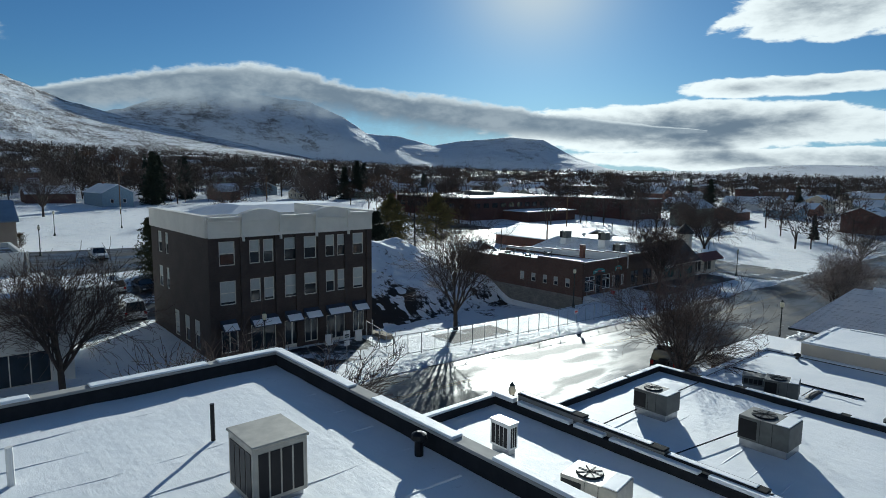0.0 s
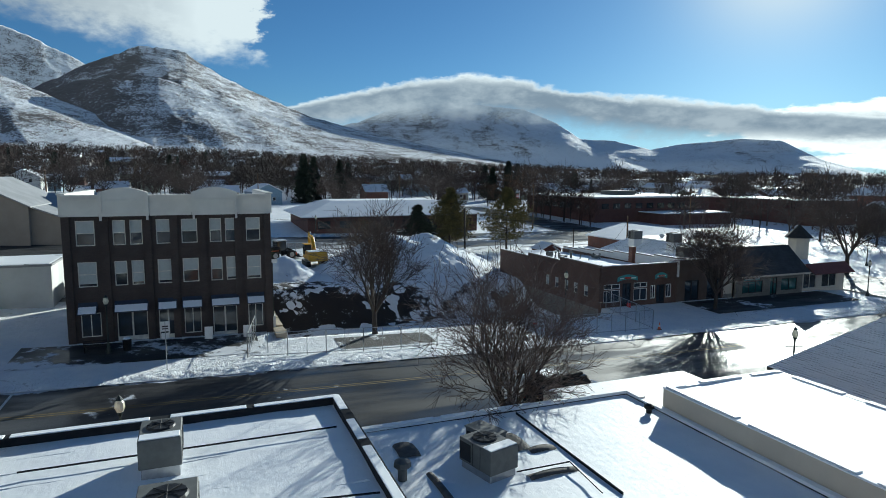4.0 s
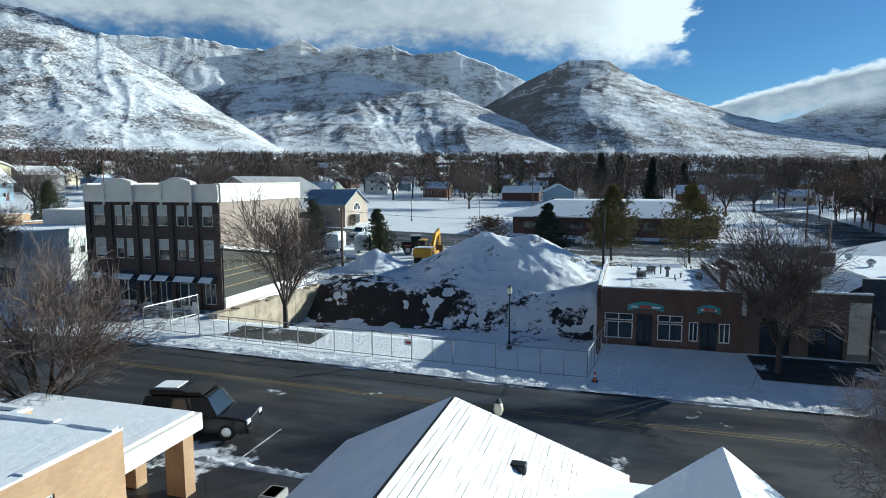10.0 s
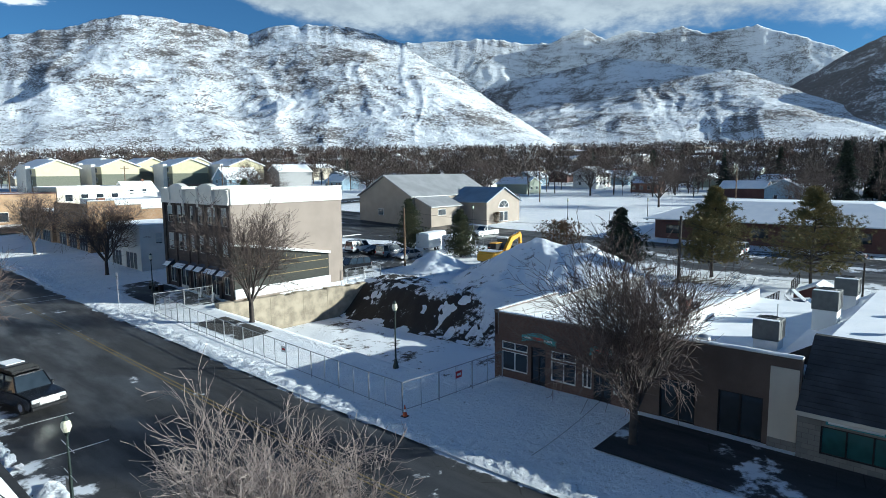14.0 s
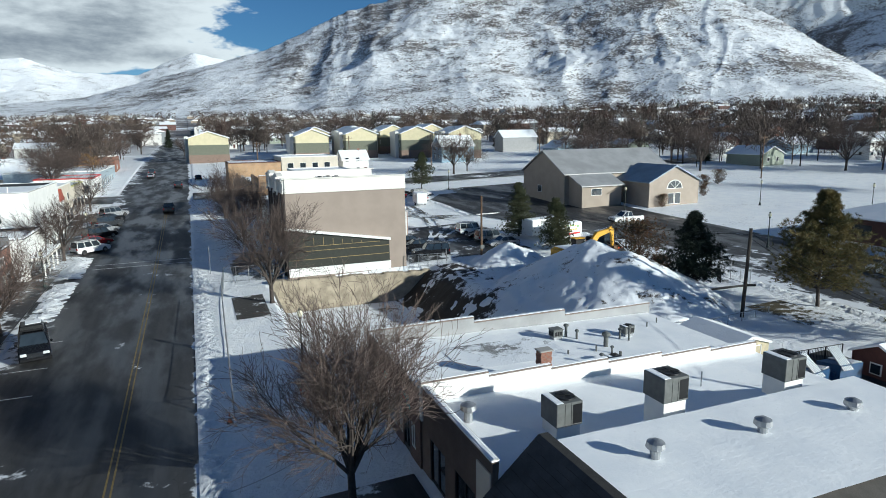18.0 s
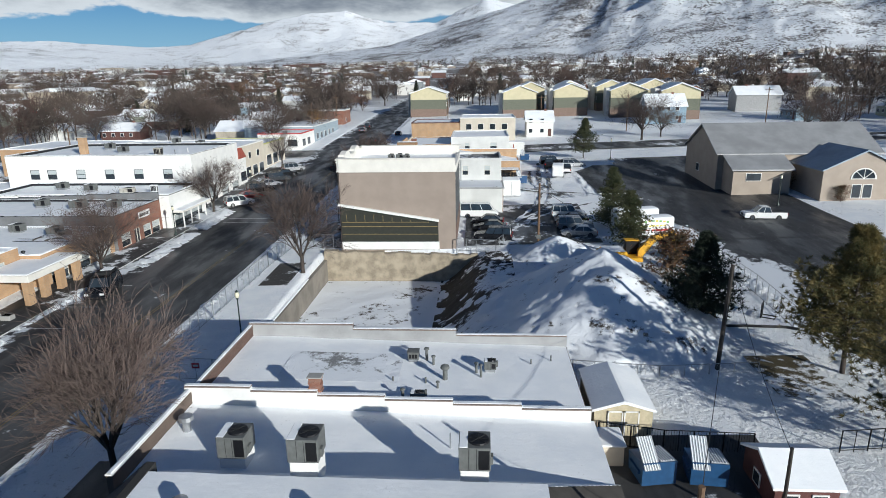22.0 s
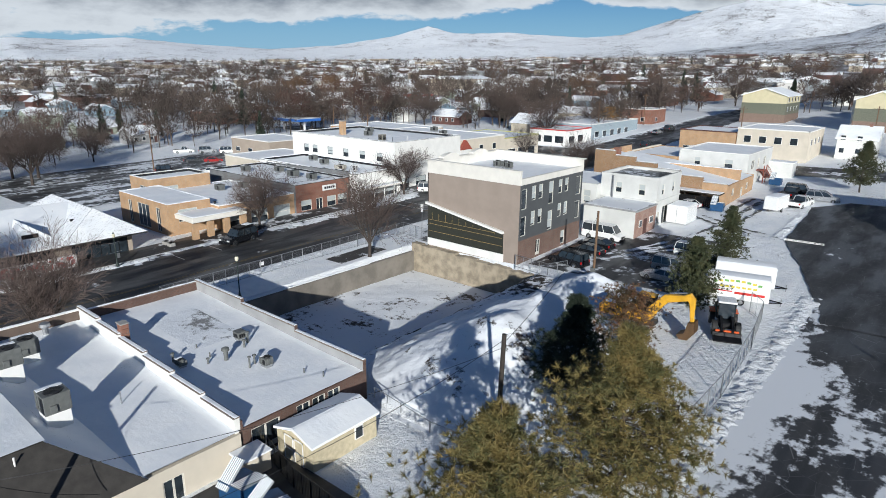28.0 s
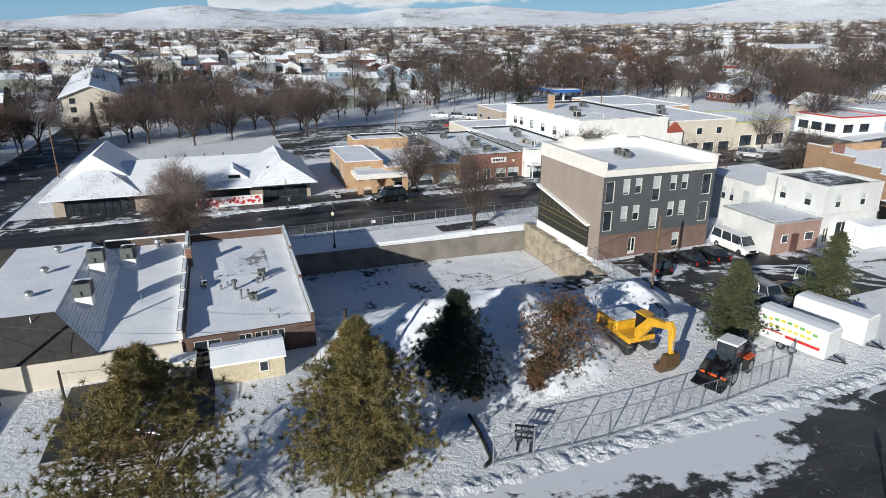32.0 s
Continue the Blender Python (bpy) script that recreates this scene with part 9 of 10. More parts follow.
def fence(name, points, label, h=1.85, bay=3.0, z=None, mat=STEEL, wire=True, lean=0.0):
    t = thing(name, label, "fence")
    zf = (lambda x, y: gz(x, y)) if z is None else (lambda x, y: z)
    for (x0, y0), (x1, y1) in zip(points, points[1:]):
        L = math.hypot(x1 - x0, y1 - y0)
        k = max(1, round(L / bay))
        for i in range(k):
            a, b = i / k, (i + 1) / k
            p = Vector((x0 + (x1 - x0) * a, y0 + (y1 - y0) * a, 0))
            q = Vector((x0 + (x1 - x0) * b, y0 + (y1 - y0) * b, 0))
            p.z, q.z = zf(p.x, p.y), zf(q.x, q.y)
            up = Vector((0, 0, h))
            part("post", rod(p - Vector((0, 0, 0.2)), p + up, 0.045), mat, t)
            part("top_rail", rod(p + up, q + up, 0.032, 5), mat, t)
            part("bottom_rail", rod(p + Vector((0, 0, 0.15)), q + Vector((0, 0, 0.15)), 0.028, 5), mat, t)
            m = (p + q) / 2
            part("mid_post", rod(m, m + up, 0.025, 5), mat, t)
            if wire:
                bm = bmesh.new()
                bm.faces.new([bm.verts.new(v) for v in (p + Vector((0, 0, 0.1)), q + Vector((0, 0, 0.1)), q + up, p + up)])
                part("wire_mesh", bm, WIRE, t)
        part("post", rod((x1, y1, zf(x1, y1) - 0.2), (x1, y1, zf(x1, y1) + h), 0.045), mat, t)
    return t


fence("chain_link_fence", [(-1.6, 1.6), (-7.2, 2.6), (-7.8, -6.0), (-8.4, -33.4), (0.2, -34.4)], "galvanised chain-link fence panels round the dug-out lot")
fence("chain_link_fence", [(43.7, -26.0), (43.9, -18.0), (43.3, -8.0), (42.4, -1.5), (40.9, 0.5)], "galvanised chain-link fence panels beside the car park", 2.0, 2.6)
fence("chain_link_fence", [(24.4, -33.4), (30.5, -34.2), (37.8, -33.4)], "low chain-link fence at the foot of the snow heap", 1.3, 3.0, 0.5)
fence("chain_link_fence", [(14.6, -0.6), (19.5, -1.2), (20.5, 1.5)], "chain-link fence above the old concrete wall", 1.6, 2.4, 1.0)
fence("iron_fence", [(24.6, -42.6), (28.2, -43.4), (33.2, -43.6)], "black iron railing round the yard", 1.5, 1.6, 0.7, DARK_METAL, False)
IR = thing("iron_railing", "black iron railing bars round the yard", "railing")
for k in range(56):
    x = 24.7 + k * 0.15
    y = -42.6 - 0.22 * (x - 24.6) if x < 28.2 else -43.4 - 0.04 * (x - 28.2)
    part("bar", rod((x, y, 0.75), (x, y, 2.15), 0.012, 4), DARK_METAL, IR)
fence("iron_fence", [(38.0, -43.6), (44.5, -43.0)], "black iron railing under the pines", 1.4, 1.6, None, DARK_METAL, False)

# sign plates on the fence
for i, (x, y) in enumerate(((-8.15, -21.0), (-4.0, -34.0))):
    p = thing("fence_sign", "small warning sign tied to the fence", "sign", (x, y, gz(x, y) + 1.1), -90 if i == 0 else 0)
    part("plate", bevelled(-0.3, 0.3, -0.06, -0.04, 0, 0.45, r=0.005), CAR_WHITE if i == 0 else RED, p)
    part("lettering_bar", one_box(-0.2, 0.2, -0.07, -0.06, 0.15, 0.3), RED if i == 0 else CAR_WHITE, p)

# ---- roof equipment ----


def ac_unit(x, y, z, w, d, h, label, mat=AC_GREY, fan=True, plinth=0.3, rz=0.0, cat="roof unit"):
    t = thing("air_conditioner", label, cat, (x, y, z), rz, "roof air conditioners")
    part("plinth", bevelled(-w / 2 + 0.06, w / 2 - 0.06, -d / 2 + 0.06, d / 2 - 0.06, -0.15, plinth, r=0.02), WHITE if plinth > 0.35 else STEEL, t)
    part("casing", bevelled(-w / 2, w / 2, -d / 2, d / 2, plinth, plinth + h, r=0.025), mat, t)
    top, z0, z1 = plinth + h, plinth + 0.1, plinth + h - 0.12
    if not fan:                                        # cooler: tall slots on all four sides under a lid
        for turn, span, out in ((0, w, d), (180, w, d), (90, d, w), (270, d, w)):
            n = max(3, round(span / 0.26))
            for k in range(n):
                u = -span / 2 + 0.08 + (span - 0.16) * k / n
                p = part("louvre", one_box(u + 0.02, u + (span - 0.16) / n - 0.02, -out / 2 - 0.012, -out / 2, z0, z1), DARK_METAL, t)
                p.matrix_basis = pose(0, 0, 0, 0, 0, turn)
        part("lid", bevelled(-w / 2 - 0.03, w / 2 + 0.03, -d / 2 - 0.03, d / 2 + 0.03, top - 0.01, top + 0.05, r=0.015), mat, t)
    else:                                              # packaged unit: folded panels, a coil grille at the fan's end
        for turn, span, out in ((0, w, d), (180, w, d)):
            a, b = (w * 0.12, w / 2 - 0.05) if turn == 0 else (-w / 2 + 0.05, -w * 0.12)
            p = part("coil_grille", one_box(a, b, -out / 2 - 0.012, -out / 2, z0, z1), DARK_METAL, t)
            p.matrix_basis = pose(0, 0, 0, 0, 0, turn)
            for u in (-w * 0.18, w * 0.06) if turn == 0 else (-w * 0.06, w * 0.18):
                q = part("panel_seam", one_box(u - 0.008, u + 0.008, -out / 2 - 0.01, -out / 2, plinth + 0.03, top - 0.03), DARK_METAL, t)
                q.matrix_basis = pose(0, 0, 0, 0, 0, turn)
        part("service_box", bevelled(w / 2, w / 2 + 0.12, -d * 0.3, -d * 0.05, plinth + 0.15, plinth + 0.55, r=0.01), mat, t)
        part("snow", bevelled(-w / 2 + 0.03, -w * 0.22, -d / 2 + 0.04, d / 2 - 0.04, top - 0.005, top + 0.03, r=0.012), SNOW_ROOF, t)
    if fan:
        bm = bmesh.new()
        tube(bm, [(w * 0.12, 0, plinth + h), (w * 0.12, 0, plinth + h + 0.06)], [min(w, d) * 0.36, min(w, d) * 0.33], 18)
        f = part("fan_ring", bm, DARK_METAL, t)
        for k in range(4):
            a = k * math.pi / 4
            r = min(w, d) * 0.33
            part("guard_bar", rod((w * 0.12 - r * math.cos(a), -r * math.sin(a), plinth + h + 0.075), (w * 0.12 + r * math.cos(a), r * math.sin(a), plinth + h + 0.075), 0.012, 4), RUBBER, f)
    return t


def vent(x, y, z, h, r, label, cap=True, mat=STEEL, name="roof_vent"):
    t = thing(name, label, "vent", (x, y, z), 0, "roof vents")
    part("pipe", rod((0, 0, -0.15), (0, 0, h), r, 10), mat, t)
    if cap:
        bm = bmesh.new()
        tube(bm, [(0, 0, h), (0, 0, h + r * 0.6), (0, 0, h + r * 1.6), (0, 0, h + r * 2.2)], [r * 1.2, r * 1.9, r * 1.7, r * 0.5], 12)
        part("cap", bm, mat, t)
    return t


for x, y, top in ((5.5, -49.5, 5.7), (9.7, -51.6, 7.0), (17.3, -51.5, 6.7)):
    low = 3.95 - 0.035 * (x - 0.8) if y > -50 else 4.5
    ac_unit(x, y, low, 1.4, 1.4, 1.15, "grey rooftop air conditioner on a white curb", AC_GREY, True, max(0.35, top - low - 1.35))
vent(1.8, -47.1, 3.95, 0.5, 0.22, "round galvanised roof vent on the snowy roof")
for x in (5.7, 11.2, 16.6):
    vent(x, -55.6, 5.5 - 0.03 * (x - 2.6), 0.45, 0.2, "round grey roof vent on the snowy ridge")
vent(21.0, -54.6, 5.0, 0.4, 0.05, "thin white vent pipe on the roof", False, WHITE)
vent(13.6, -53.0, 3.6, 0.9, 0.05, "thin grey vent pipe on the roof", False)
vent(16.0, -47.5, 3.4, 0.9, 0.04, "thin grey vent pipe on the roof", False)
RZ = lambda x: 3.75 - 0.028 * (x - 0.65)
ac_unit(13.0, -37.1, RZ(13), 0.75, 0.7, 0.5, "small grey exhaust fan housing on the shop roof", AC_GREY, False, 0.2)
ac_unit(18.2, -38.2, RZ(18.2), 0.8, 0.7, 0.55, "small grey roof unit on the shop roof", AC_GREY, True, 0.2)
ac_unit(13.8, -42.4, RZ(13.8), 0.9, 0.6, 0.35, "low grey roof unit with snow beside it", AC_GREY, True, 0.15)
for x, y, h, r in ((13.9, -37.0, 0.75, 0.1), (14.4, -37.6, 0.5, 0.08), (15.3, -39.7, 0.7, 0.16), (17.3, -38.6, 0.6, 0.08), (17.6, -39.2, 0.8, 0.07), (12.9, -42.5, 0.6, 0.08), (14.1, -40.3, 0.4, 0.06), (21.0, -37.0, 0.35, 0.05), (22.4, -36.4, 0.4, 0.05), (14.9, -40.9, 0.35, 0.07), (12.0, -40.2, 0.3, 0.06)):
    vent(x, y, RZ(x), h, r, "dark vent pipe with cap on the shop roof", r > 0.065, AC_GREY)
CH = thing("chimney", "small red brick chimney at the party wall", "chimney", (8.0, -43.75, 3.6))
for k in range(10):
    for j, (a, b) in enumerate(((-0.36, 0.0), (0.0, 0.36))):
        s = 0.04 if k % 2 else 0.0
        part("brick", one_box(a + s, b + s - 0.012, -0.28, 0.28, k * 0.19, k * 0.19 + 0.178), BRICK_RED, CH)
part("cap", bevelled(-0.42, 0.46, -0.34, 0.34, 1.9, 1.98, r=0.02), CONCRETE, CH)
# thawed patches and wet stains on the shop roof
tagged(sheet("wet_patch", np.arange(4.5, 12.6, 0.3), np.arange(-40.5, -36.0, 0.3), lambda x, y: 3.79 - 0.028 * (x - 0.65) + 0.10 * (fractal(x * 0.5, y * 0.5, 3) - 0.62), mud_snow("thawing_snow", 0.515, (0.3, 0.3, 0.3))), "thawed grey patch on the shop roof", "roof patch", kind="structure")

ac_unit(-37.4, 27.8, 10.1, 1.15, 1.1, 1.1, "large beige rooftop air conditioner beside a dark drum", AC_BEIGE, False, 0.1)
vent(-34.5, 27.8, 10.1, 0.9, 0.05, "thin dark vent pipe on the snowy roof", False, DARK_METAL)
vent(-38.1, 24.6, 10.1, 0.35, 0.1, "short dark vent pipe on the snowy roof", True, DARK_METAL)
vent(-34.0, 31.6, 10.1, 0.8, 0.07, "white vent pipe on the snowy roof", False, WHITE)
ac_unit(-32.6, 16.0, 5.6, 1.0, 0.5, 1.0, "small white split air conditioner on blocks", CAR_WHITE, False, 0.25)
ac_unit(-37.0, 16.2, 5.6, 2.0, 1.3, 0.7, "beige rooftop air conditioner with round fan", AC_BEIGE, True, 0.15, 10)
ac_unit(-33.7, 6.8, 5.1, 1.7, 1.2, 0.9, "grey rooftop air conditioner with round fan on the brick store", AC_GREY, True, 0.3)
ac_unit(-38.6, 6.4, 5.1, 2.0, 1.4, 1.0, "grey rooftop air conditioner with round fan on the brick store", AC_GREY, True, 0.3)
ac_unit(-35.4, -3.6, 3.9, 1.7, 1.25, 0.85, "weathered grey rooftop air conditioner with round fan", AC_GREY, True, 0.25, 15)
ac_unit(-33.7, -4.3, 3.9, 1.4, 0.8, 0.5, "low grey duct box on the snowy roof", AC_GREY, False, 0.2, 20)
ac_unit(-41.5, -2.0, 3.8, 1.6, 1.2, 0.9, "grey rooftop air conditioner with round fan", AC_GREY, True, 0.25)
ac_unit(-42.5, -6.0, 3.8, 1.4, 1.2, 0.9, "grey rooftop air conditioner with round fan", AC_GREY, True, 0.25)
vent(-33.1, -12.4, 3.8, 0.25, 0.12, "short vent pipe in a snow hollow", True, DARK_METAL)
vent(-35.0, -0.6, 3.85, 0.45, 0.16, "short grey vent on the snowy roof", True, AC_GREY)
vent(-36.0, 0.0, 3.8, 0.3, 0.05, "thin dark vent pipe on the roof", False, DARK_METAL)
for x, y in ((-45, 8), (-50, 4), (-44, 18), (-50, 20), (-46, 32), (-52, 38), (-40, 50), (-48, 56)):
    ac_unit(x, y, {8: 5.1, 4: 5.1, 18: 5.6, 20: 5.6, 32: 10.1, 38: 10.1, 50: gz(-45, 44) + 7.4, 56: gz(-45, 44) + 7.4}[y], 1.6, 1.2, 0.9, "grey rooftop air conditioner", AC_GREY, True, 0.25)
for x, y in ((5.5, 7.8), (6.6, 8.1), (7.6, 7.6)):
    ac_unit(x, y, 11.3, 0.8, 0.8, 0.7, "grey condenser unit on the snowy flat roof", AC_GREY, True, 0.25)
cable("conduit", (-33, 10.8, 5.25), (-33, 1.2, 5.25), 0.0, "black conduit across the snowy roof", 0.03)
cable("conduit", (-36.5, 11.4, 5.3), (-38, 1.0, 5.25), 0.0, "black conduit across the snowy roof", 0.03)

# ---- sheds and yard clutter ----
SH = thing("garden_shed", "beige wooden garden shed with double doors and snow on its roof", "shed", (26.2, -39.2, 0.55))
bm = bmesh.new()
gable_walls(bm, -1.75, 1.75, -2.6, 2.6, 0, 2.0, 2.4, "y")
part("wall", bm, plain("pale_yellow_shed_paint", (0.52, 0.45, 0.31), 0.7), SH)
bm = bmesh.new()
gable(bm, -1.75, 1.75, -2.6, 2.6, 2.0, 2.45, "y", 0.16, 0.15)
part("roof", bm, SNOW_ROOF, SH)
for u in (-0.95, 0.03):
    d = part("door", bevelled(u, u + 0.92, -2.66, -2.6, 0.15, 1.95, r=0.01), plain("pale_yellow_shed_paint", (0.52, 0.45, 0.31), 0.7), SH)
    for a in ((u, u + 0.08, 0.15, 1.95), (u + 0.84, u + 0.92, 0.15, 1.95), (u, u + 0.92, 0.15, 0.25), (u, u + 0.92, 1.0, 1.08), (u, u + 0.92, 1.85, 1.95)):
        part("batten", one_box(a[0], a[1], -2.685, -2.66, a[2], a[3]), WHITE, d)
add_windows(SH, "e", -1.75, 1.75, -2.6, 2.6, [(3.3, 0.9, 0.7, 0.9)])
SH2 = thing("small_shed", "low beige lean-to shed beside the restaurant", "shed", (24.9, -44.0, 0.5))
part("wall", bevelled(-0.7, 0.7, -0.9, 0.9, 0, 1.5, r=0.02), STUCCO_CREAM, SH2)
part("roof", bevelled(-0.8, 0.8, -1.0, 1.0, 1.5, 1.62, r=0.04), SNOW_ROOF, SH2)
HT = thing("brown_shed", "dark red shed with white window boxes and snowy gable roof", "shed", (33.6, -46.9, 0.5))
bm = bmesh.new()
gable_walls(bm, -1.55, 1.55, -1.8, 1.8, 0, 1.9, 2.7, "x")
part("wall", bm, plain("dark_red_boards", (0.10, 0.035, 0.03), 0.7), HT)
bm = bmesh.new()
gable(bm, -1.55, 1.55, -1.8, 1.8, 1.9, 2.75, "x", 0.14, 0.2)
part("roof", bm, SNOW_ROOF, HT)
bm = bmesh.new()
for k in range(10):
    box(bm, -1.6 + 0.33 * k, -1.54 + 0.33 * k, -1.9, -1.88, 1.72, 1.82)
part("eaves_trim", bm, WHITE, HT)
add_windows(HT, "s", -1.55, 1.55, -1.8, 1.8, [(0.4, 0.7, 0.8, 0.8), (1.8, 0.7, 0.8, 0.8)])
add_windows(HT, "w", -1.55, 1.55, -1.8, 1.8, [(1.3, 0.7, 0.8, 0.8)])
LB2 = thing("log_border", "timber border along a raised planting bed", "border", (0, 0, 0))
for (x0, y0), (x1, y1) in (((37.6, -22.0), (37.4, -17.5)), ((37.4, -17.5), (36.9, -13.2))):
    part("timber", rod((x0, y0, gz(x0, y0) + 0.1), (x1, y1, gz(x1, y1) + 0.1), 0.12, 6), WOOD_POLE, LB2)
PB = thing("wooden_box", "weathered wooden utility box under the fir", "box", (37.2, -24.6, gz(37.2, -24.6)), 15)
part("casing", bevelled(-0.45, 0.45, -0.4, 0.4, 0, 1.2, r=0.03), plain("weathered_planks", (0.28, 0.21, 0.14), 0.85), PB)
part("snow_lid", bevelled(-0.48, 0.48, -0.43, 0.43, 1.2, 1.3, r=0.04), SNOW_ROOF, PB)
# dark bent tube drawn in place of a pole's shadow line
DT = thing("shadow_line_tube", "black tube laid on the snow as a pole's shadow line", "pipe")
bm = bmesh.new()
tube(bm, [(38.0, -25.4, gz(38, -25.4) + 0.1), (40.4, -25.5, gz(40.4, -25.5) + 0.1), (43.2, -25.9, gz(43, -26) + 0.12), (43.9, -26.6, gz(44, -26.6) + 0.2)], [0.12] * 4, 8)
part("tube", bm, RUBBER, DT)
FK = thing("pallet_fork", "black pallet-fork attachment standing on the snow", "attachment", (42.3, -23.2, gz(42.3, -23.2)), 60)
for u in (-0.55, -0.2, 0.2, 0.55):
    part("upright", one_box(u - 0.04, u + 0.04, -0.05, 0.05, 0, 1.2), DARK_METAL, FK)
for zz in (0.25, 0.65, 1.1):
    part("crossbar", one_box(-0.65, 0.65, -0.04, 0.06, zz, zz + 0.12), DARK_METAL, FK)
for u in (-0.4, 0.4):
    part("fork", one_box(u - 0.06, u + 0.06, -1.1, 0.0, 0.03, 0.08), DARK_METAL, FK)
FP = thing("flagpole", "tall white flagpole with a striped flag", "flagpole", (101.2, -78.1, gz(101, -78)))
part("pole", rod((0, 0, 0), (0, 0, 9.8 - gz(101, -78) + 0.4), 0.07, 6), WHITE, FP)
for k in range(5):
    part("flag_stripe", one_box(0.08, 1.8, -0.02, 0.02, 8.0 - gz(101, -78) + 0.22 * k, 8.2 - gz(101, -78) + 0.22 * k), RED if k % 2 == 0 else WHITE, FP)
WM = thing("painted_hoarding", "white hoarding painted with red flowers before the gabled store", "hoarding", (-28.3, -39.3, gz(-28.3, -39.3)), 90)
part("board", bevelled(-5.0, 5.0, -0.04, 0.04, 0.1, 1.7, r=0.01), CAR_WHITE, WM)
fr = random.Random(3)
for k in range(60):
    u, v, r = fr.uniform(-4.75, 4.75), fr.uniform(0.35, 1.45), fr.uniform(0.1, 0.27)
    bm = bmesh.new()
    tube(bm, [(u, -0.05 - 0.001 * k * 0.1, v), (u, -0.045, v)], [r, r], 7)
    part("painted_flower", bm, RED if k % 3 else plain("pink_paint", (0.6, 0.2, 0.22), 0.6), WM)
SP = thing("skid_planters", "concrete planters beside the bank entrance", "planter", (-29.5, -22.3, gz(-29.5, -22)))
for k in range(2):
    part("trough", bevelled(-0.5 + 1.4 * k, 0.5 + 1.4 * k, -0.4, 0.4, 0, 0.5, r=0.05), CONCRETE, SP)
    part("snow_fill", bevelled(-0.42 + 1.4 * k, 0.42 + 1.4 * k, -0.32, 0.32, 0.44, 0.5, r=0.02), EARTH, SP)

# ---- bare patches, seams and pipes on the low shop's roof ----
for px, py, w, d in ((-32.9, -1.4, 1.3, 0.8), (-33.7, -5.5, 1.6, 0.75), (-34.6, -6.2, 0.5, 1.1), (-36.3, -1.6, 2.8, 0.28), (-36.4, -5.6, 0.4, 1.9)):
    tagged(sheet("bare_patch", np.linspace(px - w / 2, px + w / 2, 8), np.linspace(py - d / 2, py + d / 2, 7),
                 lambda x, y, px=px, py=py, w=w, d=d: 4.03 - 0.16 * np.clip(np.hypot((x - px) / w, (y - py) / d) * 2 - 0.55, 0, 1) - 0.02 * fractal(x * 3, y * 3, 3), plain("wet_brown_gravel_roof", (0.10, 0.088, 0.078), 0.8, 0, 0.3, 3.0, 0.5, 0.8)),
           "wet gravel roof where the snow has melted", "roof patch", kind="structure")
tagged(part("roof_seam", bevelled(-38.5, -31.2, -6.95, -6.9, 3.88, 3.99, r=0.01), COPING_DARK), "dark joint running across the snowy roof", "roof joint", kind="structure")
cable("roof_pipe", (-36.2, -4.3, 4.08), (-36.2, -6.4, 4.08), 0.0, "thin black pipe across the snowy roof", 0.025)
cable("roof_pipe", (-36.2, -6.4, 4.08), (-38.4, -6.2, 4.05), 0.0, "thin black pipe across the snowy roof", 0.025)


# ---- wheel tracks through the snow ----
def wheel_track(points, width=0.34):
    co, faces = [], []
    pts = [Vector((*p, 0)) for p in points]
    line = []
    for i in range(len(pts) - 1):                      # soft curve through the points
        a, b, c, d = pts[max(i - 1, 0)], pts[i], pts[i + 1], pts[min(i + 2, len(pts) - 1)]
        for k in range(12):
            t = k / 12
            line.append(0.5 * ((2 * b) + (c - a) * t + (2 * a - 5 * b + 4 * c - d) * t * t + (3 * b - a - 3 * c + d) * t ** 3))
    for side in (-0.8, 0.8):
        k0 = len(co)
        for i, p in enumerate(line):
            q = (line[min(i + 1, len(line) - 1)] - line[max(i - 1, 0)]).normalized()
            n = Vector((-q.y, q.x, 0))
            for e in (-width, width):
                w = p + n * (side + e * (0.8 + 0.4 * math.sin(i * 1.7)))
                co.append((w.x, w.y, float(carve(np.float64(w.x), np.float64(w.y))) + 0.10))
        faces += [(k0 + 2 * i, k0 + 2 * i + 1, k0 + 2 * i + 3, k0 + 2 * i + 2) for i in range(len(line) - 1)]
    return tagged(mesh_from("wheel_track", co, faces, SLUSH), "slushy wheel tracks pressed into the snow", "wheel track", kind="structure")


SLUSH = mud_snow("grey_slush", 0.46, (0.13, 0.125, 0.12))
wheel_track([(23, 12), (27, 22), (29, 32), (30, 46), (31, 62)])
wheel_track([(21, 8), (25, 15), (30, 20), (36, 24.5)])
wheel_track([(24, 36), (28, 33), (32, 30.5), (37, 29)])
wheel_track([(28.5, 52), (28.0, 42), (29.6, 33), (33, 27)])
wheel_track([(-20.5, -32), (-22.5, -36), (-23.6, -42), (-24.0, -50)], 0.28)

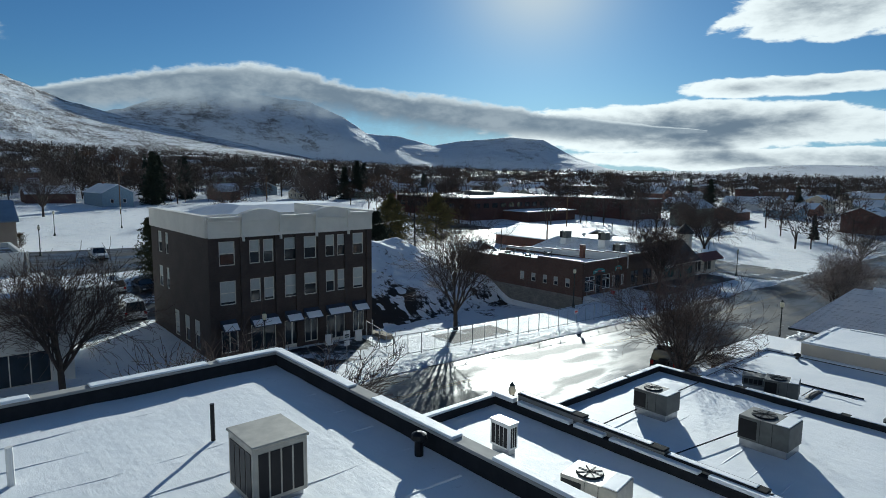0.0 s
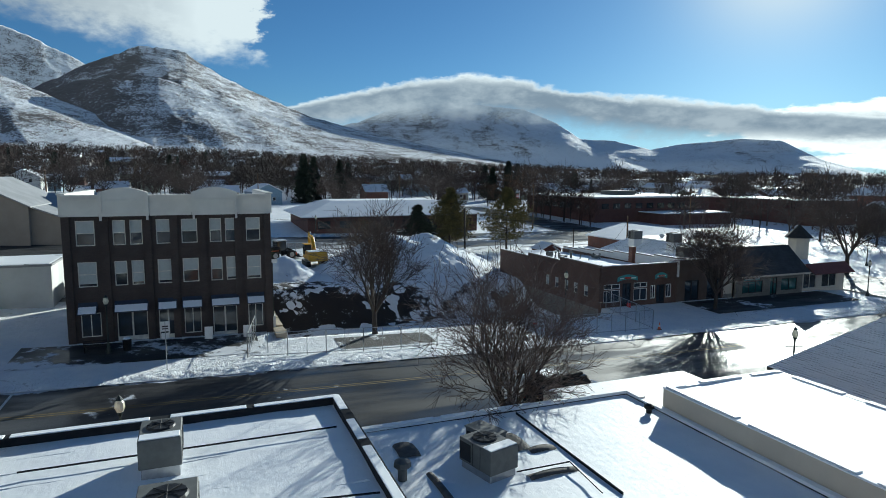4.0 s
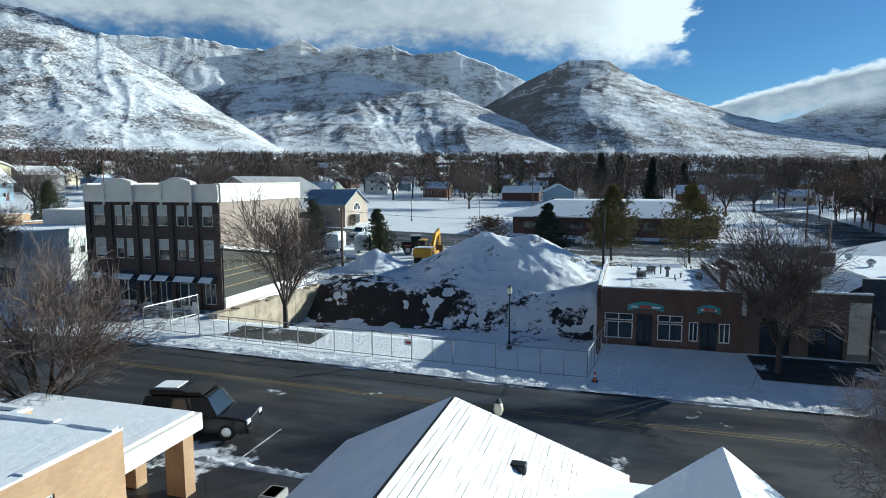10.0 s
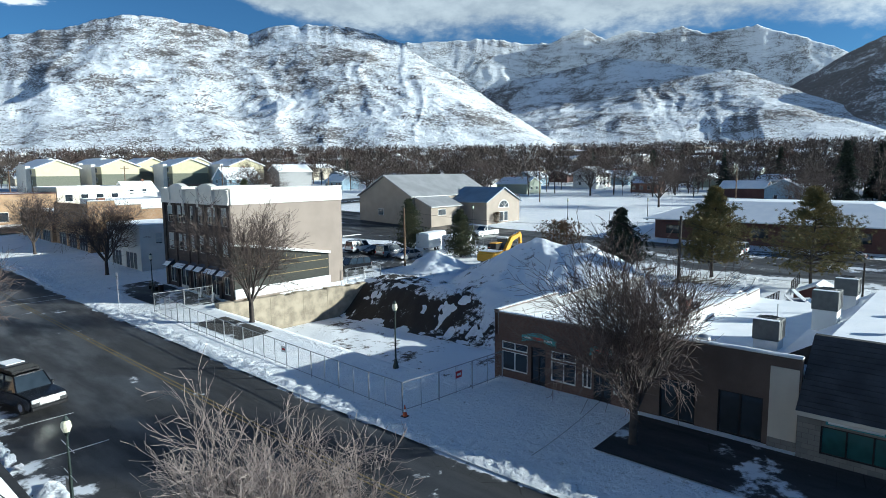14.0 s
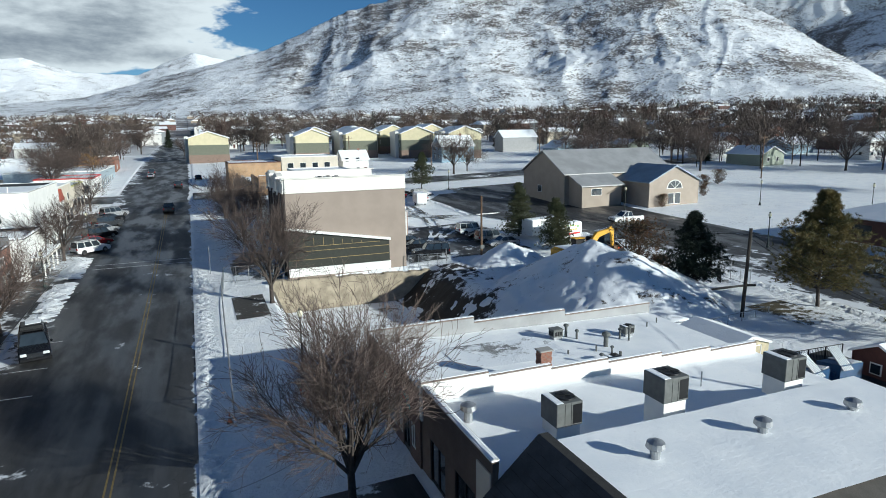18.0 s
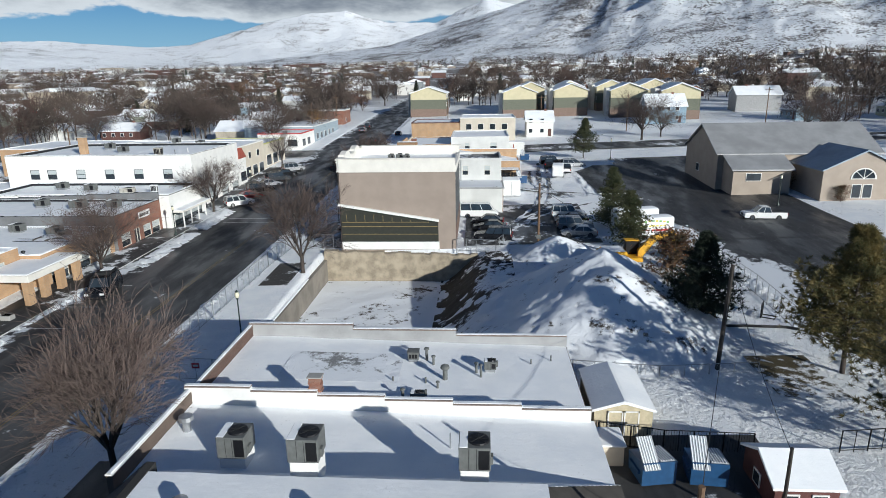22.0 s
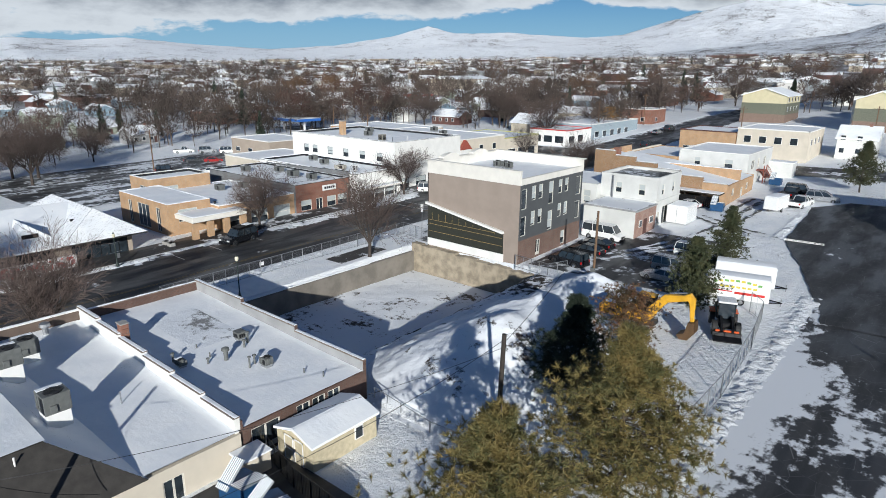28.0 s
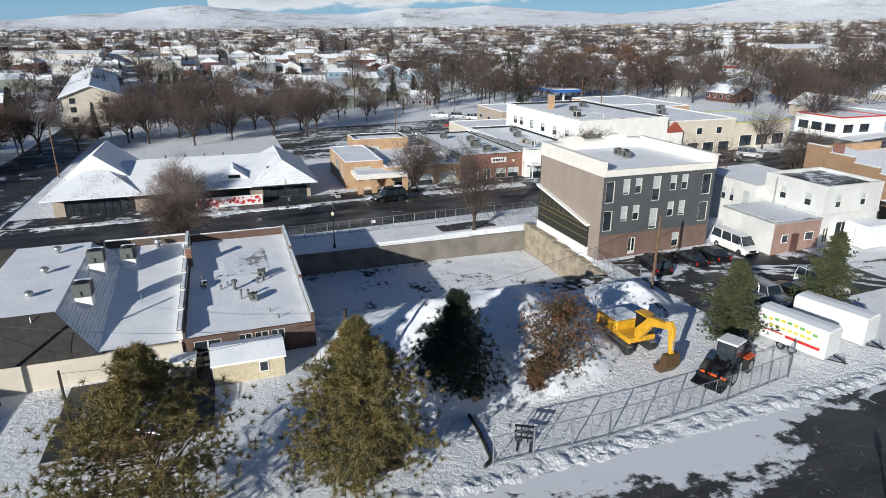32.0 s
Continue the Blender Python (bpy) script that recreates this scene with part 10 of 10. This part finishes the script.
# ---- details of the western shops ----
CK = thing("chimney", "tall tan brick chimney stack above the white hall", "chimney", (-51.9, 29.9, 10.0))
part("shaft", bevelled(-0.55, 0.55, -0.55, 0.55, 0, 3.0, r=0.04), BRICK_TAN, CK)
part("cap", bevelled(-0.65, 0.65, -0.65, 0.65, 3.0, 3.2, r=0.03), CONCRETE, CK)
zf = gz(-31, 46)
FR = thing("narrow_shop", "narrow white painted shop with a pointed red gable", "shop", (-30.0, 46.0, zf))
part("panel", one_box(-0.5, 0.0, -1.9, 1.9, 0.0, 7.3 - zf), WHITE, FR)
bm = bmesh.new()
prism(bm, [(-2.1, 7.3 - zf), (2.1, 7.3 - zf), (0.0, 9.3 - zf)], "x", -0.7, 0.12)
part("gable", bm, plain("faded_red_shingle", (0.30, 0.075, 0.05), 0.8), FR, "pointed red gable")
part("window", one_box(0.0, 0.04, -1.4, 1.4, 0.6, 2.4), GLASS, FR)
SG = thing("shop_sign", "white shop sign with dark lettering on red brick", "sign", (-30.06, 7.6, 3.7))
part("board", bevelled(0.0, 0.08, -1.5, 1.5, 0.0, 0.95, r=0.02), CAR_WHITE, SG)
for k, (a, b) in enumerate(((-1.1, -0.7), (-0.6, -0.2), (-0.1, 0.25), (0.35, 0.65), (0.75, 1.1))):
    part("lettering_bar", one_box(0.08, 0.09, a, b, 0.28, 0.68), DARK_METAL, SG)
AWN = thing("shop_canopy", "flat snow-topped canopy over the green-framed shop windows", "canopy", (-28.5, 18.1, 0))
part("deck", bevelled(0.0, 1.7, -5.4, 5.4, 3.2, 3.5, r=0.03), CORNICE, AWN)
part("snow", bevelled(0.05, 1.65, -5.3, 5.3, 3.49, 3.62, r=0.05), SNOW_ROOF, AWN)
for k in range(5):
    part("post", one_box(1.45, 1.6, -5.2 + 2.55 * k, -5.05 + 2.55 * k, 0.1, 3.2), WHITE, AWN)
part("mural_bracket", one_box(0.0, 0.1, -5.4, 5.4, 2.9, 3.2), GREEN_METAL, AWN)

# shrubs before the civic building and an ochre tree by the road
for bx_, by_, sc in ((64.5, 31.5, 0.5), (67.7, 29.0, 0.55), (71.8, 19.5, 0.4), (95.3, 33.5, 0.5), (103.8, 37.6, 0.55), (61.0, 33.5, 0.35), (88.0, 26.0, 0.35)):
    copy_thing(shrub, pose(bx_, by_, gz(bx_, by_) - 0.1, 0, 0, bx_ * 37) @ Matrix.Scale(sc, 4))
conifer("leafy_tree", -36.0, 128.0, 7.5, 4.2, "round tree still holding ochre leaves by the road", 71, needle_look("ochre_leaves", (0.20, 0.10, 0.02), (0.38, 0.20, 0.05)), "column", 14, 14, 8, "leafy trees")
